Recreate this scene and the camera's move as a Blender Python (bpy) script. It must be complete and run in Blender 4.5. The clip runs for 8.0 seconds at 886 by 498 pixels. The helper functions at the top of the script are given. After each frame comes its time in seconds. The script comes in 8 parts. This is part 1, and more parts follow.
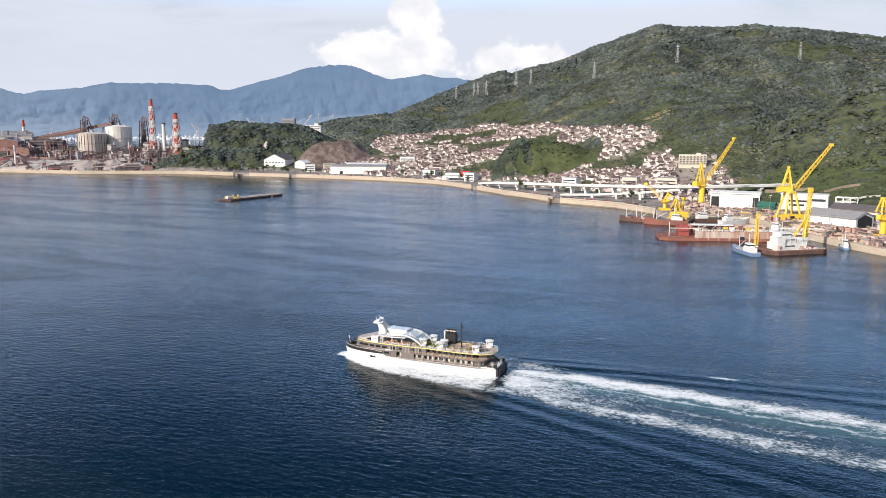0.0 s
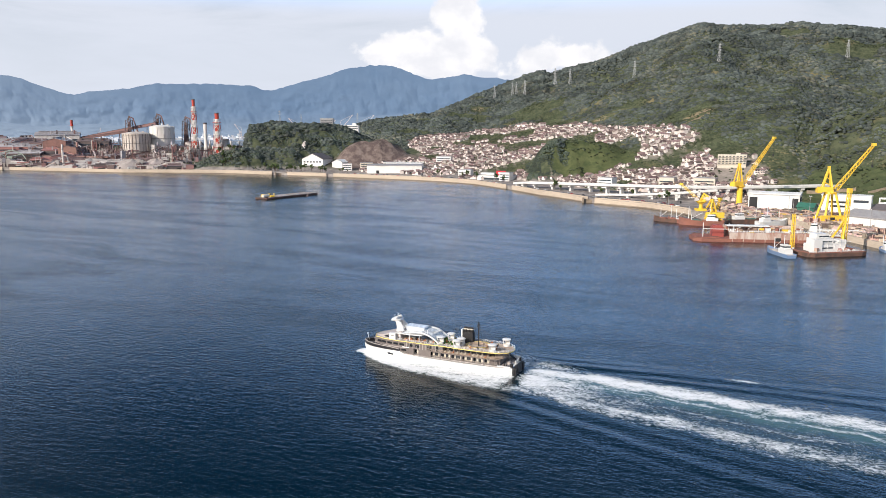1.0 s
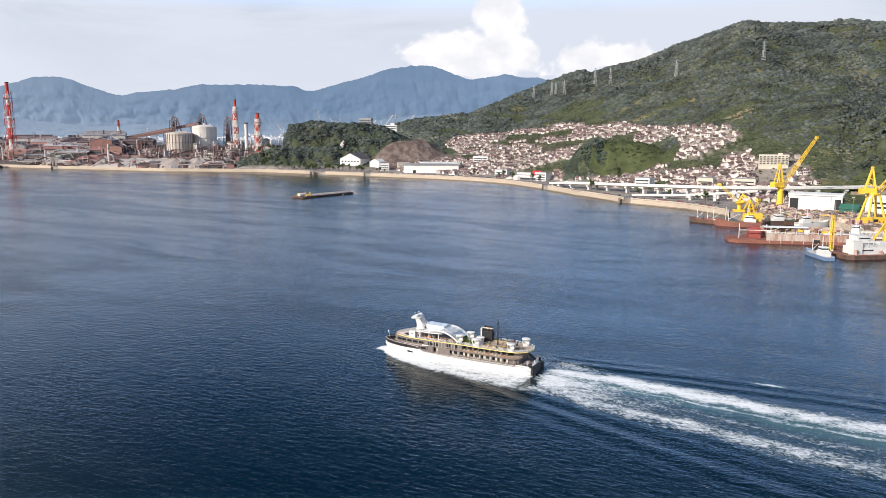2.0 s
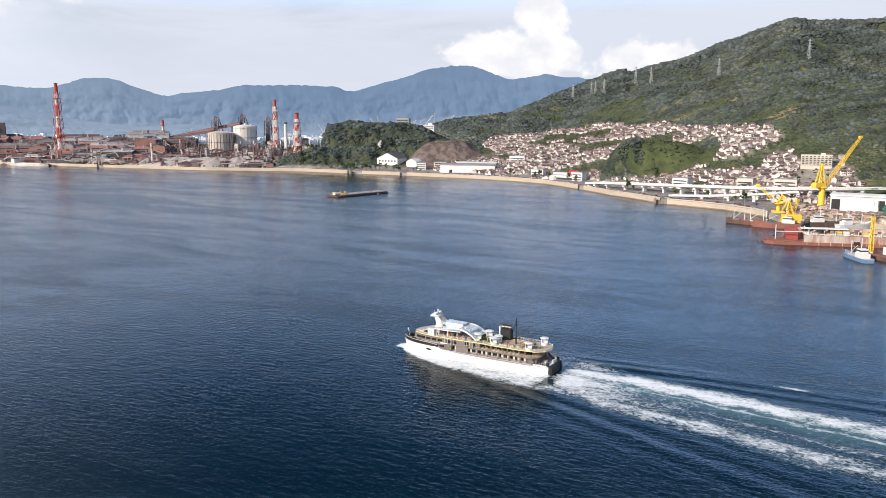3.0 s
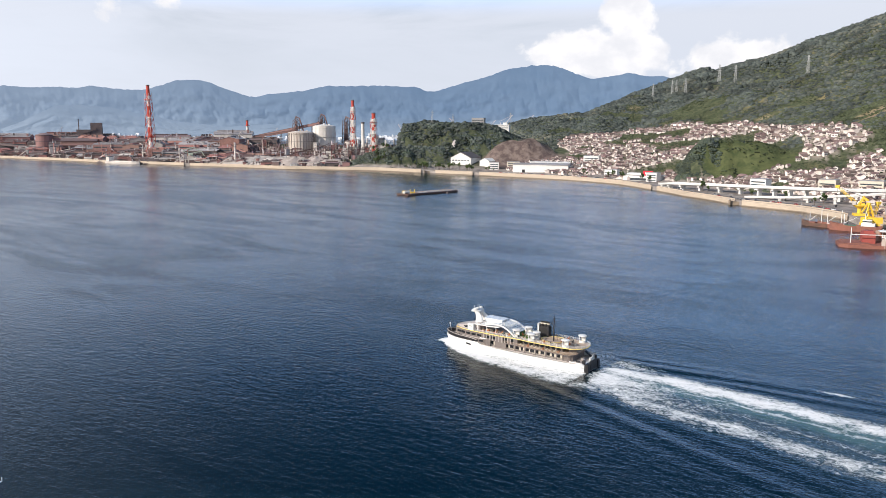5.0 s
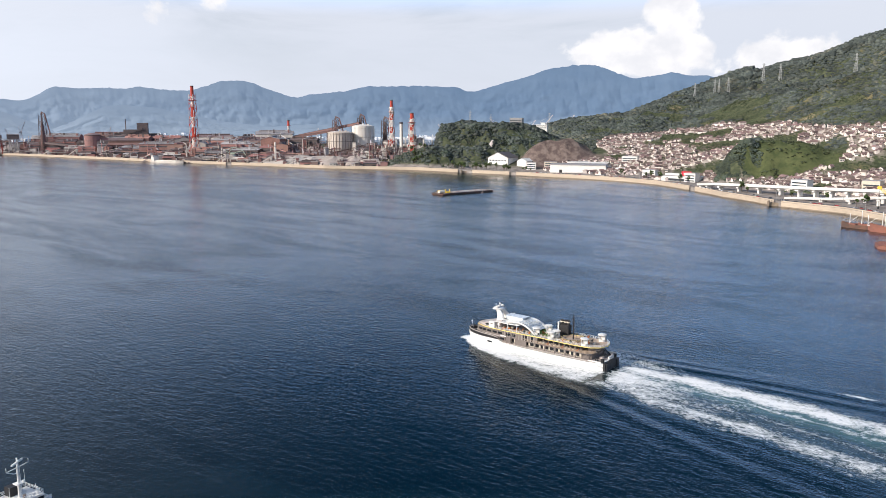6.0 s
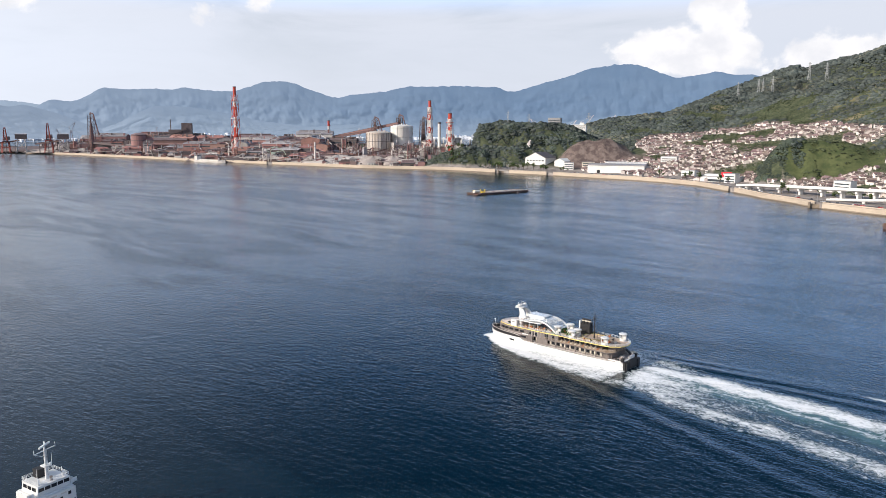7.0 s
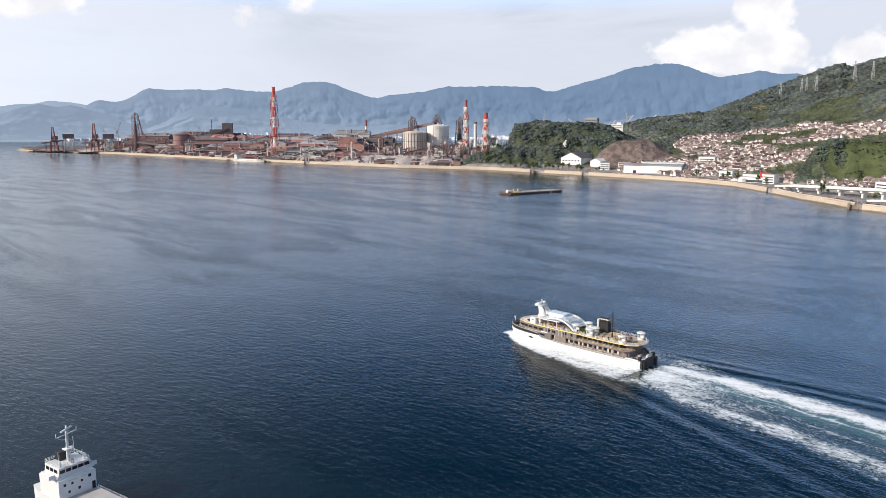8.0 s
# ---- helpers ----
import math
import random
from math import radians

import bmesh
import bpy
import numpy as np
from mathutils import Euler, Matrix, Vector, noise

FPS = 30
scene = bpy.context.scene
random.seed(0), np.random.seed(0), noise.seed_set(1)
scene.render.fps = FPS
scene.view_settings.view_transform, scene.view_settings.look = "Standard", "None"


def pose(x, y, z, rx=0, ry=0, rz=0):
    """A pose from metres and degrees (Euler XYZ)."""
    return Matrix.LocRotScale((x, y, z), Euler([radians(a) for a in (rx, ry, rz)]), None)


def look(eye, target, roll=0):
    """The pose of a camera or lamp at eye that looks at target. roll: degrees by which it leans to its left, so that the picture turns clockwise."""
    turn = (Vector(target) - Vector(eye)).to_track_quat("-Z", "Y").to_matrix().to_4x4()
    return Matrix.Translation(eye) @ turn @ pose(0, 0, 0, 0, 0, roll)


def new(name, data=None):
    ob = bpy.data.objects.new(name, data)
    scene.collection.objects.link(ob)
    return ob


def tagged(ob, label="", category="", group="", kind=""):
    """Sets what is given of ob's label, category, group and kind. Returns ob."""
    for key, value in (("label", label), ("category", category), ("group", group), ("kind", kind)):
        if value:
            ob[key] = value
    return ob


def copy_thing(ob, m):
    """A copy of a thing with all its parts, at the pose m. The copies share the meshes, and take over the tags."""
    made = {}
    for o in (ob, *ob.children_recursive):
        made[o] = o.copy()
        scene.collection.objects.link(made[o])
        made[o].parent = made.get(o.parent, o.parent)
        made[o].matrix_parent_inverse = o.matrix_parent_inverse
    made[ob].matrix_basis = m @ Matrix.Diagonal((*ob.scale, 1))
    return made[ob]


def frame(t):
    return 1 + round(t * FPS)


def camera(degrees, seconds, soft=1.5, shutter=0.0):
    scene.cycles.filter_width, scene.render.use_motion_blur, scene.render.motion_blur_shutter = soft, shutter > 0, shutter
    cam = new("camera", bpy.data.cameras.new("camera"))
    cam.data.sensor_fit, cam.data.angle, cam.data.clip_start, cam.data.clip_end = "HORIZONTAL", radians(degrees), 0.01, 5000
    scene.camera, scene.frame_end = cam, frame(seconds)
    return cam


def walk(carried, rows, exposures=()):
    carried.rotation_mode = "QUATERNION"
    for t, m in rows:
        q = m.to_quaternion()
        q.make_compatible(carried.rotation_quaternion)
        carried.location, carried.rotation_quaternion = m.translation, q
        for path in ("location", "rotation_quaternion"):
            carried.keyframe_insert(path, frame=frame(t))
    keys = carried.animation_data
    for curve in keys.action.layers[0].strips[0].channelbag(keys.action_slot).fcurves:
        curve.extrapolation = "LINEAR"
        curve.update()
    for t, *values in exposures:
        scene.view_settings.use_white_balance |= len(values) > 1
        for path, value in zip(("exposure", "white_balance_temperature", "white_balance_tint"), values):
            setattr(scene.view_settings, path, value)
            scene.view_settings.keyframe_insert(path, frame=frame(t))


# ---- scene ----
# camera: a drone that hovers over the bay and turns
cam = camera(59.52, 8.0, soft=0.6)
ROWS = [
    (0.0, -0.00, -0.00, 82.00, -0.000, -8.988, 0.025),
    (0.5, 3.97, 0.17, 81.56, 1.488, -8.983, 0.024),
    (1.0, 7.62, 0.46, 81.17, 2.994, -8.978, 0.023),
    (1.5, 11.03, 0.91, 80.81, 4.501, -8.971, 0.021),
    (3.0, 21.65, 2.48, 79.62, 8.994, -8.952, 0.017),
    (3.5, 25.10, 2.79, 79.25, 10.479, -8.946, 0.015),
    (4.0, 28.53, 2.80, 78.97, 11.968, -8.942, 0.013),
    (4.5, 32.08, 2.35, 78.76, 13.451, -8.940, 0.011),
    (6.0, 42.87, -0.13, 78.51, 17.934, -8.935, 0.012),
    (6.5, 46.36, -0.83, 78.44, 19.434, -8.932, 0.016),
    (7.0, 49.68, -1.33, 78.37, 20.917, -8.927, 0.018),
    (7.5, 53.14, -1.69, 78.22, 22.371, -8.924, 0.021),
    (8.0, 56.99, -1.93, 77.99, 23.767, -8.922, 0.024),
]
walk(cam, [(t, pose(x, y, z, 90, 0, yaw) @ pose(0, 0, 0, pitch, 0, 0) @ pose(0, 0, 0, 0, 0, roll)) for t, x, y, z, yaw, pitch, roll in ROWS],
     exposures=[(0.0, 0.0, 6200, 10.0), (8.0, 0.0, 6200, 10.0)])
# ---- sky and sun ----
SUN_DIR = Vector((-0.62, -0.66, 0.46)).normalized()   # towards the sun: low, behind the drone
sun_data = bpy.data.lights.new("sun", "SUN")
sun_data.energy, sun_data.angle, sun_data.color = 5.0, radians(0.6), (1.0, 0.88, 0.74)
sun = new("sun", sun_data)
sun.matrix_world = look(SUN_DIR * 500, (0, 0, 0))

world = bpy.data.worlds.new("sky")
scene.world = world
world.use_nodes = True


class Nodes:
    """Short-hand for building a node tree."""

    def __init__(self, tree):
        self.t = tree
        tree.nodes.clear()

    def add(self, kind):
        return self.t.nodes.new(kind)

    def link(self, a, b):
        self.t.links.new(a, b)

    def put(self, sock, v):
        if isinstance(v, bpy.types.NodeSocket):
            self.link(v, sock)
        elif isinstance(v, (tuple, list)) and sock.type == "RGBA":
            sock.default_value = (*v[:3], 1.0)
        else:
            sock.default_value = v

    def math(self, op, a, b=0.0, c=0.0):
        n = self.t.nodes.new("ShaderNodeMath")
        n.operation = op
        for i, v in enumerate((a, b, c)):
            self.put(n.inputs[i], v)
        return n.outputs[0]

    def vec(self, op, a, b=(0, 0, 0)):
        n = self.t.nodes.new("ShaderNodeVectorMath")
        n.operation = op
        self.put(n.inputs[0], a)
        self.put(n.inputs[1], b)
        return n.outputs["Value" if op in ("LENGTH", "DISTANCE", "DOT_PRODUCT") else "Vector"]

    def mix(self, fac, a, b, mode="MIX"):
        n = self.t.nodes.new("ShaderNodeMix")
        n.data_type, n.blend_type = "RGBA", mode
        self.put(n.inputs[0], fac)
        self.put(n.inputs[6], a)
        self.put(n.inputs[7], b)
        return n.outputs[2]

    def noise(self, vec, scale, detail=3.0, rough=0.55, distort=0.0):
        n = self.t.nodes.new("ShaderNodeTexNoise")
        if vec is not None:
            self.link(vec, n.inputs["Vector"])
        n.inputs["Scale"].default_value, n.inputs["Detail"].default_value = scale, detail
        n.inputs["Roughness"].default_value, n.inputs["Distortion"].default_value = rough, distort
        return n.outputs["Fac"]

    def step(self, v, lo, hi, out_lo=0.0, out_hi=1.0, smooth=True):
        n = self.t.nodes.new("ShaderNodeMapRange")
        n.interpolation_type = "SMOOTHSTEP" if smooth else "LINEAR"
        n.clamp = True
        for i, x in enumerate((v, lo, hi, out_lo, out_hi)):
            self.put(n.inputs[i], x)
        return n.outputs[0]

    def scaled(self, vec, s):
        n = self.t.nodes.new("ShaderNodeMapping")
        self.link(vec, n.inputs["Vector"])
        n.inputs["Scale"].default_value = s
        return n.outputs[0]

    def coord(self, which="Object"):
        return self.t.nodes.new("ShaderNodeTexCoord").outputs[which]


def toward_vec(k, v):
    c = k.add("ShaderNodeCombineXYZ")
    for i in range(3):
        k.link(v, c.inputs[i])
    return c.outputs[0]


def build_sky():
    k = Nodes(world.node_tree)
    sky = k.add("ShaderNodeTexSky")
    sky.sky_type, sky.sun_disc = "NISHITA", False
    sky.sun_elevation = math.asin(SUN_DIR.z)
    sky.sun_rotation = math.atan2(SUN_DIR.x, SUN_DIR.y)
    sky.altitude, sky.air_density, sky.dust_density, sky.ozone_density = 50, 1.0, 1.6, 1.2
    d = k.coord("Generated")
    sep = k.add("ShaderNodeSeparateXYZ")
    k.link(d, sep.inputs[0])
    z = sep.outputs[2]
    # a thin bright veil of high cloud over a paler horizon
    veil = k.noise(k.scaled(d, (1.6, 1.6, 7.0)), 2.6, 6.0, 0.6, 0.4)
    veil = k.math("MULTIPLY", k.step(veil, 0.10, 0.62, 0.25, 1.0), k.step(z, 0.12, 0.4, 0.95, 0.15))
    # heaped clouds that stand over the hills
    heap = k.noise(k.scaled(d, (1, 1, 1.15)), 17.0, 8.0, 0.56, 0.15)
    total = 0.0
    for az, el, w, h, lift in CLOUDS:
        c = Vector((math.sin(radians(az)) * math.cos(radians(el)), math.cos(radians(az)) * math.cos(radians(el)), math.sin(radians(el))))
        off = k.vec("SUBTRACT", d, tuple(c))
        right = Vector((math.cos(radians(az)), -math.sin(radians(az)), 0))
        u = k.math("DIVIDE", k.vec("DOT_PRODUCT", off, tuple(right)), math.sin(radians(w)))
        up = k.add("ShaderNodeSeparateXYZ")
        k.link(off, up.inputs[0])
        v = k.math("DIVIDE", up.outputs[2], math.sin(radians(h)))
        r = k.math("SQRT", k.math("ADD", k.math("MULTIPLY", u, u), k.math("MULTIPLY", v, v)))
        bump = k.math("MULTIPLY", k.math("SUBTRACT", 1.0, r), lift)
        total = bump if total == 0.0 else k.math("MAXIMUM", total, bump)
    dens = k.step(k.math("ADD", total, k.math("MULTIPLY", k.math("SUBTRACT", heap, 0.5), 1.5)), 0.04, 0.24)
    tone = k.step(k.noise(k.scaled(d, (1, 1, 1.3)), 26.0, 5.0, 0.55), 0.3, 0.75)
    cloud = k.mix(tone, CLOUD_SHADE, CLOUD_LIT)
    base = k.mix(veil, k.vec("MULTIPLY", sky.outputs[0], (SKY_GAIN,) * 3), VEIL)
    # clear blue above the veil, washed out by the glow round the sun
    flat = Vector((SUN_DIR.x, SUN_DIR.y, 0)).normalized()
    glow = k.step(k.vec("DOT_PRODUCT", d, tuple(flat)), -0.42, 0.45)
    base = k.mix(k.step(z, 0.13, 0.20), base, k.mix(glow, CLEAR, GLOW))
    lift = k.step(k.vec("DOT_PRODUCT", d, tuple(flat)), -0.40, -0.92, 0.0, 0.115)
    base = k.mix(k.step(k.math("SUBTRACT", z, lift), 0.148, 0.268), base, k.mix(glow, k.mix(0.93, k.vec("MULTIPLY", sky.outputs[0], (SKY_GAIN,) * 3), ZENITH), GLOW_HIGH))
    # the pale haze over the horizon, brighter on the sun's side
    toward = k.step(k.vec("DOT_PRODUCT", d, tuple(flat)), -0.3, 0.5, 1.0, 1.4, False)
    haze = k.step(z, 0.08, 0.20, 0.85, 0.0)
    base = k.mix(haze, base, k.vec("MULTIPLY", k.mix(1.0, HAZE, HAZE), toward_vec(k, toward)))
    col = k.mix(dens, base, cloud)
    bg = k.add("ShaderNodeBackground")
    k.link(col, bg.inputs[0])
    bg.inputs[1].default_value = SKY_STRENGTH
    out = k.add("ShaderNodeOutputWorld")
    k.link(bg.outputs[0], out.inputs[0])


# direction and size of the heaped clouds in degrees: azimuth, elevation, half width, half height, strength
CLOUDS = [(-3.2, 5.0, 5.6, 2.2, 0.9), (-1.9, 7.6, 2.2, 2.6, 0.85), (5.6, 4.8, 3.8, 1.6, 0.5), (-33.5, 8.9, 1.5, 1.3, 0.4),
          (-50.0, 8.6, 5.0, 2.0, 0.4), (-37.5, 7.9, 0.8, 1.5, 0.25)]
SKY_GAIN, SKY_STRENGTH = 0.75, 0.1
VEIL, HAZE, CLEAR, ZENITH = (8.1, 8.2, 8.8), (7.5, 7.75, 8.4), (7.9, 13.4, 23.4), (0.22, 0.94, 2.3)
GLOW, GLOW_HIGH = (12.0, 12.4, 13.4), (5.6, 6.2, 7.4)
CLOUD_LIT, CLOUD_SHADE = (11.2, 10.7, 10.3), (9.0, 8.8, 8.9)
build_sky()


# ---- materials ----
def material(name, color, rough=0.7, metal=0.0, second=None, grain=0.6, stain=0.08, mix=0.5, bump=0.0, spread=0.0, spec=0.3, island=False, vertical=1.0):
    """A surface with fine grain, larger stains, and a tone of its own on each object (spread)."""
    m = bpy.data.materials.new(name)
    m.use_nodes = True
    k = Nodes(m.node_tree)
    p = k.add("ShaderNodeBsdfPrincipled")
    o = k.add("ShaderNodeOutputMaterial")
    k.link(p.outputs[0], o.inputs[0])
    co = k.scaled(k.coord("Object"), (1, 1, vertical))
    second = second or tuple(c * 0.62 for c in color)
    small = k.noise(co, grain, 4.0, 0.6)
    large = k.noise(co, stain, 4.0, 0.6, 0.3)
    f = k.math("MULTIPLY", k.step(k.math("ADD", k.math("MULTIPLY", small, 0.45), k.math("MULTIPLY", large, 0.55)), 0.36, 0.66), mix)
    c = k.mix(f, color, second)
    if spread:
        r = k.add("ShaderNodeNewGeometry").outputs["Random Per Island"] if island else k.add("ShaderNodeObjectInfo").outputs["Random"]
        hs = k.add("ShaderNodeHueSaturation")
        k.link(c, hs.inputs["Color"])
        k.link(k.step(r, 0, 1, 1 - spread, 1 + spread, False), hs.inputs["Value"])
        k.link(k.step(k.math("FRACT", k.math("MULTIPLY", r, 7.31)), 0, 1, 0.5 - spread * 0.07, 0.5 + spread * 0.05, False), hs.inputs["Hue"])
        c = hs.outputs[0]
    k.link(c, p.inputs["Base Color"])
    k.put(p.inputs["Roughness"], k.step(small, 0.3, 0.7, max(rough - 0.1, 0.02), min(rough + 0.1, 1.0)))
    p.inputs["Metallic"].default_value = metal
    p.inputs["Specular IOR Level"].default_value = spec
    if bump:
        b = k.add("ShaderNodeBump")
        b.inputs["Strength"].default_value, b.inputs["Distance"].default_value = 0.6, bump
        k.link(small, b.inputs["Height"])
        k.link(b.outputs[0], p.inputs["Normal"])
    return m


# ---- mesh tools ----
class Geo:
    """Collects the corners and faces of one mesh."""

    def __init__(self):
        self.v, self.f = [], []

    def add(self, verts, faces):
        n = len(self.v)
        self.v.extend(tuple(p) for p in verts)
        self.f.extend(tuple(n + i for i in f) for f in faces)
        return self

    def box(self, x, y, z, sx, sy, sz, turn=0.0, taper=1.0):
        """A box that stands on z, centred on x and y; taper shrinks its top."""
        c, s = math.cos(radians(turn)), math.sin(radians(turn))
        vs = []
        for k, q in ((0, 1.0), (1, taper)):
            for i, j in ((-1, -1), (1, -1), (1, 1), (-1, 1)):
                a, b = i * sx / 2 * q, j * sy / 2 * q
                vs.append((x + a * c - b * s, y + a * s + b * c, z + k * sz))
        return self.add(vs, [(3, 2, 1, 0), (4, 5, 6, 7), (0, 1, 5, 4), (1, 2, 6, 5), (2, 3, 7, 6), (3, 0, 4, 7)])

    def tube(self, x, y, z, r, h, n=12, top=None, cap=True):
        """An upright round body from z to z + h."""
        top = r if top is None else top
        vs = [(x + q * math.cos(2 * math.pi * i / n), y + q * math.sin(2 * math.pi * i / n), zz) for q, zz in ((r, z), (top, z + h)) for i in range(n)]
        fs = [(i, (i + 1) % n, n + (i + 1) % n, n + i) for i in range(n)]
        if cap:
            fs += [tuple(range(n - 1, -1, -1)), tuple(range(n, 2 * n))]
        return self.add(vs, fs)

    def lathe(self, x, y, rows, n=16, hollow=False):
        """A turned body: rows of radius and height; hollow joins the last row to the first, as a ring."""
        rows = rows + rows[:1] if hollow else rows
        vs = [(x + r * math.cos(2 * math.pi * i / n), y + r * math.sin(2 * math.pi * i / n), z) for r, z in rows for i in range(n)]
        fs = [(j * n + i, j * n + (i + 1) % n, (j + 1) * n + (i + 1) % n, (j + 1) * n + i) for j in range(len(rows) - 1) for i in range(n)]
        if not hollow:
            fs += [tuple(range(n - 1, -1, -1)), tuple(range((len(rows) - 1) * n, len(rows) * n))]
        return self.add(vs, fs)

    def stretch(self, sx, sy, sz):
        self.v = [(x * sx, y * sy, z * sz) for x, y, z in self.v]
        return self

    def beam(self, a, b, w=0.3, h=None):
        """A square bar from a to b."""
        a, b, h = Vector(a), Vector(b), h or w
        d = (b - a).normalized()
        side = d.cross(Vector((0, 0, 1)))
        side = side.normalized() if side.length > 0.01 else Vector((1, 0, 0))
        up = side.cross(d).normalized()
        vs = [p + side * i * w / 2 + up * j * h / 2 for p in (a, b) for i, j in ((-1, -1), (1, -1), (1, 1), (-1, 1))]
        return self.add(vs, [(0, 1, 2, 3), (7, 6, 5, 4), (0, 4, 5, 1), (1, 5, 6, 2), (2, 6, 7, 3), (3, 7, 4, 0)])

    def pipe(self, pts, w):
        for a, b in zip(pts, pts[1:]):
            self.beam(a, b, w)
        return self

    def slab(self, ring, z0, z1):
        """A flat body with the outline ring (counter-clockwise x, y) between two heights."""
        n = len(ring)
        vs = [(x, y, z0) for x, y in ring] + [(x, y, z1) for x, y in ring]
        return self.add(vs, [tuple(range(n - 1, -1, -1)), tuple(range(n, 2 * n))] + [(i, (i + 1) % n, n + (i + 1) % n, n + i) for i in range(n)])

    def loft(self, rings, cap=True, closed=True):
        """Skins rings of equally many points."""
        n = len(rings[0])
        vs = [p for r in rings for p in r]
        m = n if closed else n - 1
        fs = [(j * n + i, j * n + (i + 1) % n, (j + 1) * n + (i + 1) % n, (j + 1) * n + i) for j in range(len(rings) - 1) for i in range(m)]
        if cap:
            fs += [tuple(range(n - 1, -1, -1)), tuple(range((len(rings) - 1) * n, len(rings) * n))]
        return self.add(vs, fs)

    def gable(self, x, y, z, sx, sy, rise, over=0.4, thick=0.25, turn=0.0):
        """A ridged roof with thickness over a plan of sx by sy; the ridge runs along x."""
        c, s = math.cos(radians(turn)), math.sin(radians(turn))
        prof = [(-sy / 2 - over, -over * rise / (sy / 2)), (0, rise), (sy / 2 + over, -over * rise / (sy / 2)), (sy / 2 + over, thick - over * rise / (sy / 2)), (0, rise + thick), (-sy / 2 - over, thick - over * rise / (sy / 2))]
        vs = []
        for e in (-1, 1):
            for b, h in prof:
                a = e * (sx / 2 + over)
                vs.append((x + a * c - b * s, y + a * s + b * c, z + h))
        return self.add(vs, [(0, 1, 7, 6), (1, 2, 8, 7), (2, 3, 9, 8), (3, 4, 10, 9), (4, 5, 11, 10), (5, 0, 6, 11), (0, 5, 4, 1), (1, 4, 3, 2), (6, 7, 10, 11), (7, 8, 9, 10)])

    def shed(self, x, y, z, sx, sy, h, rise, turn=0.0):
        """The walls of a building with gable ends under a ridge along x."""
        c, s = math.cos(radians(turn)), math.sin(radians(turn))
        vs = []
        for e in (-1, 1):
            for b, k in ((-sy / 2, 0), (sy / 2, 0), (sy / 2, h), (0, h + rise), (-sy / 2, h)):
                a = e * sx / 2
                vs.append((x + a * c - b * s, y + a * s + b * c, z + k))
        return self.add(vs, [(0, 4, 3, 2, 1), (5, 6, 7, 8, 9), (0, 1, 6, 5), (1, 2, 7, 6), (2, 3, 8, 7), (3, 4, 9, 8), (4, 0, 5, 9)])

    def mesh(self, name, mat, smooth=False):
        me = bpy.data.meshes.new(name)
        me.from_pydata(self.v, [], self.f)
        me.materials.append(mat)
        if smooth:
            me.shade_smooth()
        me.update()
        return me


def part(name, geo, mat, parent, label="", smooth=False):
    """Links geo as one mesh under a thing or part."""
    ob = new(name, geo.mesh(name, mat, smooth))
    ob.parent = parent
    if label:
        tagged(ob, label)
    return ob


def thing(name, m, label, category, group="", kind=""):
    """An Empty at a thing's base, at the pose m."""
    ob = new(name)
    ob.empty_display_size = 0.5
    ob.matrix_basis = m
    return tagged(ob, label, category, group, kind)


def single(name, geo, mat, m, label, category, group="", kind="", smooth=False):
    ob = new(name, geo.mesh(name, mat, smooth))
    ob.matrix_basis = m
    return tagged(ob, label, category, group, kind)


def stuff_mesh(name, verts, faces, mat, smooth=True):
    """One mesh from numpy arrays of corners and triangles."""
    me = bpy.data.meshes.new(name)
    me.vertices.add(len(verts))
    me.vertices.foreach_set("co", np.asarray(verts, np.float32).ravel())
    faces = np.asarray(faces, np.int32)
    k = faces.shape[1]
    me.loops.add(faces.size)
    me.loops.foreach_set("vertex_index", faces.ravel())
    me.polygons.add(len(faces))
    me.polygons.foreach_set("loop_start", np.arange(0, faces.size, k, dtype=np.int32))
    me.polygons.foreach_set("use_smooth", np.full(len(faces), smooth))
    me.materials.append(mat)
    me.update()
    me.validate()
    return me


# ---- the sea ----
BAY = pose(-8.2, 256.0, 0, 0, 0, 157.5)           # the sea's frame, along the ferry's course: x ahead, y to port
AMID = (1.6, -6.2)                                # the ferry's middle in that frame
SHIP = BAY @ pose(*AMID, 0)


def wake_axis(f):
    """Sideways place of the wake's middle, f metres ahead of amidships."""
    return np.interp(-f, [26, 34, 50, 75, 110, 140, 330], [-6, -2.5, 1.5, 4.0, 9.0, 14, 34])


def wake_half(f):
    return np.interp(-f, [26, 34, 50, 75, 110, 140, 330], [5.0, 10.5, 16.0, 18, 19.5, 20, 30])


def value_noise(x, y, seed):
    """Smooth noise between -1 and 1 on arrays."""
    xi, yi = np.floor(x), np.floor(y)
    fx, fy = x - xi, y - yi
    fx, fy = fx * fx * (3 - 2 * fx), fy * fy * (3 - 2 * fy)

    def h(a, b):
        s = np.sin(a * 127.1 + b * 311.7 + seed * 74.7) * 43758.5453
        return 2 * (s - np.floor(s)) - 1
    return (h(xi, yi) * (1 - fx) + h(xi + 1, yi) * fx) * (1 - fy) + (h(xi, yi + 1) * (1 - fx) + h(xi + 1, yi + 1) * fx) * fy


def fbm(x, y, seed, octaves=4):
    t, a = 0.0, 0.5
    for i in range(octaves):
        t = t + a * value_noise(x * 2 ** i, y * 2 ** i, seed + i)
        a *= 0.5
    return t


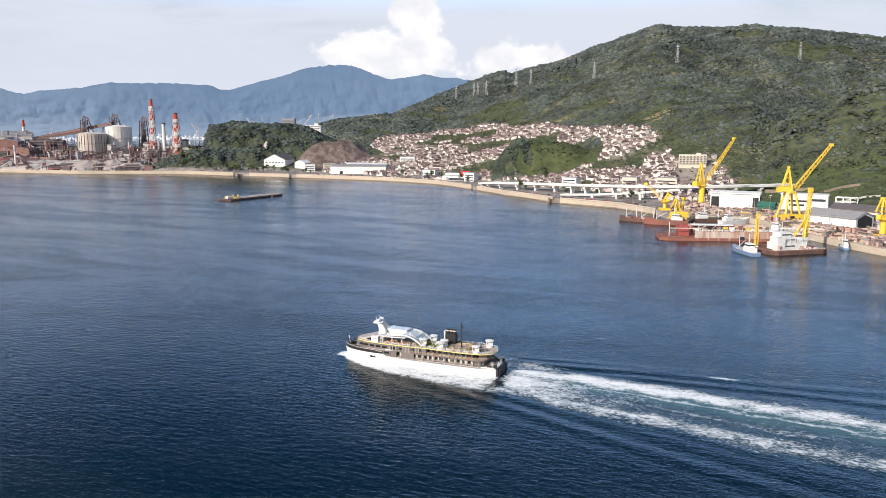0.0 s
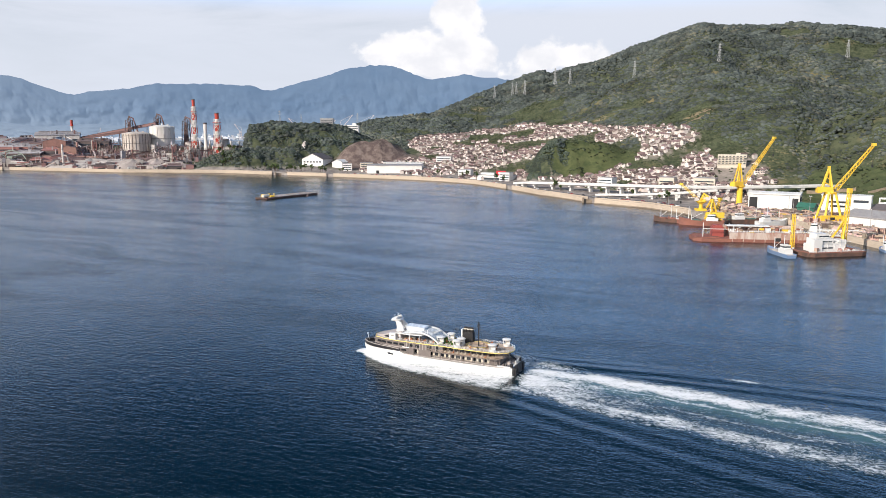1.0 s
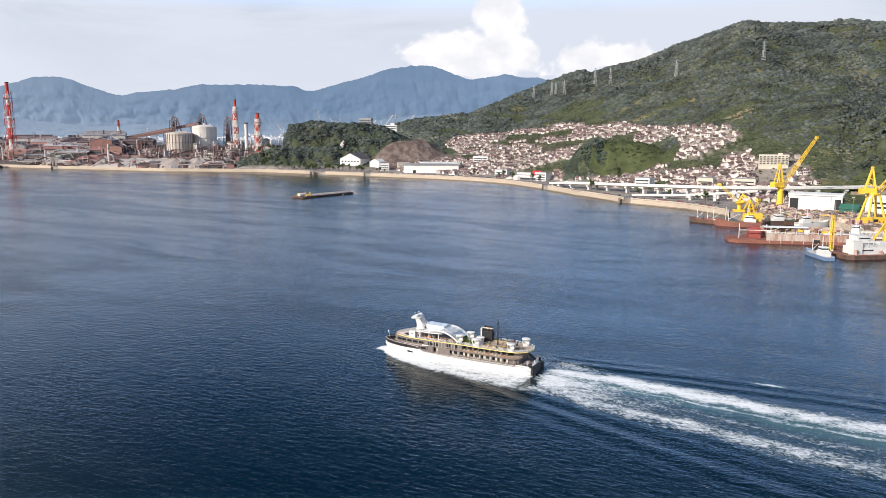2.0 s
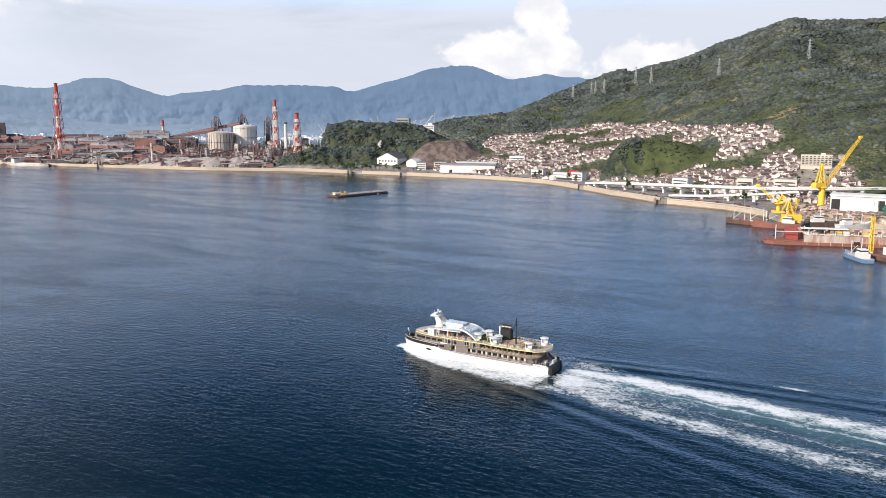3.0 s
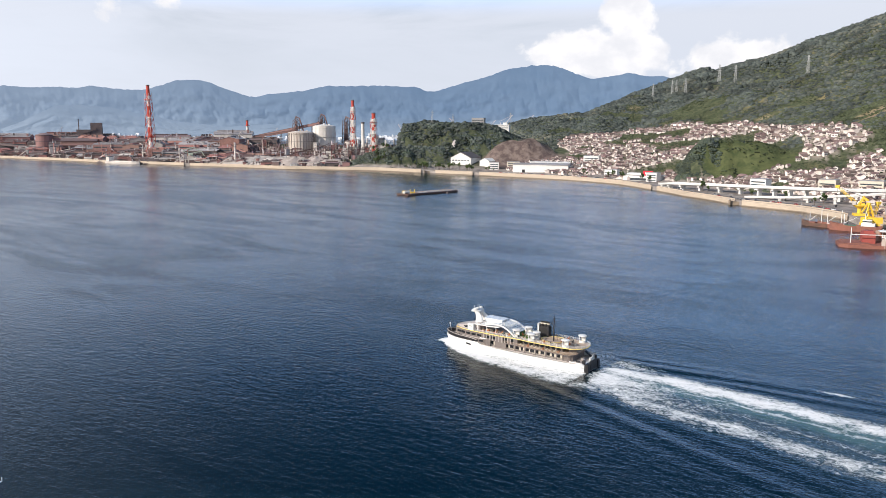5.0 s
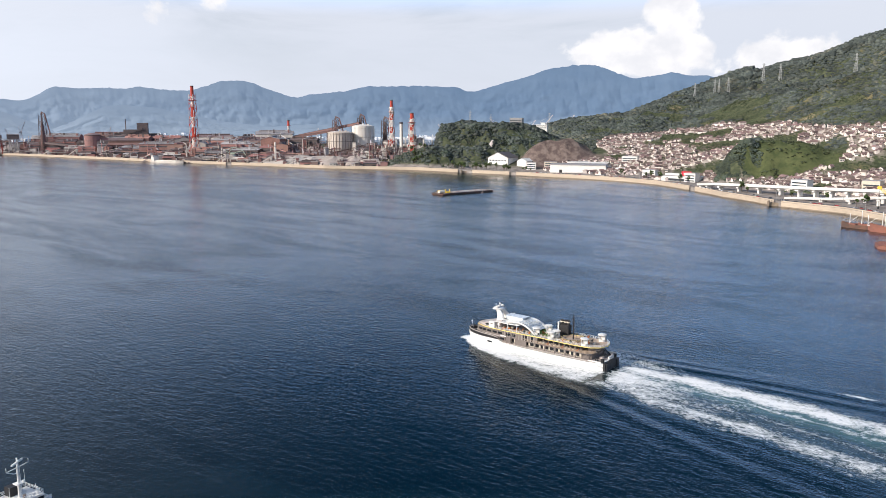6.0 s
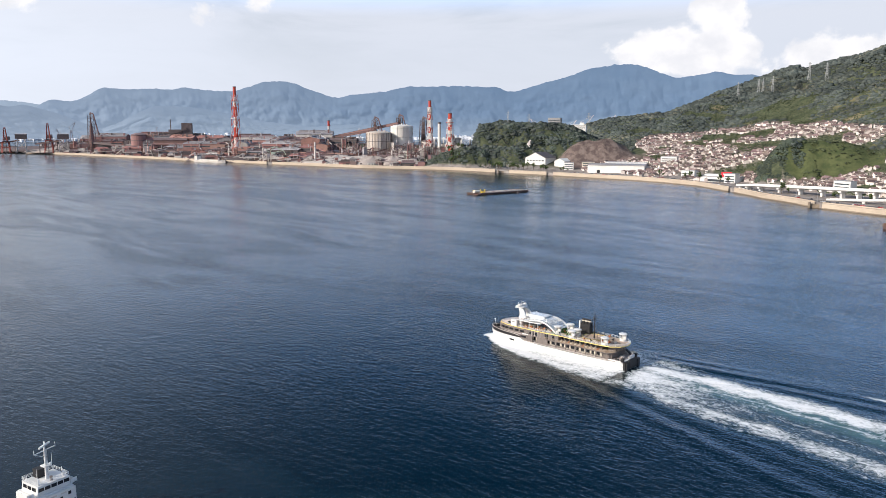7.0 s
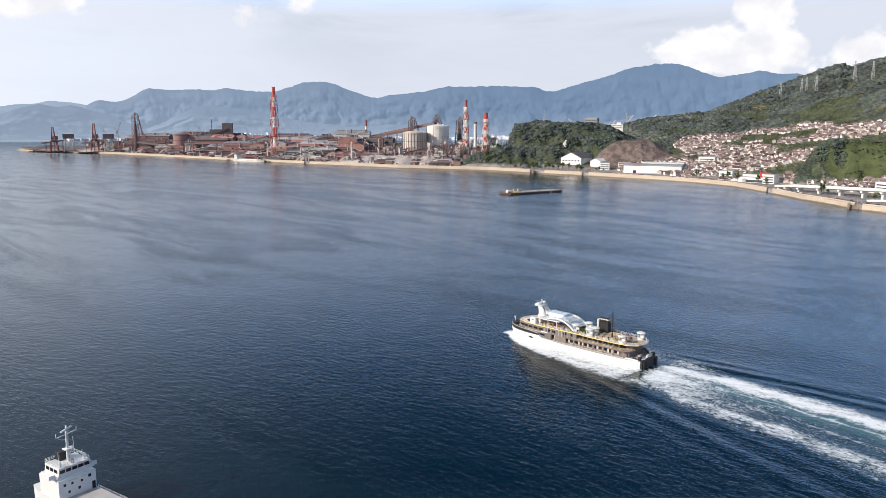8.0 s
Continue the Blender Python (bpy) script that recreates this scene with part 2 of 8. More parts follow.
def axis_steps(lo, hi, fine, far):
    """Grid lines: even between lo and hi, then ever wider out to far."""
    mid = list(np.arange(lo, hi, fine))
    out, s, p = [], fine, hi
    while p < far:
        out.append(p)
        s *= 1.22
        p += s
    out.append(far)
    low, s, p = [], fine * 1.22, lo - fine
    while p > -far:
        low.append(p)
        s *= 1.22
        p -= s
    low.append(-far)
    return np.array(low[::-1] + mid + out)


def hull_half(f):
    """Half breadth of the ferry at the water."""
    return np.interp(f, [-29, -23, 5, 14, 21, 26, 29.5], [4.6, 5.7, 5.8, 5.1, 3.6, 1.6, 0.0])


def build_sea():
    us, vs = axis_steps(-330, 62, 0.9, 5600), axis_steps(-85, 92, 0.75, 5600)
    U, V = np.meshgrid(us, vs, indexing="ij")
    mid, half = wake_axis(U), wake_half(U)
    aft = np.clip((-U - 27) / 6, 0, 1)
    s = (V - mid) / half
    # broken foam in the screw race, in two bands with green water between
    fade = np.interp(-U, [28, 60, 120, 220, 330], [1.0, 0.92, 0.78, 0.55, 0.3])
    wander = fbm(U / 26, V * 0 + 3.3, 71, 3) * 0.14 + fbm(U / 8, V / 5, 73, 3) * 0.16
    s2 = s + wander

    def stripe(c, w, p=2.0):
        return np.exp(-np.abs((s2 - c) / w) ** p)
    far_band = stripe(-0.72, 0.32, 2.4) * 0.98
    lines = np.maximum(stripe(-0.28, 0.07) * 0.72, stripe(0.14, 0.05) * 0.55)
    near_band = stripe(0.72, 0.30, 2.2) * 0.74
    lace = stripe(0.35, 0.6, 4.0) * 0.30
    core = np.exp(-(s / 0.9) ** 4) * np.interp(-U, [28, 40, 60, 90, 200], [1.0, 0.8, 0.42, 0.22, 0.12])
    foam = np.clip(np.maximum.reduce([far_band, near_band, core, lines, lace]), 0, 1) * aft * fade
    green = np.clip(stripe(-0.45, 0.46, 4.0) + 0.18 * stripe(0.6, 0.5, 4.0), 0, 1) * aft * np.interp(-U, [28, 60, 160, 330], [0.7, 1.0, 0.85, 0.4])
    # the bow wave: a foaming sheet that leaves the stem and runs along both sides
    us_, vs_ = U - AMID[0], V - AMID[1]
    along = np.clip((30.5 - us_) / 60, 0, 1)
    edge = hull_half(np.clip(us_, -29, 29.5)) + 1.5 + 8.5 * along ** 0.75
    width = 1.5 + 4.2 * along
    on = np.clip((34.0 - us_) / 2.5, 0, 1) * np.clip((us_ + 70) / 30, 0, 1)
    bow = np.exp(-(np.clip(np.abs(vs_) - edge, 0, None) / width) ** 2) * on * np.where(vs_ > 0, 1.0, 0.75)
    bow *= np.where(us_ > -30, 1, np.exp(-((np.abs(V - mid * aft) - edge) / width) ** 2))
    patches = 0.5 + 0.5 * fbm(U / 5.5, V / 2.6, 3)
    foam = np.maximum(foam, bow * np.interp(along, [0, 0.25, 0.6, 1], [1.25, 1.12, 0.92, 0.7]))
    foam = np.clip(foam * (0.52 + 0.82 * patches), 0, 1)
    # height: foam lumps, and the diverging waves on either side
    # a small crest that breaks off to starboard
    foam = np.maximum(foam, 0.85 * np.exp(-((U + 97) / 4.5) ** 2 - ((V + 28.2) / 1.3) ** 2))
    rough = fbm(U / 1.7, V / 1.3, 11) * 0.5
    Z = foam * (0.12 + rough * 0.55)
    # side, offset at the start, start, slope, height: long crests that part from the course
    for side, base, a0, slope, amp in ((1, 1.5, 24, 0.365, 0.20), (1, 4, -4, 0.33, 0.10), (1, 5, -26, 0.32, 0.13), (1, 8, 24, 0.39, 0.07), (-1, 16, 24, 0.095, 0.36), (-1, 19, -52, 0.03, 0.26), (-1, 24, -10, 0.12, 0.14)):
        ahead = np.clip(a0 - U, 0, None)
        line = side * (base + ahead * slope) + fbm(U / 40, V * 0 + base, 15, 2) * 1.6
        body = np.clip((a0 - U) / 22, 0, 1) * np.exp(-ahead / 210)
        d = (V - line) / (1.7 + 0.014 * ahead)
        Z = Z + amp * body * (np.exp(-d ** 2) - 0.7 * np.exp(-(d + side * 1.7) ** 2)) * (1 - 0.6 * foam)
    inside = (U > -328) & (U < 60) & (V > -84) & (V < 91)
    Z = np.where(inside, Z, 0)
    nu, nv = U.shape
    idx = np.arange(nu * nv).reshape(nu, nv)
    quads = np.stack([idx[:-1, :-1], idx[1:, :-1], idx[1:, 1:], idx[:-1, 1:]], -1).reshape(-1, 4)
    me = stuff_mesh("sea", np.stack([U, V, Z], -1).reshape(-1, 3), quads, sea_material())
    for name, arr in (("foam", np.where(inside, foam, 0)), ("churned", np.where(inside, green, 0))):
        at = me.attributes.new(name, "FLOAT", "POINT")
        at.data.foreach_set("value", arr.astype(np.float32).ravel())
    ob = new("water", me)
    ob.matrix_basis = BAY
    return tagged(ob, "dark blue rippled bay water with a foaming ship's wake", "sea", kind="structure")


def sea_material():
    m = bpy.data.materials.new("sea_water")
    m.use_nodes = True
    k = Nodes(m.node_tree)
    o = k.add("ShaderNodeOutputMaterial")
    p = k.add("ShaderNodeBsdfPrincipled")
    co = k.coord("Object")
    foam, green = k.add("ShaderNodeAttribute"), k.add("ShaderNodeAttribute")
    foam.attribute_name, green.attribute_name = "foam", "churned"
    # wind ripples in three sizes, and slicks where the wind leaves the water smoother
    swell = k.noise(k.scaled(co, (0.55, 1.0, 1.0)), 0.10, 2.0, 0.5)
    chop = k.noise(k.scaled(co, (0.42, 1.0, 1.0)), 0.60, 3.0, 0.6, 0.35)
    ripple = k.noise(k.scaled(co, (0.6, 1.0, 1.0)), 1.8, 2.0, 0.6)
    slick = k.step(k.noise(k.scaled(co, (0.35, 1.3, 1.0)), 0.016, 6.0, 0.62, 1.2), 0.40, 0.66)
    h = k.math("ADD", k.math("MULTIPLY", swell, 0.24), k.math("ADD", k.math("MULTIPLY", chop, 0.40), k.math("MULTIPLY", ripple, 0.15)))
    b = k.add("ShaderNodeBump")
    k.put(b.inputs["Strength"], k.math("MULTIPLY_ADD", slick, 0.25, 0.70))
    b.inputs["Distance"].default_value = SEA_BUMP
    k.link(h, b.inputs["Height"])
    k.link(b.outputs[0], p.inputs["Normal"])
    # foam breaks up into streaks and holes
    cells = k.noise(k.scaled(co, (0.6, 1.0, 1.0)), 0.62, 8.0, 0.74, 1.6)
    cut = k.step(k.math("ADD", foam.outputs["Fac"], k.math("MULTIPLY", k.math("SUBTRACT", cells, 0.5), 2.0)), 0.24, 0.90)
    cut = k.math("MULTIPLY", cut, k.step(foam.outputs["Fac"], 0.02, 0.2))
    base = k.mix(k.math("MAXIMUM", k.math("MULTIPLY", green.outputs["Fac"], 0.8), k.step(foam.outputs["Fac"], 0.1, 0.9, 0.0, 0.6)), SEA_DEEP, SEA_GREEN)
    k.put(p.inputs["Base Color"], k.mix(cut, base, (0.86, 0.87, 0.87)))
    k.put(p.inputs["Roughness"], k.mix(cut, k.mix(slick, (0.12,) * 3, (0.21,) * 3), (0.7,) * 3))
    p.inputs["IOR"].default_value = 1.333
    k.link(p.outputs[0], o.inputs[0])
    return m


SEA_DEEP, SEA_GREEN, SEA_BUMP = (0.0008, 0.0105, 0.0175), (0.060, 0.135, 0.120), 0.56
build_sea()


# ---- the land ----
# bearing from the first eye (degrees, right of ahead) and distance of the shore
SHORE = [(-62, 3050), (-53, 3010), (-51.6, 2930), (-46.8, 2515), (-42.1, 2158), (-37.2, 1855), (-31.4, 1652), (-25.3, 1490), (-18.5, 1419), (-14.7, 1342),
         (-8.1, 1237), (-3.2, 1169), (-0.3, 1108), (4.5, 942), (8.5, 848), (12.6, 806), (15.2, 760), (16.3, 714), (21.2, 722), (22.6, 700), (25.4, 628), (27.0, 604),
         (29.0, 578), (36.0, 516), (48.0, 520), (62.0, 560)]
# bearing, then distance and height of the foot slope, the upper slope and the ridge
SLOPES = [(-62, 3100, 6, 3300, 6, 3500, 6), (-48, 2650, 8, 2850, 12, 3000, 12), (-40, 2150, 8, 2400, 16, 2800, 20), (-30, 1800, 10, 2100, 20, 2700, 24), (-22, 1600, 12, 1900, 22, 2400, 24), (-17.5, 1500, 12, 1850, 20, 2200, 22),
          (-12.5, 1420, 17, 1700, 30, 1950, 50), (-9.0, 1420, 18, 1700, 52, 1950, 86), (-7.6, 1400, 16, 1720, 58, 1950, 98), (-3.5, 1310, 14, 1740, 74, 2000, 114),
          (-1.8, 1270, 16, 1760, 82, 2050, 140), (-0.3, 1250, 17, 1760, 90, 2120, 168), (1.6, 1220, 18, 1740, 94, 2250, 198), (3.1, 1190, 19, 1710, 95, 2250, 223), (4.4, 1150, 19, 1670, 92, 2250, 235), (4.9, 1130, 18, 1650, 91, 2250, 227), (6.4, 1090, 15, 1560, 89, 2250, 246),
          (7.9, 1050, 12, 1490, 88, 2250, 257), (9.0, 1020, 10, 1440, 88, 2250, 271), (10.6, 985, 10, 1370, 88, 2250, 297), (12.45, 962, 11, 1305, 86, 2250, 321), (14.1, 952, 12, 1265, 86, 2250, 344), (15.1, 950, 12, 1245, 86, 2250, 355), (16.1, 942, 14, 1190, 79, 2250, 347),
          (18.9, 950, 15, 1130, 75, 2250, 340), (21.4, 950, 13, 1115, 72, 2250, 345), (22.4, 945, 13, 1165, 74, 2250, 338), (24.1, 935, 14, 1270, 82, 2250, 332), (25.7, 900, 16, 1370, 88, 2250, 320), (28.7, 826, 20, 1440, 90, 2250, 300), (40, 760, 30, 1480, 92, 2280, 290), (62, 760, 30, 1480, 92, 2280, 260)]
GROUND_Z = 4.2


def polar(bearing, dist):
    return dist * math.sin(radians(bearing)), dist * math.cos(radians(bearing))


# low hills behind the shore: bearing and height of the crest line, distance, half depth, steepness
WOODED = [([(-17.3, 0), (-16.95, 52), (-16.5, 88), (-15.0, 92), (-13.6, 91), (-12.6, 88), (-11.6, 84), (-9.7, 74), (-8.7, 62), (-7.4, 48), (-5.5, 20), (-4.5, 0)], 1590, 105, 2.6),
          ([(-21.2, 0), (-20.4, 12), (-19.2, 30), (-17.8, 39), (-16.5, 43), (-14.8, 44), (-13.6, 38), (-12.7, 22), (-11.9, 0)], 1480, 46, 2.4)]
DRY = [([(-11.2, 0), (-10.5, 22), (-9.8, 42), (-8.9, 54), (-8.0, 52), (-6.6, 50), (-5.6, 38), (-4.8, 20), (-3.9, 0)], 1455, 58, 2.0)]
GRASSY = [([(3.2, 0), (3.8, 22), (4.4, 42), (5.1, 55), (5.9, 61), (6.6, 60), (9.0, 57), (9.9, 54), (10.7, 42), (11.4, 18), (12.0, 0)], 1150, 66, 2.4)]
KNOLLS = WOODED + DRY + GRASSY + [([(18.6, 0), (20, 24), (22, 62), (24.2, 84), (26.9, 110), (29.8, 144), (34, 150), (40, 110), (46, 0)], 1200, 235, 2.2), ([(-1.5, 0), (0.2, 34), (1.4, 44), (2.6, 34), (4, 0)], 1390, 60, 2.0)]


def knoll(a, r, crest, r0, depth, p):
    """Height of a low hill over the sea at a bearing and distance."""
    top = np.interp(a, [c[0] for c in crest], [c[1] for c in crest])
    x, y = r * np.sin(np.radians(a)), r * np.cos(np.radians(a))
    bend = fbm(x / 34, y / 34, 81, 3)
    return top * np.exp(-(np.abs(r + bend * 26 - r0) / depth) ** p) * (1 + 0.10 * bend)


def on_knoll(a, r, knolls):
    """How far up a low hill a place lies: 0 at the foot, 1 on the crest."""
    return sum(knoll(a, r, *q) / max(c[1] for c in q[0]) for q in knolls)


def height(a, r):
    """Height of the land at a bearing and distance (arrays or numbers)."""
    a, r = np.asarray(a, float), np.asarray(r, float)
    t = np.array(SLOPES)
    c = [np.interp(a, t[:, 0], t[:, i]) for i in range(1, 7)]
    shore = np.interp(a, [s[0] for s in SHORE], [s[1] for s in SHORE])
    flat = shore + 0.35 * (c[0] - shore)
    z = np.where(r < flat, GROUND_Z, 0)
    f = np.clip((r - flat) / (c[0] - flat), 0, 1)
    z = np.where(r >= flat, GROUND_Z + (c[1] - GROUND_Z) * f * f, z)
    f = np.clip((r - c[0]) / (c[2] - c[0]), 0, 1)
    z = np.where(r >= c[0], c[1] + (c[3] - c[1]) * f, z)
    f = np.clip((r - c[2]) / (c[4] - c[2]), 0, 1)
    z = np.where(r >= c[2], c[3] + (c[5] - c[3]) * (f * (1.25 - 0.25 * f)), z)
    f = np.clip((r - c[4]) / 900, 0, 1)
    z = np.where(r >= c[4], c[5] * (1 - f * f * (3 - 2 * f)) - 4 * f, z)
    for q in KNOLLS:
        z = np.maximum(z, knoll(a, r, *q) * np.clip((r - shore - 22) / 30, 0, 1))
    x, y = r * np.sin(np.radians(a)), r * np.cos(np.radians(a))
    n = fbm(x / 170, y / 170, 21, 4) * 1.5
    rise = np.clip((z - 14) / 60, 0, 1)
    spur = 0.25 - np.abs(fbm(x / 300 + 5, y / 300, 41, 3)) * 2.3
    z = z + rise * (n * 14 * np.clip((c[4] - r) / 260, 0.1, 1) + spur * np.clip((z - 60) / 150, 0, 1) * np.clip((c[4] - r) / 300, 0.05, 1) * 44)
    return z


def height_at(a, r):
    return float(height(np.array([a]), np.array([r]))[0])


def town_limit(a):
    """Distance up to which houses climb the slope at a bearing."""
    return np.interp(a, [-9, -7, -3.5, 0.7, 3, 4.8, 9, 13, 16.9, 18.5, 20.6, 24], [1440, 1560, 1680, 1720, 1640, 1560, 1380, 1240, 1130, 1070, 960, 840])


def in_town(a, r):
    s = np.interp(a, [q[0] for q in SHORE], [q[1] for q in SHORE])
    near_knoll = on_knoll(a, r, WOODED + DRY + GRASSY) > 0.16
    return (a > -8.6) & (a < 23) & (r > s + np.where(a < 0.5, 42, 118)) & (r < town_limit(a)) & ~near_knoll


def land_material():
    m = bpy.data.materials.new("land")
    m.use_nodes = True
    k = Nodes(m.node_tree)
    o, p = k.add("ShaderNodeOutputMaterial"), k.add("ShaderNodeBsdfPrincipled")
    co = k.coord("Object")
    sep = k.add("ShaderNodeSeparateXYZ")
    k.link(co, sep.inputs[0])
    fine, wide = k.noise(co, 0.09, 5.0, 0.65), k.noise(co, 0.012, 4.0, 0.6, 0.5)
    yard = k.mix(k.step(fine, 0.35, 0.65), (0.20, 0.175, 0.16), (0.35, 0.315, 0.285))
    scrub = k.mix(k.step(fine, 0.35, 0.65), (0.050, 0.062, 0.036), (0.105, 0.115, 0.066))
    scrub = k.mix(k.step(wide, 0.56, 0.72), scrub, (0.20, 0.17, 0.09))
    c = k.mix(k.step(k.math("ADD", sep.outputs[2], k.math("MULTIPLY", wide, 10.0)), 11.0, 18.0), yard, scrub)
    built = k.add("ShaderNodeAttribute")
    built.attribute_name = "built"
    lane = k.mix(k.step(fine, 0.3, 0.7), (0.26, 0.22, 0.19), (0.42, 0.36, 0.31))
    c = k.mix(k.math("MULTIPLY", built.outputs["Fac"], 0.85), c, lane)
    # a dry grass hill behind the waterfront, and worked ground below the grassy knoll
    for x, y, reach in ((*polar(-6.5, 1412), 58), (*polar(-7.6, 1405), 56), (*polar(-8.9, 1412), 58), (*polar(1.3, 1370), 62)):
        d = k.vec("DISTANCE", k.vec("MULTIPLY", co, (1, 1, 0)), (x, y, 0))
        c = k.mix(k.step(k.math("MULTIPLY_ADD", wide, 40.0, d), reach + 30, reach - 5), c, k.mix(k.step(fine, 0.36, 0.64), (0.115, 0.085, 0.078), (0.235, 0.185, 0.160)))
    # meadow on the grassy knoll and dry terraced fields higher up
    for x, y, reach, dark, light in ((*polar(24.5, 915), 74, (0.060, 0.080, 0.036), (0.110, 0.124, 0.058)), (*polar(28.5, 890), 80, (0.060, 0.080, 0.036), (0.110, 0.124, 0.058)), (*polar(8.3, 1120), 62, (0.060, 0.078, 0.034), (0.110, 0.122, 0.054)), (*polar(15.4, 1250), 24, (0.22, 0.18, 0.10), (0.34, 0.28, 0.17)),
                                     (*polar(8.7, 1475), 17, (0.22, 0.18, 0.11), (0.34, 0.29, 0.19)), (*polar(14.9, 1075), 12, (0.26, 0.19, 0.13), (0.36, 0.28, 0.20)), (*polar(-0.2, 1950), 16, (0.20, 0.16, 0.10), (0.30, 0.25, 0.16))):
        d = k.vec("DISTANCE", k.vec("MULTIPLY", co, (1, 1, 0)), (x, y, 0))
        c = k.mix(k.step(k.math("MULTIPLY_ADD", wide, 24.0, d), reach + 16, reach + 2), c, k.mix(k.step(fine, 0.3, 0.7), dark, light))
    k.link(c, p.inputs["Base Color"])
    p.inputs["Roughness"].default_value = 0.95
    p.inputs["Specular IOR Level"].default_value = 0.1
    b = k.add("ShaderNodeBump")
    b.inputs["Distance"].default_value = 1.5
    k.link(fine, b.inputs["Height"])
    k.link(b.outputs[0], p.inputs["Normal"])
    k.link(p.outputs[0], o.inputs[0])
    return m


def build_land():
    bearings = np.arange(-62, 62.01, 0.3)
    shore = np.interp(bearings, [s[0] for s in SHORE], [s[1] for s in SHORE])
    steps = np.concatenate([np.linspace(0, 1, 70) ** 1.15 * 2050])
    A = np.repeat(bearings[:, None], len(steps) + 1, 1)
    R = shore[:, None] + np.concatenate([[0], steps + 0.6])[None, :]
    Z = height(A, R)
    Z[:, 0] = -4
    far = ((A < -19) & (R > 3050)) | (A < -51.65)
    Z = np.where(far, -4, Z)
    X, Y = R * np.sin(np.radians(A)), R * np.cos(np.radians(A))
    na, nr = R.shape
    idx = np.arange(na * nr).reshape(na, nr)
    quads = np.stack([idx[:-1, :-1], idx[:-1, 1:], idx[1:, 1:], idx[1:, :-1]], -1).reshape(-1, 4)[:, ::-1]
    me = stuff_mesh("ground", np.stack([X, Y, Z], -1).reshape(-1, 3), quads, land_material())
    me.attributes.new("built", "FLOAT", "POINT").data.foreach_set("value", (in_town(A, R) & (fbm(X / 80, Y / 80, 33, 3) < 0.17)).astype(np.float32).ravel())
    ob = new("ground", me)
    tagged(ob, "built-up shore rising to steep green scrub-covered hills", "ground", kind="structure")


build_land()


# far ranges across the water, the blue haze of distance painted into their colour
def range_material(name, low, high, glow, foot_haze=0.32):
    m = bpy.data.materials.new(name)
    m.use_nodes = True
    k = Nodes(m.node_tree)
    o, p = k.add("ShaderNodeOutputMaterial"), k.add("ShaderNodeBsdfPrincipled")
    co = k.coord("Object")
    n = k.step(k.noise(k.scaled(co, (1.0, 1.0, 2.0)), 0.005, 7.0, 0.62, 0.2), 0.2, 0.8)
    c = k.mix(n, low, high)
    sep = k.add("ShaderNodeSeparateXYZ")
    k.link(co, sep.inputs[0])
    # haze put into the colour: paler towards the foot and towards the left
    c = k.mix(k.step(sep.outputs[2], 0.0, 190.0, foot_haze, 0.0), c, (0.42, 0.47, 0.52))
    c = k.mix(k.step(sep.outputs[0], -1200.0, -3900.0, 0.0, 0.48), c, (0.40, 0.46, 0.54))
    # the hazed colour also glows, though the hills give off no light
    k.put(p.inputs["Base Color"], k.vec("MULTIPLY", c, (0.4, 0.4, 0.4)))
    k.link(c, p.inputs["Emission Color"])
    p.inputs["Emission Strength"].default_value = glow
    p.inputs["Roughness"].default_value = 1.0
    p.inputs["Specular IOR Level"].default_value = 0.0
    k.link(p.outputs[0], o.inputs[0])
    return m


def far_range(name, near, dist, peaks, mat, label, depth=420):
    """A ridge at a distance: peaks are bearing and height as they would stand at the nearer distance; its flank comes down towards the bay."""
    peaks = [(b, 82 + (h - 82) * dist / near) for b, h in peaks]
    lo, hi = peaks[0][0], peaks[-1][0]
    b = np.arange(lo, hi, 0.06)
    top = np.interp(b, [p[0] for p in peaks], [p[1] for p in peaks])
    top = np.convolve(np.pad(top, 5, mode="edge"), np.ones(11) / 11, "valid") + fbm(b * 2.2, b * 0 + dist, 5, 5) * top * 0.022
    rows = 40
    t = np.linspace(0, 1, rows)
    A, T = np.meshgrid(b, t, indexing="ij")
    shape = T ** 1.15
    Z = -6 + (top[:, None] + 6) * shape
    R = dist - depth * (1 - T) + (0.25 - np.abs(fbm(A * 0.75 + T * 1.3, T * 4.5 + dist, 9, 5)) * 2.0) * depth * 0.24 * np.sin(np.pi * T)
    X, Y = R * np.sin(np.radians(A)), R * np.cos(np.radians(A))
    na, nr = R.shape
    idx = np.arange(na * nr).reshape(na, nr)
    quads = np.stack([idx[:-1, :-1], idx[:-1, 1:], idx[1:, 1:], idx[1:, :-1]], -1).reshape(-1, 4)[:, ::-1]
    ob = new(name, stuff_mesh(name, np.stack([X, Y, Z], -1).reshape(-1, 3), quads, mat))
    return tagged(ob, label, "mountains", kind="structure")


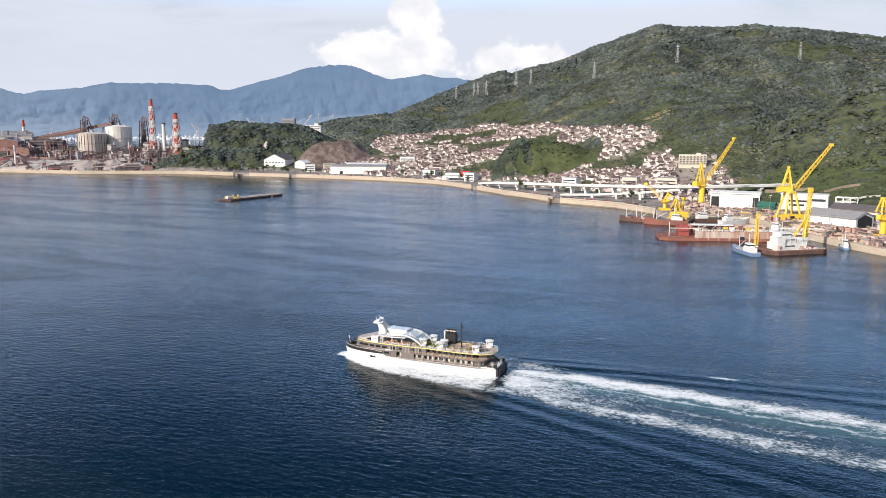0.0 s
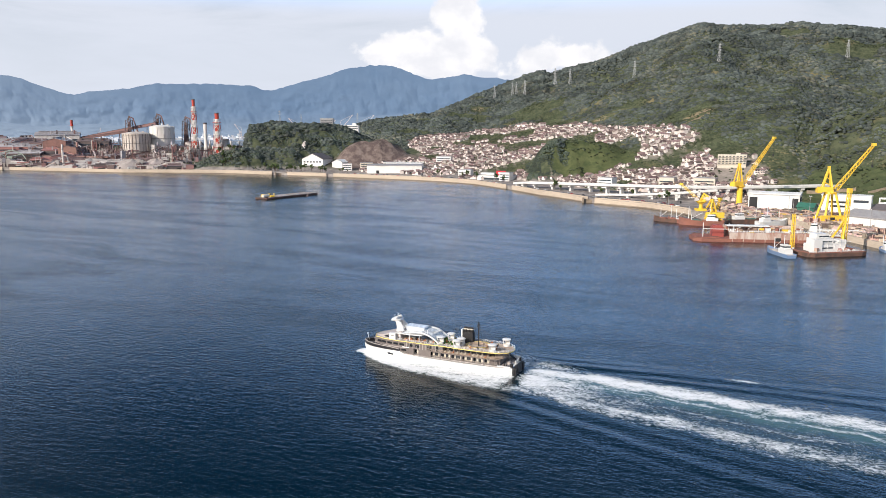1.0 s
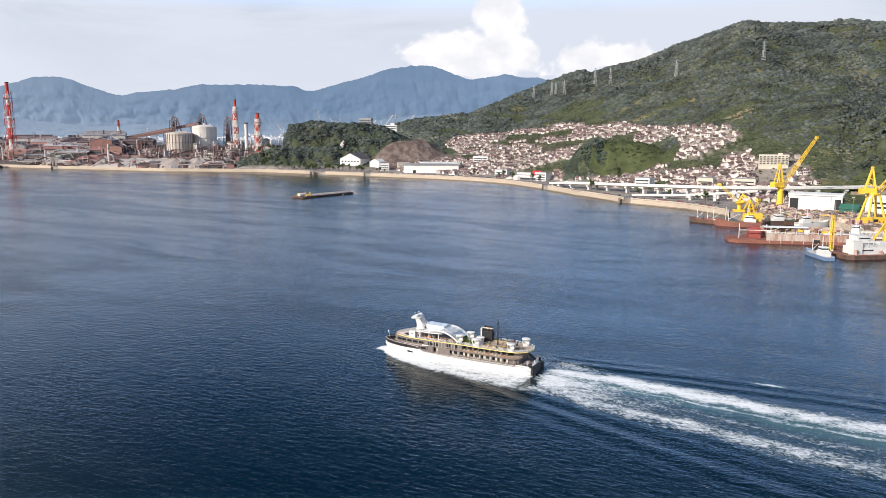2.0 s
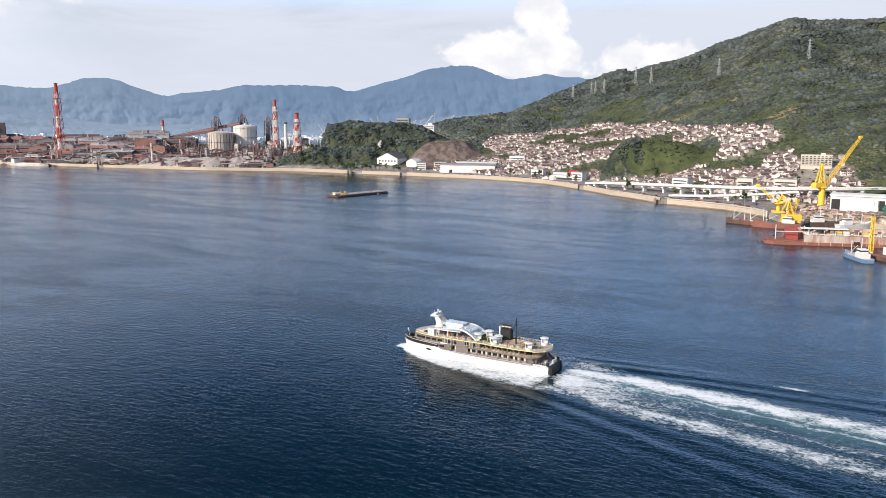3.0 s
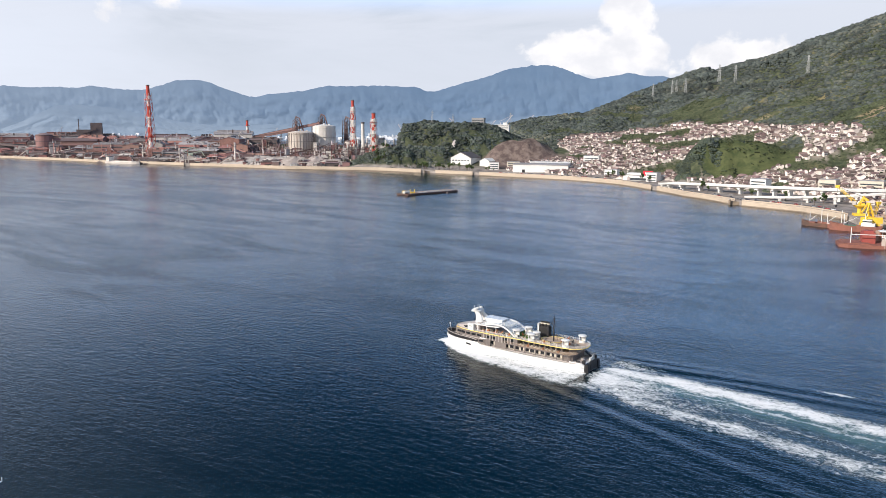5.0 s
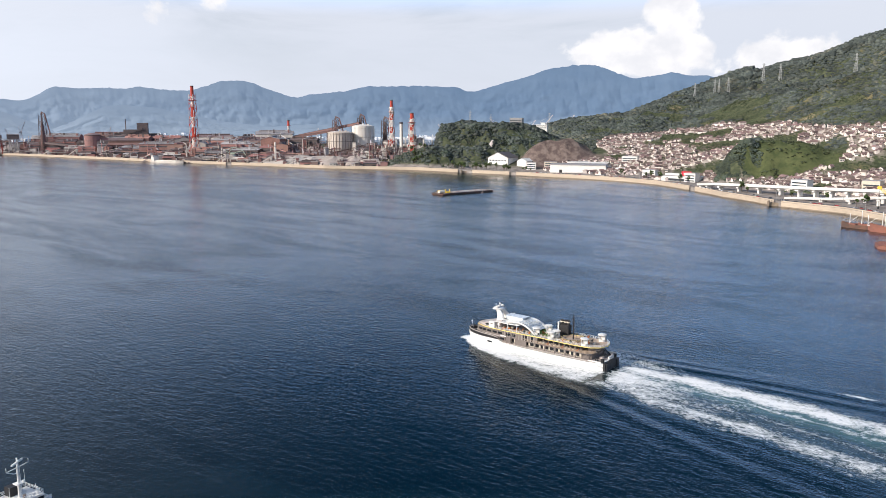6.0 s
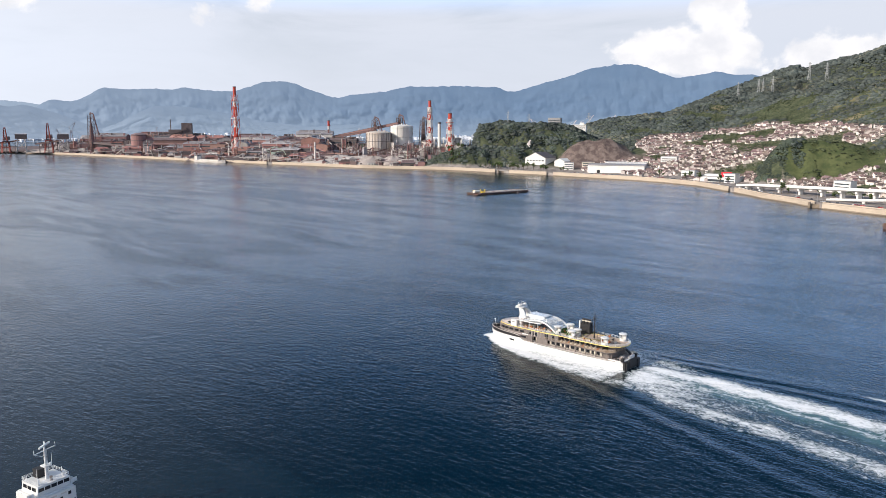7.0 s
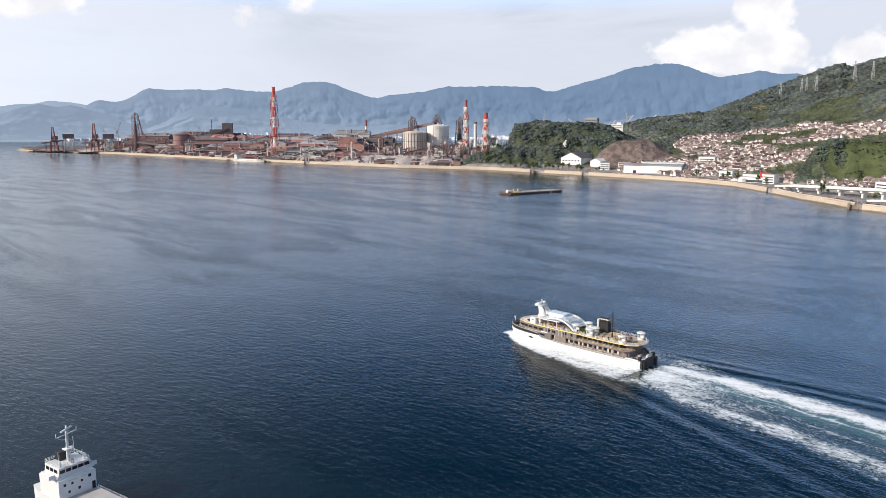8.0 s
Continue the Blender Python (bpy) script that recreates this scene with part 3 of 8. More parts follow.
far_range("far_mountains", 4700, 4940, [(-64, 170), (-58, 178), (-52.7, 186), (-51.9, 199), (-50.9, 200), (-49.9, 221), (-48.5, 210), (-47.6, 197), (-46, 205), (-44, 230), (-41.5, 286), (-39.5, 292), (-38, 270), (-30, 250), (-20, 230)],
          range_material("pale_haze_range", (0.36, 0.44, 0.53), (0.42, 0.50, 0.58), 0.76), "pale blue mountains tinted with painted haze", 40)
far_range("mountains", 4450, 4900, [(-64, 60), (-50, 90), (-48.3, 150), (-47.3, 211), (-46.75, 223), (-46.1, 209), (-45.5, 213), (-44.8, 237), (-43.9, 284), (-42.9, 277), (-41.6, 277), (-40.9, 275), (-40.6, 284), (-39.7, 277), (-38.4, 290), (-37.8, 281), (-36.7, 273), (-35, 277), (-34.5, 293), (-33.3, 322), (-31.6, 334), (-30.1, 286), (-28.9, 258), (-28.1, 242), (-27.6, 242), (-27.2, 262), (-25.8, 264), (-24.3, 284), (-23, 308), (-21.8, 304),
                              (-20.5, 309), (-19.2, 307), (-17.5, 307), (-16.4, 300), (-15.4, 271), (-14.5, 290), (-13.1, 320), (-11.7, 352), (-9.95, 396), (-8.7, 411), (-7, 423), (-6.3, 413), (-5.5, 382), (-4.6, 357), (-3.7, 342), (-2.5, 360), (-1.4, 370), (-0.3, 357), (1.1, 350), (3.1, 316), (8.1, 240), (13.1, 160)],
          range_material("blue_haze_range", (0.130, 0.195, 0.295), (0.158, 0.225, 0.325), 0.82), "wooded mountains beyond the bay, tinted blue with painted haze", 110)
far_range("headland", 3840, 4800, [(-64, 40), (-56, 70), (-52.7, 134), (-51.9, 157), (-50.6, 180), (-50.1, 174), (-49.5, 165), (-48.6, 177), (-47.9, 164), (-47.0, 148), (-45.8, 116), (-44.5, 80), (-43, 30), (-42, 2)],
          range_material("headland_haze_range", (0.175, 0.235, 0.325), (0.200, 0.260, 0.348), 0.80, 0.25), "wooded headland across the water, tinted blue with painted haze", 60)
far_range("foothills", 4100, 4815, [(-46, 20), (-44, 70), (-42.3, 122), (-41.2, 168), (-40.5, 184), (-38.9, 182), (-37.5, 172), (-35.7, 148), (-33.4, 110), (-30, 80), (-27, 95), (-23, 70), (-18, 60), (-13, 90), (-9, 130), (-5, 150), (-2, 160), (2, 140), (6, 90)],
          range_material("foothill_haze_range", (0.155, 0.220, 0.318), (0.182, 0.248, 0.342), 0.80, 0.3), "low wooded foothills across the bay, tinted with painted haze", 70)


# ---- woods ----
def leaf_material(name, dark, light, tip):
    m = bpy.data.materials.new(name)
    m.use_nodes = True
    k = Nodes(m.node_tree)
    o, p = k.add("ShaderNodeOutputMaterial"), k.add("ShaderNodeBsdfPrincipled")
    co = k.coord("Object")
    r = k.add("ShaderNodeNewGeometry").outputs["Random Per Island"]
    n = k.noise(co, 0.55, 3.0, 0.7)
    wide = k.noise(co, 0.008, 3.0, 0.6)
    c = k.mix(k.step(k.math("ADD", k.math("MULTIPLY", r, 0.5), k.math("MULTIPLY", n, 0.6)), 0.2, 0.95), dark, light)
    c = k.mix(k.math("MULTIPLY", k.step(wide, 0.5, 0.7), k.step(r, 0.4, 0.9)), c, tip)
    stand = k.step(k.noise(co, 0.022, 4.0, 0.65, 0.6), 0.32, 0.68, 0.58, 1.42)
    k.put(p.inputs["Base Color"], k.vec("MULTIPLY", c, toward_vec(k, stand)))
    p.inputs["Roughness"].default_value = 0.9
    p.inputs["Specular IOR Level"].default_value = 0.15
    b = k.add("ShaderNodeBump")
    b.inputs["Distance"].default_value = 1.2
    k.link(n, b.inputs["Height"])
    k.link(b.outputs[0], p.inputs["Normal"])
    k.link(p.outputs[0], o.inputs[0])
    return m


def clump_shapes(rng, count, lobes=3):
    """A few uneven crowns: each of several small lobes."""
    g = (1 + 5 ** 0.5) / 2
    ico = np.array([(-1, g, 0), (1, g, 0), (-1, -g, 0), (1, -g, 0), (0, -1, g), (0, 1, g), (0, -1, -g), (0, 1, -g), (g, 0, -1), (g, 0, 1), (-g, 0, -1), (-g, 0, 1)]) / (1 + g * g) ** 0.5
    tri = np.array([(0, 11, 5), (0, 5, 1), (0, 1, 7), (0, 7, 10), (0, 10, 11), (1, 5, 9), (5, 11, 4), (11, 10, 2), (10, 7, 6), (7, 1, 8), (3, 9, 4), (3, 4, 2), (3, 2, 6), (3, 6, 8), (3, 8, 9), (4, 9, 5), (2, 4, 11), (6, 2, 10), (8, 6, 7), (9, 8, 1)])
    out = []
    for _ in range(count):
        vs, fs = [], []
        for j in range(lobes):
            off = np.array([rng.uniform(-0.62, 0.62), rng.uniform(-0.62, 0.62), rng.uniform(0.1, 0.85)]) if j else np.array([0, 0, 0.35])
            rad = rng.uniform(0.42, 0.72) if j else 0.8
            a = rng.uniform(0, 6.28)
            rot = np.array([[math.cos(a), -math.sin(a), 0], [math.sin(a), math.cos(a), 0], [0, 0, 1]])
            v = (ico * rng.uniform(0.72, 1.22, (12, 1)) * rad) @ rot.T * np.array([1, 1, 0.85]) + off
            fs.append(tri + 12 * j)
            vs.append(v)
        out.append((np.concatenate(vs), np.concatenate(fs)))
    return out


def woods(name, pts, sizes, mat, label, seed, lobes=1):
    """Crowns of trees at pts (x, y, ground z) as one mesh."""
    rng = np.random.default_rng(seed)
    shapes = clump_shapes(rng, 8, lobes)
    V, F, base = [], [], 0
    kind = rng.integers(0, 8, len(pts))
    for i in range(8):
        sel = kind == i
        p, s = pts[sel], sizes[sel]
        v, f = shapes[i]
        n = len(p)
        if not n:
            continue
        grow = s[:, None, None] * np.stack([np.ones(n), np.ones(n), rng.uniform(0.5, 0.95, n)], -1)[:, None, :]
        vv = v[None] * grow + p[:, None, :]
        V.append(vv.reshape(-1, 3))
        F.append((f[None] + (np.arange(n) * len(v))[:, None, None]).reshape(-1, 3) + base)
        base += n * len(v)
    ob = new(name, stuff_mesh(name, np.concatenate(V), np.concatenate(F), mat))
    return tagged(ob, label, "trees", kind="stuff")


def build_woods():
    rng = np.random.default_rng(7)
    n = 250000
    a = rng.uniform(-20.6, 36, n)
    r = np.sqrt(rng.uniform(700 ** 2, 2420 ** 2, n))
    z = height(a, r)
    kn = 10 * on_knoll(a, r, WOODED)
    x, y = r * np.sin(np.radians(a)), r * np.cos(np.radians(a))
    wild = (z > 22) & (r > town_limit(a) - 30 * fbm(x / 60, y / 60, 5)) & (a > -9.5)
    wood = wild | (kn > 1.2) | ((on_knoll(a, r, GRASSY) > 0.2) & ((a < 6.3) | (r > 1165))) | ((a > -16) & (a < -8.6) & (r > 1480) & (r < 1760))
    clear = fbm(x / 70, y / 70, 61, 3) + np.clip((150 - z) / 500, 0, 0.3)
    keep = wood & ((clear < 0.33) | (kn > 1.2)) & ~((a > 20.5) & (r < np.interp(a, [20, 23, 26, 30], [900, 985, 1010, 940])) & (fbm(x / 50, y / 50, 77) > -0.32))
    brown = (on_knoll(a, r, DRY) > 0.2) & (r < 1470)
    meadow = (on_knoll(a, r, GRASSY) > 0.15) & (a > 6.3 + 0.5 * fbm(x / 20, y / 20, 8)) & (r < 1165)
    field = ((np.hypot(x - polar(15.4, 1250)[0], y - polar(15.4, 1250)[1]) < 30) | (np.hypot(x - polar(8.7, 1475)[0], y - polar(8.7, 1475)[1]) < 22) | (np.hypot(x - polar(-0.2, 1950)[0], y - polar(-0.2, 1950)[1]) < 24))
    keep &= ~brown & ~meadow & ~field & (r > np.interp(a, [q[0] for q in SHORE], [q[1] for q in SHORE]) + 36)
    keep &= rng.uniform(0, 1, n) < 0.8
    bare = np.array([x, y, z - 1.5]).T[keep]
    size = rng.choice((2.4, 3.2, 4.2, 5.6, 7.4), keep.sum(), p=(0.20, 0.30, 0.28, 0.16, 0.06)) * rng.uniform(0.85, 1.15, keep.sum()) * np.interp(r[keep], [800, 1300, 2300], [0.55, 0.8, 1.15])
    woods("forest", bare, size, leaf_material("hill_leaves", (0.054, 0.067, 0.064), (0.106, 0.120, 0.106), (0.155, 0.150, 0.112)), "dense dark green broadleaf forest on the hills", 3)
    # a closer wood on the low hills by the shore
    m = 110000
    a = rng.uniform(-21.5, 12, m)
    r = rng.uniform(1380, 1720, m)
    low = np.where(a > 3, r - 330, r)
    lush = (on_knoll(a, r, WOODED) > 0.16) & ~((on_knoll(a, r, DRY) > 0.25) & (r < 1475)) & (a < -5)
    lush &= r > np.interp(a, [q[0] for q in SHORE], [q[1] for q in SHORE]) + 34
    lush |= (on_knoll(a, low, GRASSY) > 0.15) & (a > 3) & (a < 6.2 + 0.6 * fbm(a * 2, low / 20, 8))
    r = np.where(a > 3, low, r)[lush]
    a = a[lush]
    pts = np.array([r * np.sin(np.radians(a)), r * np.cos(np.radians(a)), height(a, r) - 1.0]).T
    woods("shore_wood", pts, rng.uniform(1.2, 2.9, len(a)), leaf_material("wood_leaves", (0.050, 0.066, 0.054), (0.092, 0.112, 0.082), (0.125, 0.132, 0.088)), "dark green woodland on the low hills by the shore", 6)
    # looser shrubs in the clearings, the town's gardens and on the grassy knoll
    m = 90000
    a = rng.uniform(-9, 31, m)
    r = np.sqrt(rng.uniform(760 ** 2, 2000 ** 2, m))
    z = height(a, r)
    x, y = r * np.sin(np.radians(a)), r * np.cos(np.radians(a))
    green = (on_knoll(a, r, GRASSY) > 0.12) & (rng.uniform(0, 1, m) < 0.45)
    town = in_town(a, r) & ((fbm(x / 80, y / 80, 33, 3) > 0.15) | (rng.uniform(0, 1, m) < 0.2))
    slope = (a > 19) & (r < 1050) & (z > 14) & (rng.uniform(0, 1, m) < 0.3)
    town &= r > np.interp(a, [q[0] for q in SHORE], [q[1] for q in SHORE]) + np.where(a < 3, 150, 110)
    keep = (green | town | slope | ((r > town_limit(a)) & (z > 30))) & ~((on_knoll(a, r, DRY) > 0.1) & (rng.uniform(0, 1, m) < 0.9))
    pts = np.array([x, y, z - 0.6]).T[keep]
    woods("scrub", pts, rng.uniform(1.1, 2.9, keep.sum()), leaf_material("scrub_leaves", (0.048, 0.062, 0.036), (0.098, 0.114, 0.062), (0.165, 0.15, 0.085)), "bright green scrub and garden shrubs on the slopes", 5)


build_woods()


# ---- the town ----
PLASTER = material("plaster", (0.82, 0.75, 0.70), 0.8, second=(0.56, 0.47, 0.42), grain=0.8, stain=0.25, mix=0.5, spread=0.34)
PLASTER_MIX = material("plaster_many", (0.82, 0.75, 0.70), 0.8, second=(0.56, 0.47, 0.42), grain=0.8, stain=0.25, mix=0.5, spread=0.36, island=True)
TILE_DARK = material("roof_tiles", (0.15, 0.11, 0.10), 0.75, second=(0.28, 0.20, 0.175), grain=1.4, stain=0.3, mix=0.7, spread=0.55)
TILE_MIX = material("roof_tiles_many", (0.155, 0.115, 0.105), 0.75, second=(0.30, 0.22, 0.19), grain=1.4, stain=0.3, mix=0.7, spread=0.55, island=True)
PANE = material("window_glass", (0.05, 0.06, 0.07), 0.15, second=(0.09, 0.10, 0.11), spec=0.5)
CONCRETE = material("concrete", (0.50, 0.47, 0.42), 0.85, second=(0.34, 0.31, 0.27), grain=0.5, stain=0.06, mix=0.7, bump=0.05)
WHITE = material("white_paint", (0.80, 0.79, 0.76), 0.55, second=(0.62, 0.60, 0.56), grain=0.5, stain=0.07, mix=0.5)


def house(m, sx, sy, h, rise, storeys, label):
    """A small tiled house: walls, roof, windows, and an entrance porch."""
    ob = thing("house", m, label, "house", "houses on the hillside")
    part("wall", Geo().shed(0, 0, -2.5, sx, sy, h + 2.5, rise), PLASTER, ob)
    part("roof", Geo().gable(0, 0, h, sx, sy, rise, 0.6, 0.3), TILE_DARK, ob)
    for k in range(storeys):
        for i in (-1, 1):
            part("window", Geo().box(i * sx * 0.25, -sy / 2 - 0.02, 0.8 + 2.3 * k, 1.7, 0.12, 1.1), PANE, ob)
    part("porch", Geo().box(0, -sy / 2 - 0.7, 2.3, 2.2, 1.5, 0.2).beam((-1, -sy / 2 - 1.3, 0), (-1, -sy / 2 - 1.3, 2.3), 0.15).beam((1, -sy / 2 - 1.3, 0), (1, -sy / 2 - 1.3, 2.3), 0.15), TILE_DARK, ob)
    return ob


def build_town():
    rng = np.random.default_rng(19)
    protos = [house(pose(0, 0, -900), 6.2, 5.2, 4.0, 1.5, 2, "two-storey plastered house with a dark tiled roof"),
              house(pose(0, 0, -900), 7.4, 5.2, 2.3, 1.7, 1, "low plastered house with a brown tiled roof"),
              house(pose(0, 0, -900), 5.0, 4.8, 4.2, 1.3, 2, "narrow two-storey house with a grey tiled roof"),
              house(pose(0, 0, -900), 8.4, 5.8, 4.0, 1.9, 2, "wide plastered house with a dark ridged roof")]
    spots, taken = [], {}
    A, R = rng.uniform(-8.6, 23, 42000), np.sqrt(rng.uniform(850 ** 2, 1800 ** 2, 42000))
    Z, X, Y = height(A, R), R * np.sin(np.radians(A)), R * np.cos(np.radians(A))
    built = in_town(A, R) & (fbm(X / 80, Y / 80, 33, 3) < 0.17) & (Z > 4.1)
    for a, r, x, y, z in zip(A[built].tolist(), R[built].tolist(), X[built].tolist(), Y[built].tolist(), Z[built].tolist()):
        if a > 5.5 and z > 62 and rng.uniform() < 0.6:
            continue
        if abs(a - 17.75) < 1.25 and 950 < r < 1032:
            continue
        if a > 18.5 and rng.uniform() < 0.7:
            continue
        cell = (int(x // 4.1), int(y // 4.1))
        if any((cell[0] + i, cell[1] + j) in taken for i in (-1, 0, 1) for j in (-1, 0, 1)):
            continue
        taken[cell] = 1
        spots.append((r - a * 0.5, x, y, z, rng.choice((0, 90)) + rng.normal(12, 14), int(rng.integers(0, 4))))
    spots.sort()
    rest = spots[260:]
    first = {}
    for _, x, y, z, turn, k in spots[:260]:
        m = pose(x, y, z, 0, 0, turn)
        if k not in first:
            first[k] = True
            protos[k].matrix_basis = m
        else:
            copy_thing(protos[k], m)
    walls, roofs, panes = Geo(), Geo(), Geo()
    dims = [(7, 5.6, 4.4, 1.8), (8.4, 5.8, 2.6, 1.9), (5.6, 5.4, 4.8, 1.5), (9.6, 6.4, 4.4, 2.1)]
    for _, x, y, z, turn, k in rest:
        sx, sy, h, rise = dims[k]
        g = rng.choice((0.62, 0.75, 0.9, 1.25), p=(0.3, 0.34, 0.26, 0.10))
        h = h * rng.uniform(0.55, 1.0)
        sx, sy = sx * g, sy * g
        walls.shed(x, y, z - 2.5, sx, sy, h + 2.5, rise, turn)
        roofs.gable(x, y, z + h, sx, sy, rise, 0.6, 0.3, turn)
        c, s = math.cos(radians(turn)), math.sin(radians(turn))
        for i in (-1, 1):
            for b in (1.0, 3.6)[: 1 if h < 4 else 2]:
                px, py = i * sx * 0.24, -sy / 2 - 0.03
                panes.box(x + px * c - py * s, y + px * s + py * c, z + b, 1.8, 0.14, 1.2, turn)
    tagged(new("town_wall", walls.mesh("town_wall", PLASTER_MIX)), "white and cream house walls crowded up the hillside", "houses", kind="stuff")
    tagged(new("town_roof", roofs.mesh("town_roof", TILE_MIX)), "brown and grey tiled roofs of the hillside town", "roofs", kind="stuff")
    tagged(new("town_window", panes.mesh("town_window", PANE)), "small dark windows of the hillside houses", "windows", kind="stuff")


build_town()


# ---- the ferry ----
HULL_WHITE = material("hull_paint", (0.73, 0.725, 0.705), 0.4, second=(0.66, 0.64, 0.60), grain=0.4, stain=0.12, mix=0.35, spec=0.5)
SHIP_BROWN = material("brown_panels", (0.15, 0.13, 0.122), 0.4, second=(0.25, 0.21, 0.185), grain=0.9, stain=0.2, mix=0.6)
SHIP_BLACK = material("black_paint", (0.022, 0.022, 0.025), 0.45, second=(0.05, 0.045, 0.04), grain=0.8, stain=0.2)
SHIP_GREY = material("deck_grey", (0.46, 0.41, 0.39), 0.7, second=(0.38, 0.35, 0.32), grain=0.9, stain=0.2)
TEAK = material("deck_wood", (0.50, 0.40, 0.31), 0.7, second=(0.37, 0.28, 0.21), grain=1.5, stain=0.25, mix=0.8)
YELLOW_TRIM = material("yellow_trim", (0.84, 0.68, 0.24), 0.5, second=(0.74, 0.57, 0.20), grain=0.8)
LAWN = material("lawn", (0.10, 0.17, 0.03), 0.95, second=(0.06, 0.11, 0.02), grain=2.5, stain=0.5, mix=0.9)
SHIP_GLASS = material("ship_glass", (0.018, 0.02, 0.024), 0.12, second=(0.04, 0.04, 0.045), spec=0.6)
SEAT_ORANGE = material("seat_cloth", (0.46, 0.17, 0.06), 0.8, second=(0.34, 0.11, 0.05), grain=2.0)
CREAM = material("cream_panel", (0.66, 0.60, 0.50), 0.6, second=(0.5, 0.44, 0.36), grain=0.8, stain=0.3)
STEEL_WHITE = material("white_rail", (0.78, 0.78, 0.76), 0.4, second=(0.66, 0.66, 0.64), grain=1.0)
FROST = material("frosted_glass", (0.66, 0.70, 0.72), 0.25, second=(0.58, 0.62, 0.64), grain=1.0, spec=0.6)


def hull_rings():
    rows = []
    for x, wl, top, z in ((-30, 5.2, 5.5, 3.5), (-24, 6.6, 6.7, 3.1), (-10, 6.8, 6.8, 2.9), (4, 6.8, 6.8, 3.1), (11.5, 6.5, 6.8, 3.5), (13.4, 6.2, 6.8, 4.6), (17, 5.5, 6.5, 4.6), (22, 4.0, 5.8, 4.5), (26, 2.4, 4.5, 4.4), (29, 1.0, 2.8, 4.3), (31.2, 0.15, 0.6, 4.2)):
        nose = 0.9 if x > 28 else 0
        rows.append([(x - nose, -wl, -1.0), (x - nose * 0.5, -(wl * 0.5 + top * 0.5), z * 0.3), (x, -(wl * 0.15 + top * 0.85), z * 0.7), (x, -top, z), (x, top, z), (x, (wl * 0.15 + top * 0.85), z * 0.7), (x - nose * 0.5, (wl * 0.5 + top * 0.5), z * 0.3), (x - nose, wl, -1.0)])
    return rows


def deck_ring(x0, x1, half, nose=4.0, tail=3.0, n=8):
    """Outline of a deck between x0 (aft) and x1 (forward), rounded at both ends."""
    ring = []
    for i in range(n + 1):
        a = math.pi * (i / n) - math.pi / 2
        ring.append((x1 - nose + nose * math.cos(a), half * math.sin(a)))
    for i in range(n + 1):
        a = math.pi * (i / n) + math.pi / 2
        ring.append((x0 + tail + tail * math.cos(a), half * math.sin(a)))
    return ring


def rim(ring, z, w, h):
    g = Geo()
    for (ax, ay), (bx, by) in zip(ring, ring[1:] + ring[:1]):
        if math.hypot(ax - bx, ay - by) > 0.05:
            g.beam((ax, ay, z), (bx, by, z), w, h)
    return g


def railing(ring, z, high=1.05, gap=2.0, bar=0.07):
    """Posts and three bars round an outline."""
    g = Geo()
    for (ax, ay), (bx, by) in zip(ring, ring[1:]):
        d = math.hypot(bx - ax, by - ay)
        if d < 0.05:
            continue
        for k in (0.4, 0.72, 1.0):
            g.beam((ax, ay, z + high * k), (bx, by, z + high * k), bar)
        for i in range(max(1, int(d / gap))):
            t = i / max(1, int(d / gap))
            g.beam((ax + (bx - ax) * t, ay + (by - ay) * t, z), (ax + (bx - ax) * t, ay + (by - ay) * t, z + high), bar)
    return g


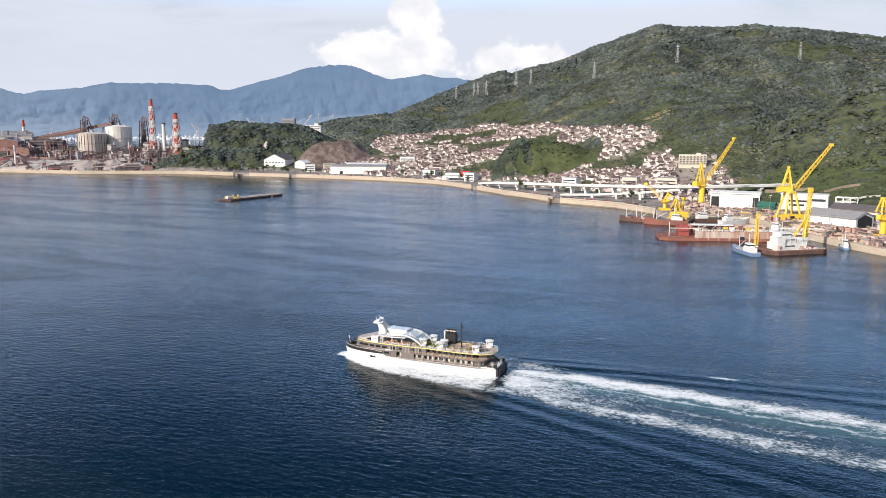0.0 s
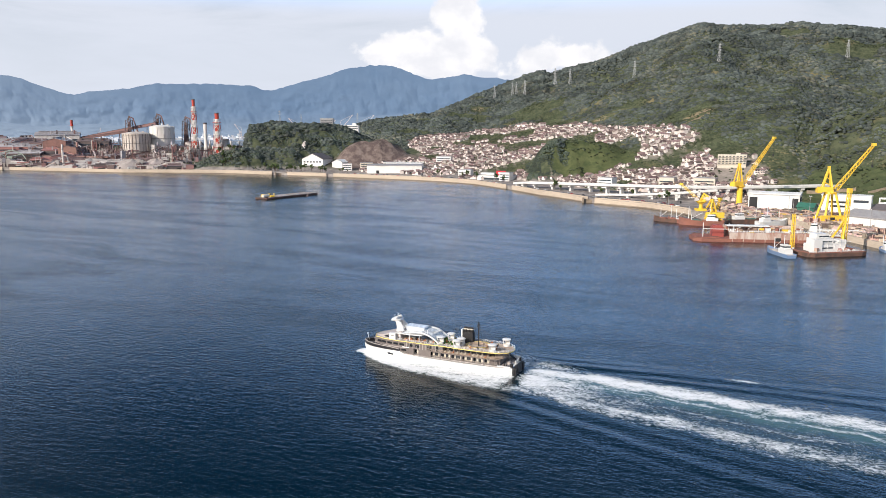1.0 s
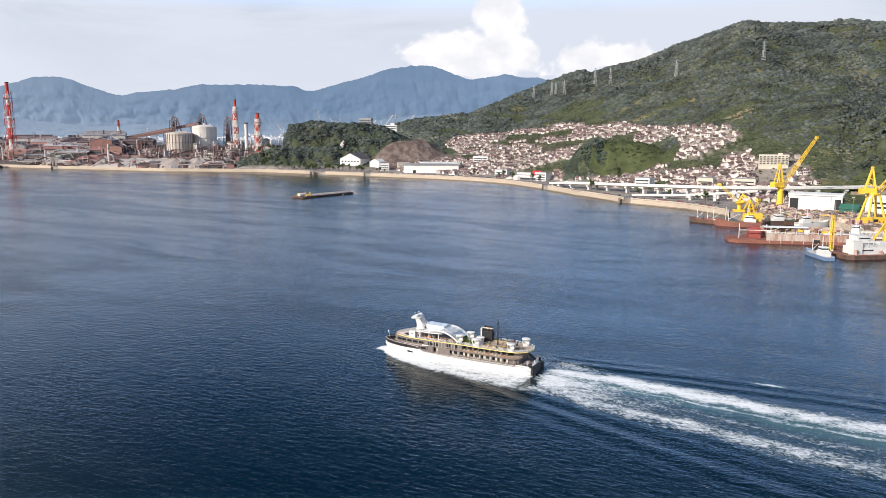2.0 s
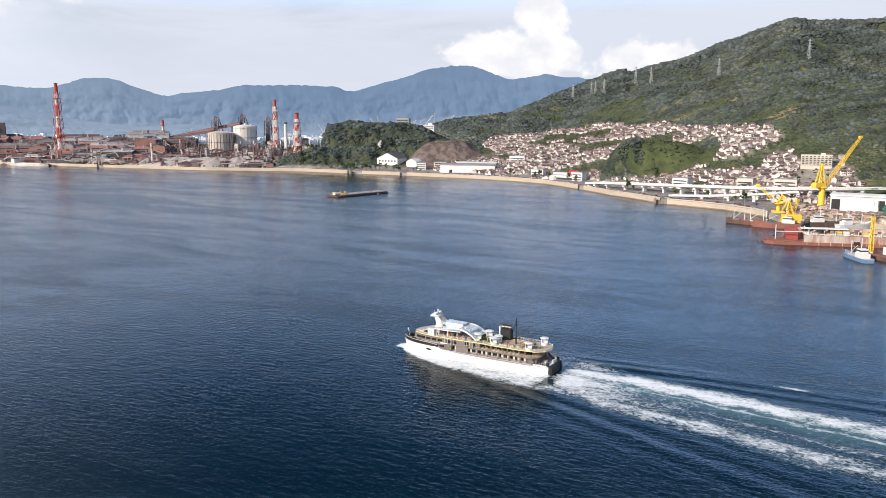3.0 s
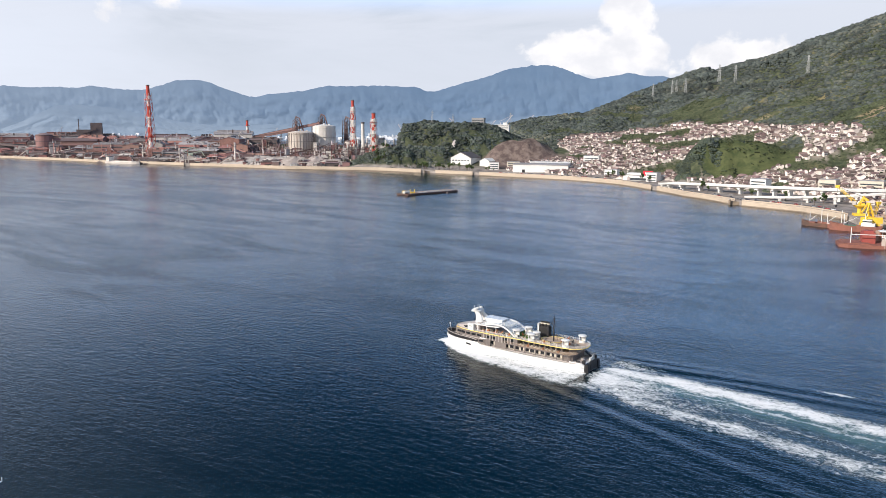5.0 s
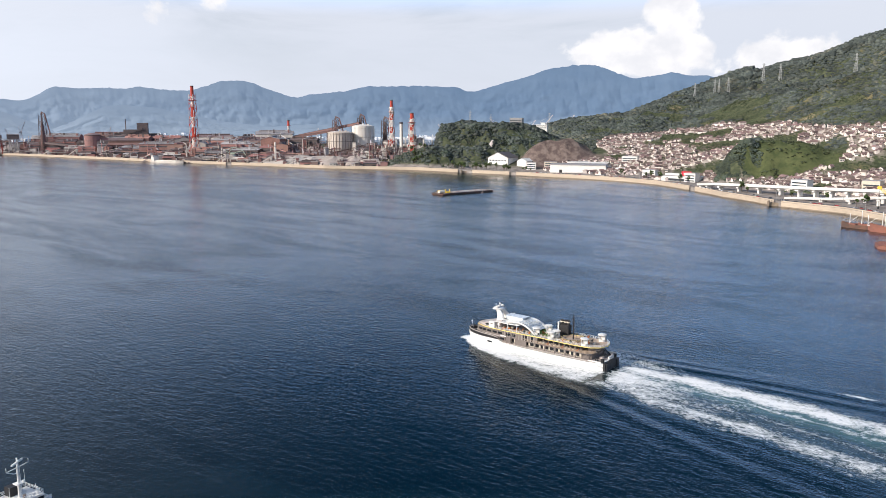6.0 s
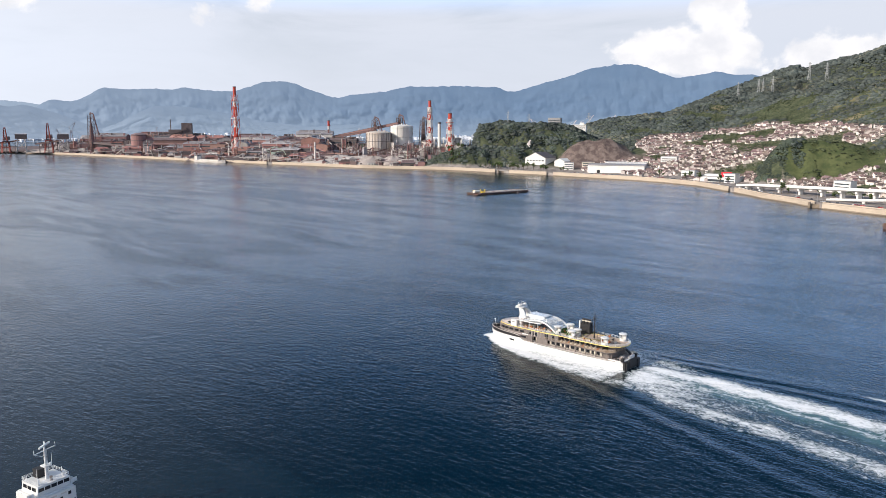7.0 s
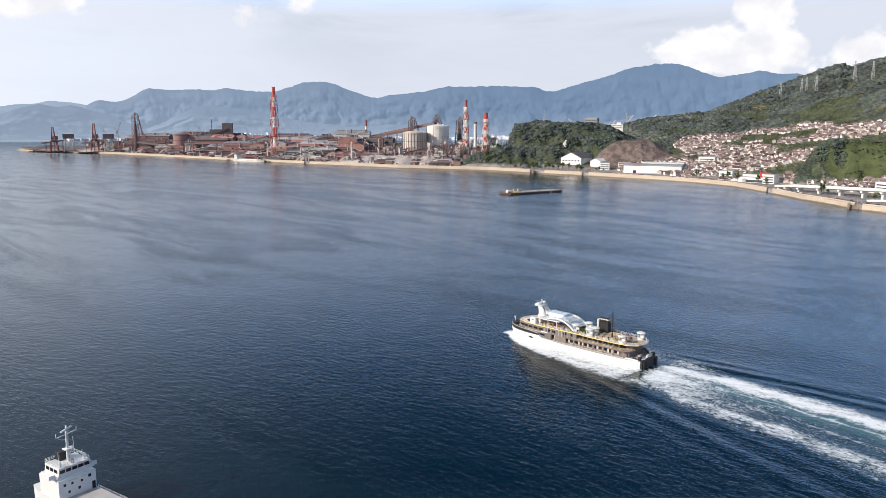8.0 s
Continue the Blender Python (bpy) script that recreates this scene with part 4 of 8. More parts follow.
def build_ferry():
    f = thing("ferry", SHIP, "white passenger ferry with brown upper decks under way", "ferry")

    def fit(name, geo, *rest):
        return part(name, geo.stretch(0.96, 0.85, 0.755), *rest)
    hull = fit("hull", Geo().loft(hull_rings()), HULL_WHITE, f, "glossy white hull")
    fit("rubbing_strake", Geo().beam((-29.5, 6.72, 2.5), (4, 6.98, 2.6), 0.2, 0.25).beam((-29.5, -6.72, 2.5), (4, -6.98, 2.6), 0.2, 0.25), HULL_WHITE, hull)
    fit("hull_port", Geo().box(17.4, 6.0, 2.2, 2.4, 0.5, 0.8, -6), SHIP_GLASS, hull, "dark opening in the white hull")
    fit("transom", Geo().box(-30.4, 0, -0.8, 0.9, 10.8, 4.4).box(-30.9, 4.2, 0, 0.6, 1.6, 3.4).box(-30.9, -4.2, 0, 0.6, 1.6, 3.4).box(-30.95, 0, 0.6, 0.3, 5.4, 3.9), SHIP_BLACK, hull, "black stern with boarding steps")
    for y in (4.9, -4.9):
        fit("stern_post", Geo().box(-29.5, y, 3.5, 1.0, 0.9, 1.6), SHIP_BLACK, hull)
    fit("bow_rail", railing([(17, 6.3), (22, 5.6), (26, 4.3), (29, 2.6), (30.8, 0.4), (29, -2.6), (26, -4.3), (22, -5.6), (17, -6.3)], 5.9, 0.8, 1.6), SHIP_BLACK, f)
    plan = [(13.4, 6.82), (17, 6.52), (22, 5.82), (26, 4.52), (29, 2.82), (31.2, 0.5)]
    for q in (1, -1):
        rows = [[(x, q * y, 4.25 + 0.02 * (31 - x)), (x, q * (y + 0.04), 5.9 if x > 15 else 5.5), (x, q * (y - 0.2), 5.9 if x > 15 else 5.5), (x, q * (y - 0.2), 4.25)] for x, y in plan]
        fit("bulwark", Geo().loft(rows if q > 0 else [r[::-1] for r in rows]), SHIP_BLACK, hull, "black bulwark round the bow")
        fit("bulwark_cap", Geo().pipe([(x, q * y, 5.95 if x > 15 else 5.55) for x, y in plan], 0.24), SHIP_GREY, hull)
    fit("foredeck", Geo().slab([(14, -6.2), (22, -5.2), (27, -3.4), (30, -0.6), (30, 0.6), (27, 3.4), (22, 5.2), (14, 6.2)], 4.2, 4.6), SHIP_GREY, f)
    fit("windlass", Geo().box(26.2, 0, 4.6, 1.4, 2.4, 0.9).tube(27.4, 1.2, 4.6, 0.35, 0.7).tube(27.4, -1.2, 4.6, 0.35, 0.7), SHIP_BLACK, f)
    jack = fit("jackstaff", Geo().beam((29.6, 0, 5.4), (30.2, 0, 8.6), 0.09), STEEL_WHITE, f)
    fit("lantern", Geo().lathe(30.2, 0, [(0.10, 8.5), (0.24, 8.7), (0.24, 9.0), (0.1, 9.1)], 8), STEEL_WHITE, jack)
    # main deck: an open gallery with cream walls behind brown frames
    fit("main_deck", Geo().slab(deck_ring(-28.6, 16, 6.45, 2, 1.5), 3.4, 3.72), SHIP_GREY, f)
    fit("main_house", Geo().box(-3.5, 0, 3.7, 36, 10.6, 2.75), CREAM, f, "cream saloon walls")
    for i, x in enumerate(np.arange(-20.0, 12.0, 2.1)):
        fit("saloon_window", Geo().box(float(x), 0, 4.0 if i % 3 == 1 else 4.4, (1.5, 1.0, 1.7)[i % 3], 10.72, 2.2 if i % 3 == 1 else 1.7), SHIP_GLASS, f)
    for x in np.arange(-24.0, 12.5, 4.2):
        for s in (1, -1):
            fit("gallery_post", Geo().box(float(x), s * 6.45, 3.7, 0.45, 0.22, 2.8), SHIP_BROWN, f)
    for s in (1, -1):
        fit("gallery_rail", Geo().beam((-25, s * 6.55, 4.65), (11, s * 6.6, 4.75), 0.1, 0.16).beam((-25, s * 6.55, 4.2), (11, s * 6.6, 4.3), 0.06), SHIP_BROWN, f)
        fit("side_panel", Geo().box(3.0, s * 6.5, 3.7, 4.6, 0.18, 2.85).box(8.6, s * 6.5, 3.7, 2.0, 0.18, 2.85), SHIP_BROWN, f)
    # forward brown band with windows, two decks high
    fw = fit("forward_house", Geo().slab([(-4, -6.5), (12, -6.6), (18, -6.25), (22.5, -5.2), (25.2, -3.4), (26.2, 0), (25.2, 3.4), (22.5, 5.2), (18, 6.25), (12, 6.6), (-4, 6.5)], 6.45, 9.4)
              .slab([(10, -6.55), (18, -6.2), (22.5, -5.15), (25.4, -3.3), (26.4, 0), (25.4, 3.3), (22.5, 5.15), (18, 6.2), (10, 6.55)], 4.4, 6.5), SHIP_BROWN, f, "dark brown panelled forward house")
    for x, y, t, w in ((8.6, 6.62, 0, 1.9), (6.1, 6.60, 0, 1.9), (14.6, 6.5, -3, 0)):
        if w:
            for q in (1, -1):
                fit("window", Geo().box(x, q * y, 7.3, w, 0.14, 1.25, q * t), SHIP_GLASS, fw)
    for x, y, t in ((11.6, 6.6, -1), (14.2, 6.48, -3), (16.8, 6.32, -4), (19.4, 5.95, -12), (21.9, 5.35, -16)):
        for q in (1, -1):
            fit("window", Geo().box(x, q * y, 4.95, 2.0, 0.2, 0.85, q * t), SHIP_GLASS, fw)
    for x, y, t in ((12.4, 6.62, 0), (15.0, 6.48, -3), (17.6, 6.32, -4), (20.2, 5.86, -12), (22.4, 5.3, -18)):
        for q in (1, -1):
            fit("window", Geo().box(x, q * y, 7.45, 1.9, 0.2, 0.95, q * t), SHIP_GLASS, fw)
    for x in np.arange(-2.6, 11.6, 1.3):
        for q in (1, -1):
            fit("panel_rib", Geo().box(float(x), q * 6.6, 6.6, 0.16, 0.2, 2.7), SHIP_GREY, fw)
    for x in (1.2, -1.8):
        for q in (1, -1):
            fit("side_opening", Geo().box(x, q * 6.56, 6.75, 1.5, 0.16, 2.3), SHIP_GLASS, fw)
    line = [(11, 6.72), (18, 6.36), (22.5, 5.3), (25.3, 3.5), (26.4, 0), (25.3, -3.5), (22.5, -5.3), (18, -6.36), (11, -6.72)]
    strip = Geo()
    for a, b in zip(line, line[1:]):
        strip.beam((*a, 6.5), (*b, 6.5), 0.16, 0.3)
    fit("deck_line", strip, SHIP_GREY, fw, "pale strip between the two brown decks")
    for q in (1, -1):
        fit("name_board", Geo().box(10.8, q * 6.7, 6.62, 2.6, 0.1, 0.42), STEEL_WHITE, fw)
    # second deck aft: wooden terrace with a glazed lounge
    terrace = fit("terrace_deck", Geo().slab(deck_ring(-26.5, 2, 6.75, 1, 3.0), 6.42, 6.66), TEAK, f, "weathered wooden terrace deck")
    fit("terrace_edge", rim(deck_ring(-26.6, 2, 6.85, 1, 3.0), 6.5, 0.14, 0.34), SHIP_BROWN, terrace)
    fit("terrace_rail", railing([(2, 6.7), (-8, 6.72), (-16, 6.72), (-23.5, 6.6), (-26.3, 3), (-26.3, -3), (-23.5, -6.6), (-8, -6.72), (2, -6.7)], 6.66, 1.0, 2.0, 0.06), TEAK, terrace)
    lounge = fit("lounge", Geo().box(-11.5, 0, 6.66, 19, 8.2, 2.75), SHIP_BROWN, f)
    for x in np.arange(-19.5, -3, 2.2):
        fit("window", Geo().box(float(x), 0, 7.1, 1.6, 8.3, 1.7), SHIP_GLASS, lounge)
    for i, x in enumerate(np.arange(-20, -2, 1.55)):
        fit("terrace_chair", Geo().box(float(x), 5.4, 6.66, 0.75, 0.75, 0.45).box(float(x) - 0.33, 5.4, 7.1, 0.12, 0.75, 0.6), CREAM if i % 4 else SEAT_ORANGE, f)
    fit("aft_house", Geo().box(-23, 0, 3.7, 4.6, 9.6, 2.8).box(-24.5, 0, 6.66, 3.0, 6.4, 2.7), SHIP_BROWN, f)
    # upper deck with its yellow edge, sweeping down from the forward house
    ring = [(25.6, -1.5), (24.0, -4.4), (20, -6.0), (14, -6.75), (3, -6.8), (-2, -6.5), (-5.5, -6.5), (-9, -6.9), (-20, -6.95), (-25.2, -6.2), (-28.0, -3.6), (-28.8, 0), (-28.0, 3.6), (-25.2, 6.2), (-20, 6.95), (-9, 6.9), (-5.5, 6.5), (-2, 6.5), (3, 6.8), (14, 6.75), (20, 6.0), (24.0, 4.4), (25.6, 1.5)]
    upper = fit("upper_deck", Geo().slab(ring, 9.35, 9.66), SHIP_GREY, f, "grey upper deck")
    fit("yellow_edge", rim(ring, 9.48, 0.2, 0.36), YELLOW_TRIM, upper, "bright yellow deck edge")
    fit("upper_rail", railing(ring[4:20], 9.66, 1.0, 1.8, 0.06), STEEL_WHITE, upper)
    fit("deck_planking", Geo().slab([(-8.6, -6.4), (-8.6, 6.4), (-20, 6.5), (-25, 5.8), (-27.6, 3), (-28.2, 0), (-27.6, -3), (-25, -5.8), (-20, -6.5)][::-1], 9.664, 9.70), TEAK, upper)
    fit("lawn", Geo().slab([(-7.8, -6.0), (0.6, -6.0), (0.6, 5.2), (-2.5, 6.0), (-5.0, 4.2), (-7.8, 3.6)], 9.664, 9.78), LAWN, upper, "green artificial lawn")
    # wheelhouse: sloping grey roof, white wing and arch
    wh = fit("wheelhouse", Geo().loft([[(25.0, -2.2, 9.6), (25.0, 2.2, 9.6), (25.0, 2.2, 9.9), (25.0, -2.2, 9.9)], [(21.5, -4.6, 9.6), (21.5, 4.6, 9.6), (21.5, 4.4, 10.7), (21.5, -4.4, 10.7)],
                                        [(16.8, -5.6, 9.6), (16.8, 5.6, 9.6), (16.8, 5.2, 12.5), (16.8, -5.2, 12.5)], [(13.2, -5.2, 9.6), (13.2, 5.2, 9.6), (13.2, 4.8, 13.2), (13.2, -4.8, 13.2)]]), SHIP_GREY, f, "grey sloping wheelhouse front")
    for s in (1, -1):
        fit("wheelhouse_window", Geo().loft([[(20.6, s * 4.72, 9.95), (20.6, s * 4.68, 10.6)], [(17.6, s * 5.46, 10.1), (17.6, s * 5.3, 11.6)]], cap=False, closed=False), SHIP_GLASS, wh)
        wing = fit("bridge_wing", Geo().box(16.4, s * 5.9, 9.66, 2.6, 1.3, 3.0), HULL_WHITE, wh, "white bridge wing box")
        fit("wing_mark", Geo().box(16.4, s * 6.57, 11.4, 1.2, 0.05, 0.35), SHIP_BROWN, wing)
    # lounge canopy: a white roof on a curved beam each side
    roof = fit("canopy", Geo().loft([[(15.5, -6.0, 12.55), (15.5, 6.0, 12.55), (15.5, 6.0, 12.85), (15.5, -6.0, 12.85)], [(9, -6.1, 12.6), (9, 6.1, 12.6), (9, 6.1, 12.9), (9, -6.1, 12.9)], [(4.5, -5.6, 12.7), (4.5, 5.6, 12.7), (4.5, 5.6, 12.95), (4.5, -5.6, 12.95)]]), HULL_WHITE, f, "white canopy roof over the open lounge")
    for s in (1, -1):
        arch = Geo()
        rings = []
        for i in range(15):
            a = i / 14
            x, z = 10.0 - 12.2 * a, 13.3 + 1.9 * math.sin(a * 1.9) - 5.4 * a ** 2.4
            w = 0.45
            rings.append([(x, s * 5.0 - w, z - 0.35), (x, s * 5.0 + w, z - 0.35), (x, s * 5.0 + w, z + 0.35), (x, s * 5.0 - w, z + 0.35)])
        fit("curved_beam", arch.loft(rings), HULL_WHITE, roof, "white curved beam sweeping down to the deck", True)
    glass = Geo()
    for i in range(9):
        a0, a1 = 0.35 + i * 0.065, 0.35 + (i + 1) * 0.065 - 0.012
        q = [(10.0 - 12.2 * a, 13.4 + 1.9 * math.sin(a * 1.9) - 5.4 * a ** 2.4) for a in (a0, a1)]
        for j in range(5):
            y0 = -4.5 + 1.8 * j
            glass.add([(q[0][0], y0, q[0][1]), (q[0][0], y0 + 1.7, q[0][1]), (q[1][0], y0 + 1.7, q[1][1]), (q[1][0], y0, q[1][1]), (q[0][0], y0, q[0][1] - 0.08), (q[0][0], y0 + 1.7, q[0][1] - 0.08), (q[1][0], y0 + 1.7, q[1][1] - 0.08), (q[1][0], y0, q[1][1] - 0.08)],
                      [(0, 1, 2, 3), (7, 6, 5, 4), (0, 4, 5, 1), (1, 5, 6, 2), (2, 6, 7, 3), (3, 7, 4, 0)])
    fit("glazing", glass, FROST, roof, "pale glazed panels between the beams")
    for x in (13.6, 9.6, 5.6):
        for s in (1, -1):
            fit("canopy_post", Geo().beam((x, s * 5.8, 9.66), (x, s * 5.8, 12.6), 0.18), STEEL_WHITE, roof)
    fit("top_rail", railing([(12, 4.6), (3, 4.4), (1.5, 3.6), (1.5, -3.6), (3, -4.4), (12, -4.6)], 12.95, 1.3, 1.1, 0.09), STEEL_WHITE, roof)
    fit("top_deck", Geo().slab([(1.5, -3.8), (12.5, -4.6), (12.5, 4.6), (1.5, 3.8)], 12.96, 13.1).box(9.8, -1.6, 13.1, 7.6, 4.2, 1.7).box(9.8, -1.6, 14.8, 8.2, 4.8, 0.25), FROST, roof)
    for x, y in ((13.0, 4.4), (3.0, 3.9), (9, 4.4), (13, -4.4)):
        lamp = fit("deck_lamp", Geo().beam((x, y, 12.9), (x, y, 14.7), 0.14), STEEL_WHITE, f)
        fit("lamp_head", Geo().lathe(x, y, [(0.1, 14.6), (0.3, 14.8), (0.3, 15.1), (0.1, 15.25)], 8), HULL_WHITE, lamp)
    for i, (x, y) in enumerate(((13.4, 4.6), (11.6, 5.2), (10.0, 4.0), (8.2, 5.2), (6.6, 4.4), (4.6, 5.2), (11, 2.4), (7.6, 2.0))):
        fit("lounge_seat", Geo().box(x, y, 9.66, 1.2, 0.9, 0.5).box(x - 0.5, y, 10.1, 0.2, 0.9, 0.55), SEAT_ORANGE if i % 3 else TEAK, f)
    # loose furniture on the open decks
    for i, (x, y) in enumerate(((3.4, 5.6), (1.6, 4.8), (12.8, 5.4), (14.2, 3.2), (9.2, 3.2), (5.4, 3.4), (-5.2, 5.4), (-4.4, 0.6), (-6.0, -4.6), (-13.2, 5.8), (-18.4, 5.4), (-20.6, 1.4), (-20.8, -2.0), (-17.6, -5.2), (-12.6, -5.4), (-23.6, 1.6))):
        table = fit("deck_table", Geo().box(x, y, 10.5, 1.2, 0.9, 0.14).box(x, y, 9.7, 0.2, 0.2, 0.8), (TEAK, CREAM, SHIP_BROWN)[i % 3], f)
        for q in (-1, 1):
            fit("stool", Geo().box(x + q * 1.1, y + 0.1 * q, 9.7, 0.55, 0.6, 0.7).box(x + q * 1.4, y + 0.1 * q, 10.3, 0.14, 0.6, 0.7), (SEAT_ORANGE, TEAK, CREAM, SHIP_BLACK)[(i + q) % 4], table)
    # mast fin: a white arch leaning over the wheelhouse
    fin = Geo()
    for s in (1, -1):
        rings = []
        for i in range(9):
            a = i / 8
            x, z, y, w = 15.0 + 1.8 * a ** 1.6 - 0.5 * math.sin(a * 3.1), 11.6 + 6.0 * a, s * (2.9 - 1.5 * a), 3.6 - 1.8 * a
            rings.append([(x - w / 2, y - 0.3, z), (x + w / 2, y - 0.3, z), (x + w / 2, y + 0.3, z), (x - w / 2, y + 0.3, z)])
        fin.loft(rings)
    fin.box(16.9, 0, 17.3, 2.8, 4.2, 0.8).box(17.2, 0, 18.1, 0.9, 1.2, 0.9)
    fin_ob = fit("mast_fin", fin, HULL_WHITE, f, "white arched mast fin", True)
    fit("radar", Geo().box(18.6, 0, 17.9, 0.4, 3.4, 0.4).tube(18.6, 0, 17.2, 0.35, 0.8).box(18.6, 0, 16.9, 2.0, 2.2, 0.4), STEEL_WHITE, fin_ob)
    fit("aerial", Geo().beam((17.6, 1.7, 18.4), (17.6, 1.7, 20.3), 0.1).beam((17.6, -1.7, 18.4), (17.6, -1.7, 20.0), 0.1).beam((17.1, 0, 19), (17.1, 0, 20.6), 0.1), STEEL_WHITE, fin_ob)
    for s in (1, -1):
        fit("satellite_dome", Geo().lathe(16.9, s * 2.0, [(0.25, 18.0), (0.6, 18.2), (0.7, 18.7), (0.45, 19.2), (0.1, 19.3)], 10), HULL_WHITE, fin_ob, "", True)
    # funnels, mast, ring bench, canopied seats
    stack = fit("funnel_casing", Geo().box(-10.6, -2.6, 9.66, 3.9, 2.4, 5.0).box(-10.6, -2.6, 14.6, 3.6, 2.2, 0.3), SHIP_BLACK, f, "dark funnel casing")
    fit("casing_frame", Geo().box(-8.4, -2.6, 9.66, 0.5, 2.8, 6.4), HULL_WHITE, stack)
    for x in (-9.3, -10.6, -11.9):
        fit("funnel", Geo().lathe(x, -2.6, [(0.62, 14.8), (0.62, 16.9), (0.56, 17.0), (0.45, 16.8)], 12), SHIP_BLACK, stack)
        fit("funnel_rim", Geo().lathe(x, -2.6, [(0.68, 15.9), (0.68, 16.4), (0.6, 16.4)], 12), CREAM, stack)
    mast = fit("mast", Geo().tube(-15.6, 0.4, 9.66, 0.30, 12.4, 8, 0.12), SHIP_BLACK, f, "slim black mast with stays")
    fit("crosstree", Geo().beam((-15.6, -1.2, 18.6), (-15.6, 2.0, 18.6), 0.14).beam((-15.6, -0.6, 20.3), (-15.6, 1.4, 20.3), 0.12), SHIP_BLACK, mast)
    for dx, dy in ((3.4, 3.2), (-3.4, 3.2), (3.4, -3.2), (-3.4, -3.2)):
        fit("stay", Geo().beam((-15.6, 0.4, 20.6), (-15.6 + dx, 0.4 + dy, 9.8), 0.08), SHIP_BLACK, mast)
    fit("ring_bench", Geo().lathe(-15.6, 0.4, [(4.3, 9.7), (4.3, 10.35), (3.3, 10.35), (3.3, 9.72)], 28, True), TEAK, f, "round wooden bench about the mast")
    fit("ring_trim", Geo().lathe(-15.6, 0.4, [(4.42, 10.3), (4.42, 10.5), (4.18, 10.5), (4.18, 10.3)], 28, True), YELLOW_TRIM, f)
    fit("ring_rail", Geo().lathe(-15.6, 0.4, [(4.9, 10.7), (4.9, 10.8), (4.8, 10.8), (4.8, 10.7)], 28, True), SHIP_BLACK, f)
    fit("ring_well", Geo().lathe(-15.6, 0.4, [(3.2, 9.705), (3.2, 9.75), (0.3, 9.76)], 28), TEAK, f)
    first = None
    for x, y in ((-3.6, -2.8), (-2.0, 3.6), (-9.6, 2.2), (-9.2, 5.6), (-22.6, 5.4), (-24.6, -4.4)):
        base = fit("canopied_seat", Geo().lathe(x, y, [(1.15, 9.7), (1.2, 10.75), (1.0, 10.8), (0.95, 10.3), (0.1, 10.3)], 14), HULL_WHITE, f, "round white canopied seat")
        fit("seat_back", Geo().loft([[(x + r * math.cos(a), y + r * math.sin(a), z) for r, z in ((1.25, 10.7), (1.05, 10.7), (1.05, 12.7), (1.25, 12.7))] for a in np.linspace(3.3, 5.6, 8)]), HULL_WHITE, base)
        fit("seat_post", Geo().beam((x + 1.1, y + 0.2, 10.4), (x + 1.1, y + 0.2, 12.7), 0.2).beam((x - 1.1, y + 0.2, 10.4), (x - 1.1, y + 0.2, 12.7), 0.2), HULL_WHITE, base)
        fit("seat_roof", Geo().lathe(x, y, [(1.5, 12.6), (1.6, 12.9), (1.25, 13.15), (0.1, 13.25)], 14), HULL_WHITE, base)
        fit("seat_cushion", Geo().lathe(x, y, [(1.0, 10.2), (1.0, 10.4), (0.1, 10.42)], 12), CREAM, base)
    fit("life_ring", Geo().lathe(-24.2, -6.3, [(0.35, 10.2), (0.55, 10.3), (0.35, 10.4), (0.2, 10.3)], 10, True), SEAT_ORANGE, f)
    # mooring deck at the stern
    fit("stern_bulwark", Geo().box(-27.0, -6.2, 3.7, 5.0, 0.25, 1.7).box(-29.3, -3.0, 3.7, 0.25, 5.4, 1.2).box(-27.2, 6.3, 3.6, 5.0, 0.2, 0.5), HULL_WHITE, f)
    fit("bollard", Geo().tube(-27.6, 4.6, 3.72, 0.25, 0.7, 8).tube(-26.8, 4.6, 3.72, 0.25, 0.7, 8), SHIP_BLACK, f)
    fit("winch", Geo().box(-27.0, 0.5, 3.72, 1.3, 1.6, 0.9).tube(-28.0, 2.0, 3.72, 0.5, 0.8, 8), SHIP_GREY, f)
    fit("stern_pole", Geo().beam((-29.6, 0, 3.7), (-30.8, 0, 7.0), 0.1), STEEL_WHITE, f)
    fit("aft_stair", Geo().add([(-25.4, -5.4, 6.6), (-25.4, -4.2, 6.6), (-28.4, -4.2, 3.8), (-28.4, -5.4, 3.8), (-25.4, -5.4, 6.2), (-25.4, -4.2, 6.2), (-28.0, -4.2, 3.75), (-28.0, -5.4, 3.75)], [(0, 3, 2, 1), (4, 5, 6, 7), (0, 1, 5, 4), (1, 2, 6, 5), (2, 3, 7, 6), (3, 0, 4, 7)]), SHIP_BLACK, f)


build_ferry()


# ---- the shore: sea wall, road, viaduct, sheds ----
SEA_WALL = material("sea_wall_concrete", (0.56, 0.47, 0.37), 0.9, second=(0.40, 0.33, 0.26), grain=0.25, stain=0.04, mix=0.7, bump=0.1, vertical=4.0)
WALL_FOOT = material("wet_wall_foot", (0.30, 0.24, 0.18), 0.8, second=(0.16, 0.13, 0.10), grain=0.3, stain=0.05, mix=0.8)
ASPHALT = material("asphalt", (0.16, 0.15, 0.15), 0.9, second=(0.11, 0.105, 0.10), grain=0.4, stain=0.05)
VIADUCT = material("pale_viaduct_concrete", (0.72, 0.71, 0.68), 0.7, second=(0.58, 0.56, 0.53), grain=0.3, stain=0.05, mix=0.5)
DARK_DOOR = material("dark_opening", (0.03, 0.03, 0.032), 0.8, second=(0.05, 0.05, 0.05))
ROOF_GREY = material("grey_sheet_roof", (0.34, 0.33, 0.33), 0.5, second=(0.25, 0.24, 0.24), grain=0.4, stain=0.08, mix=0.6)
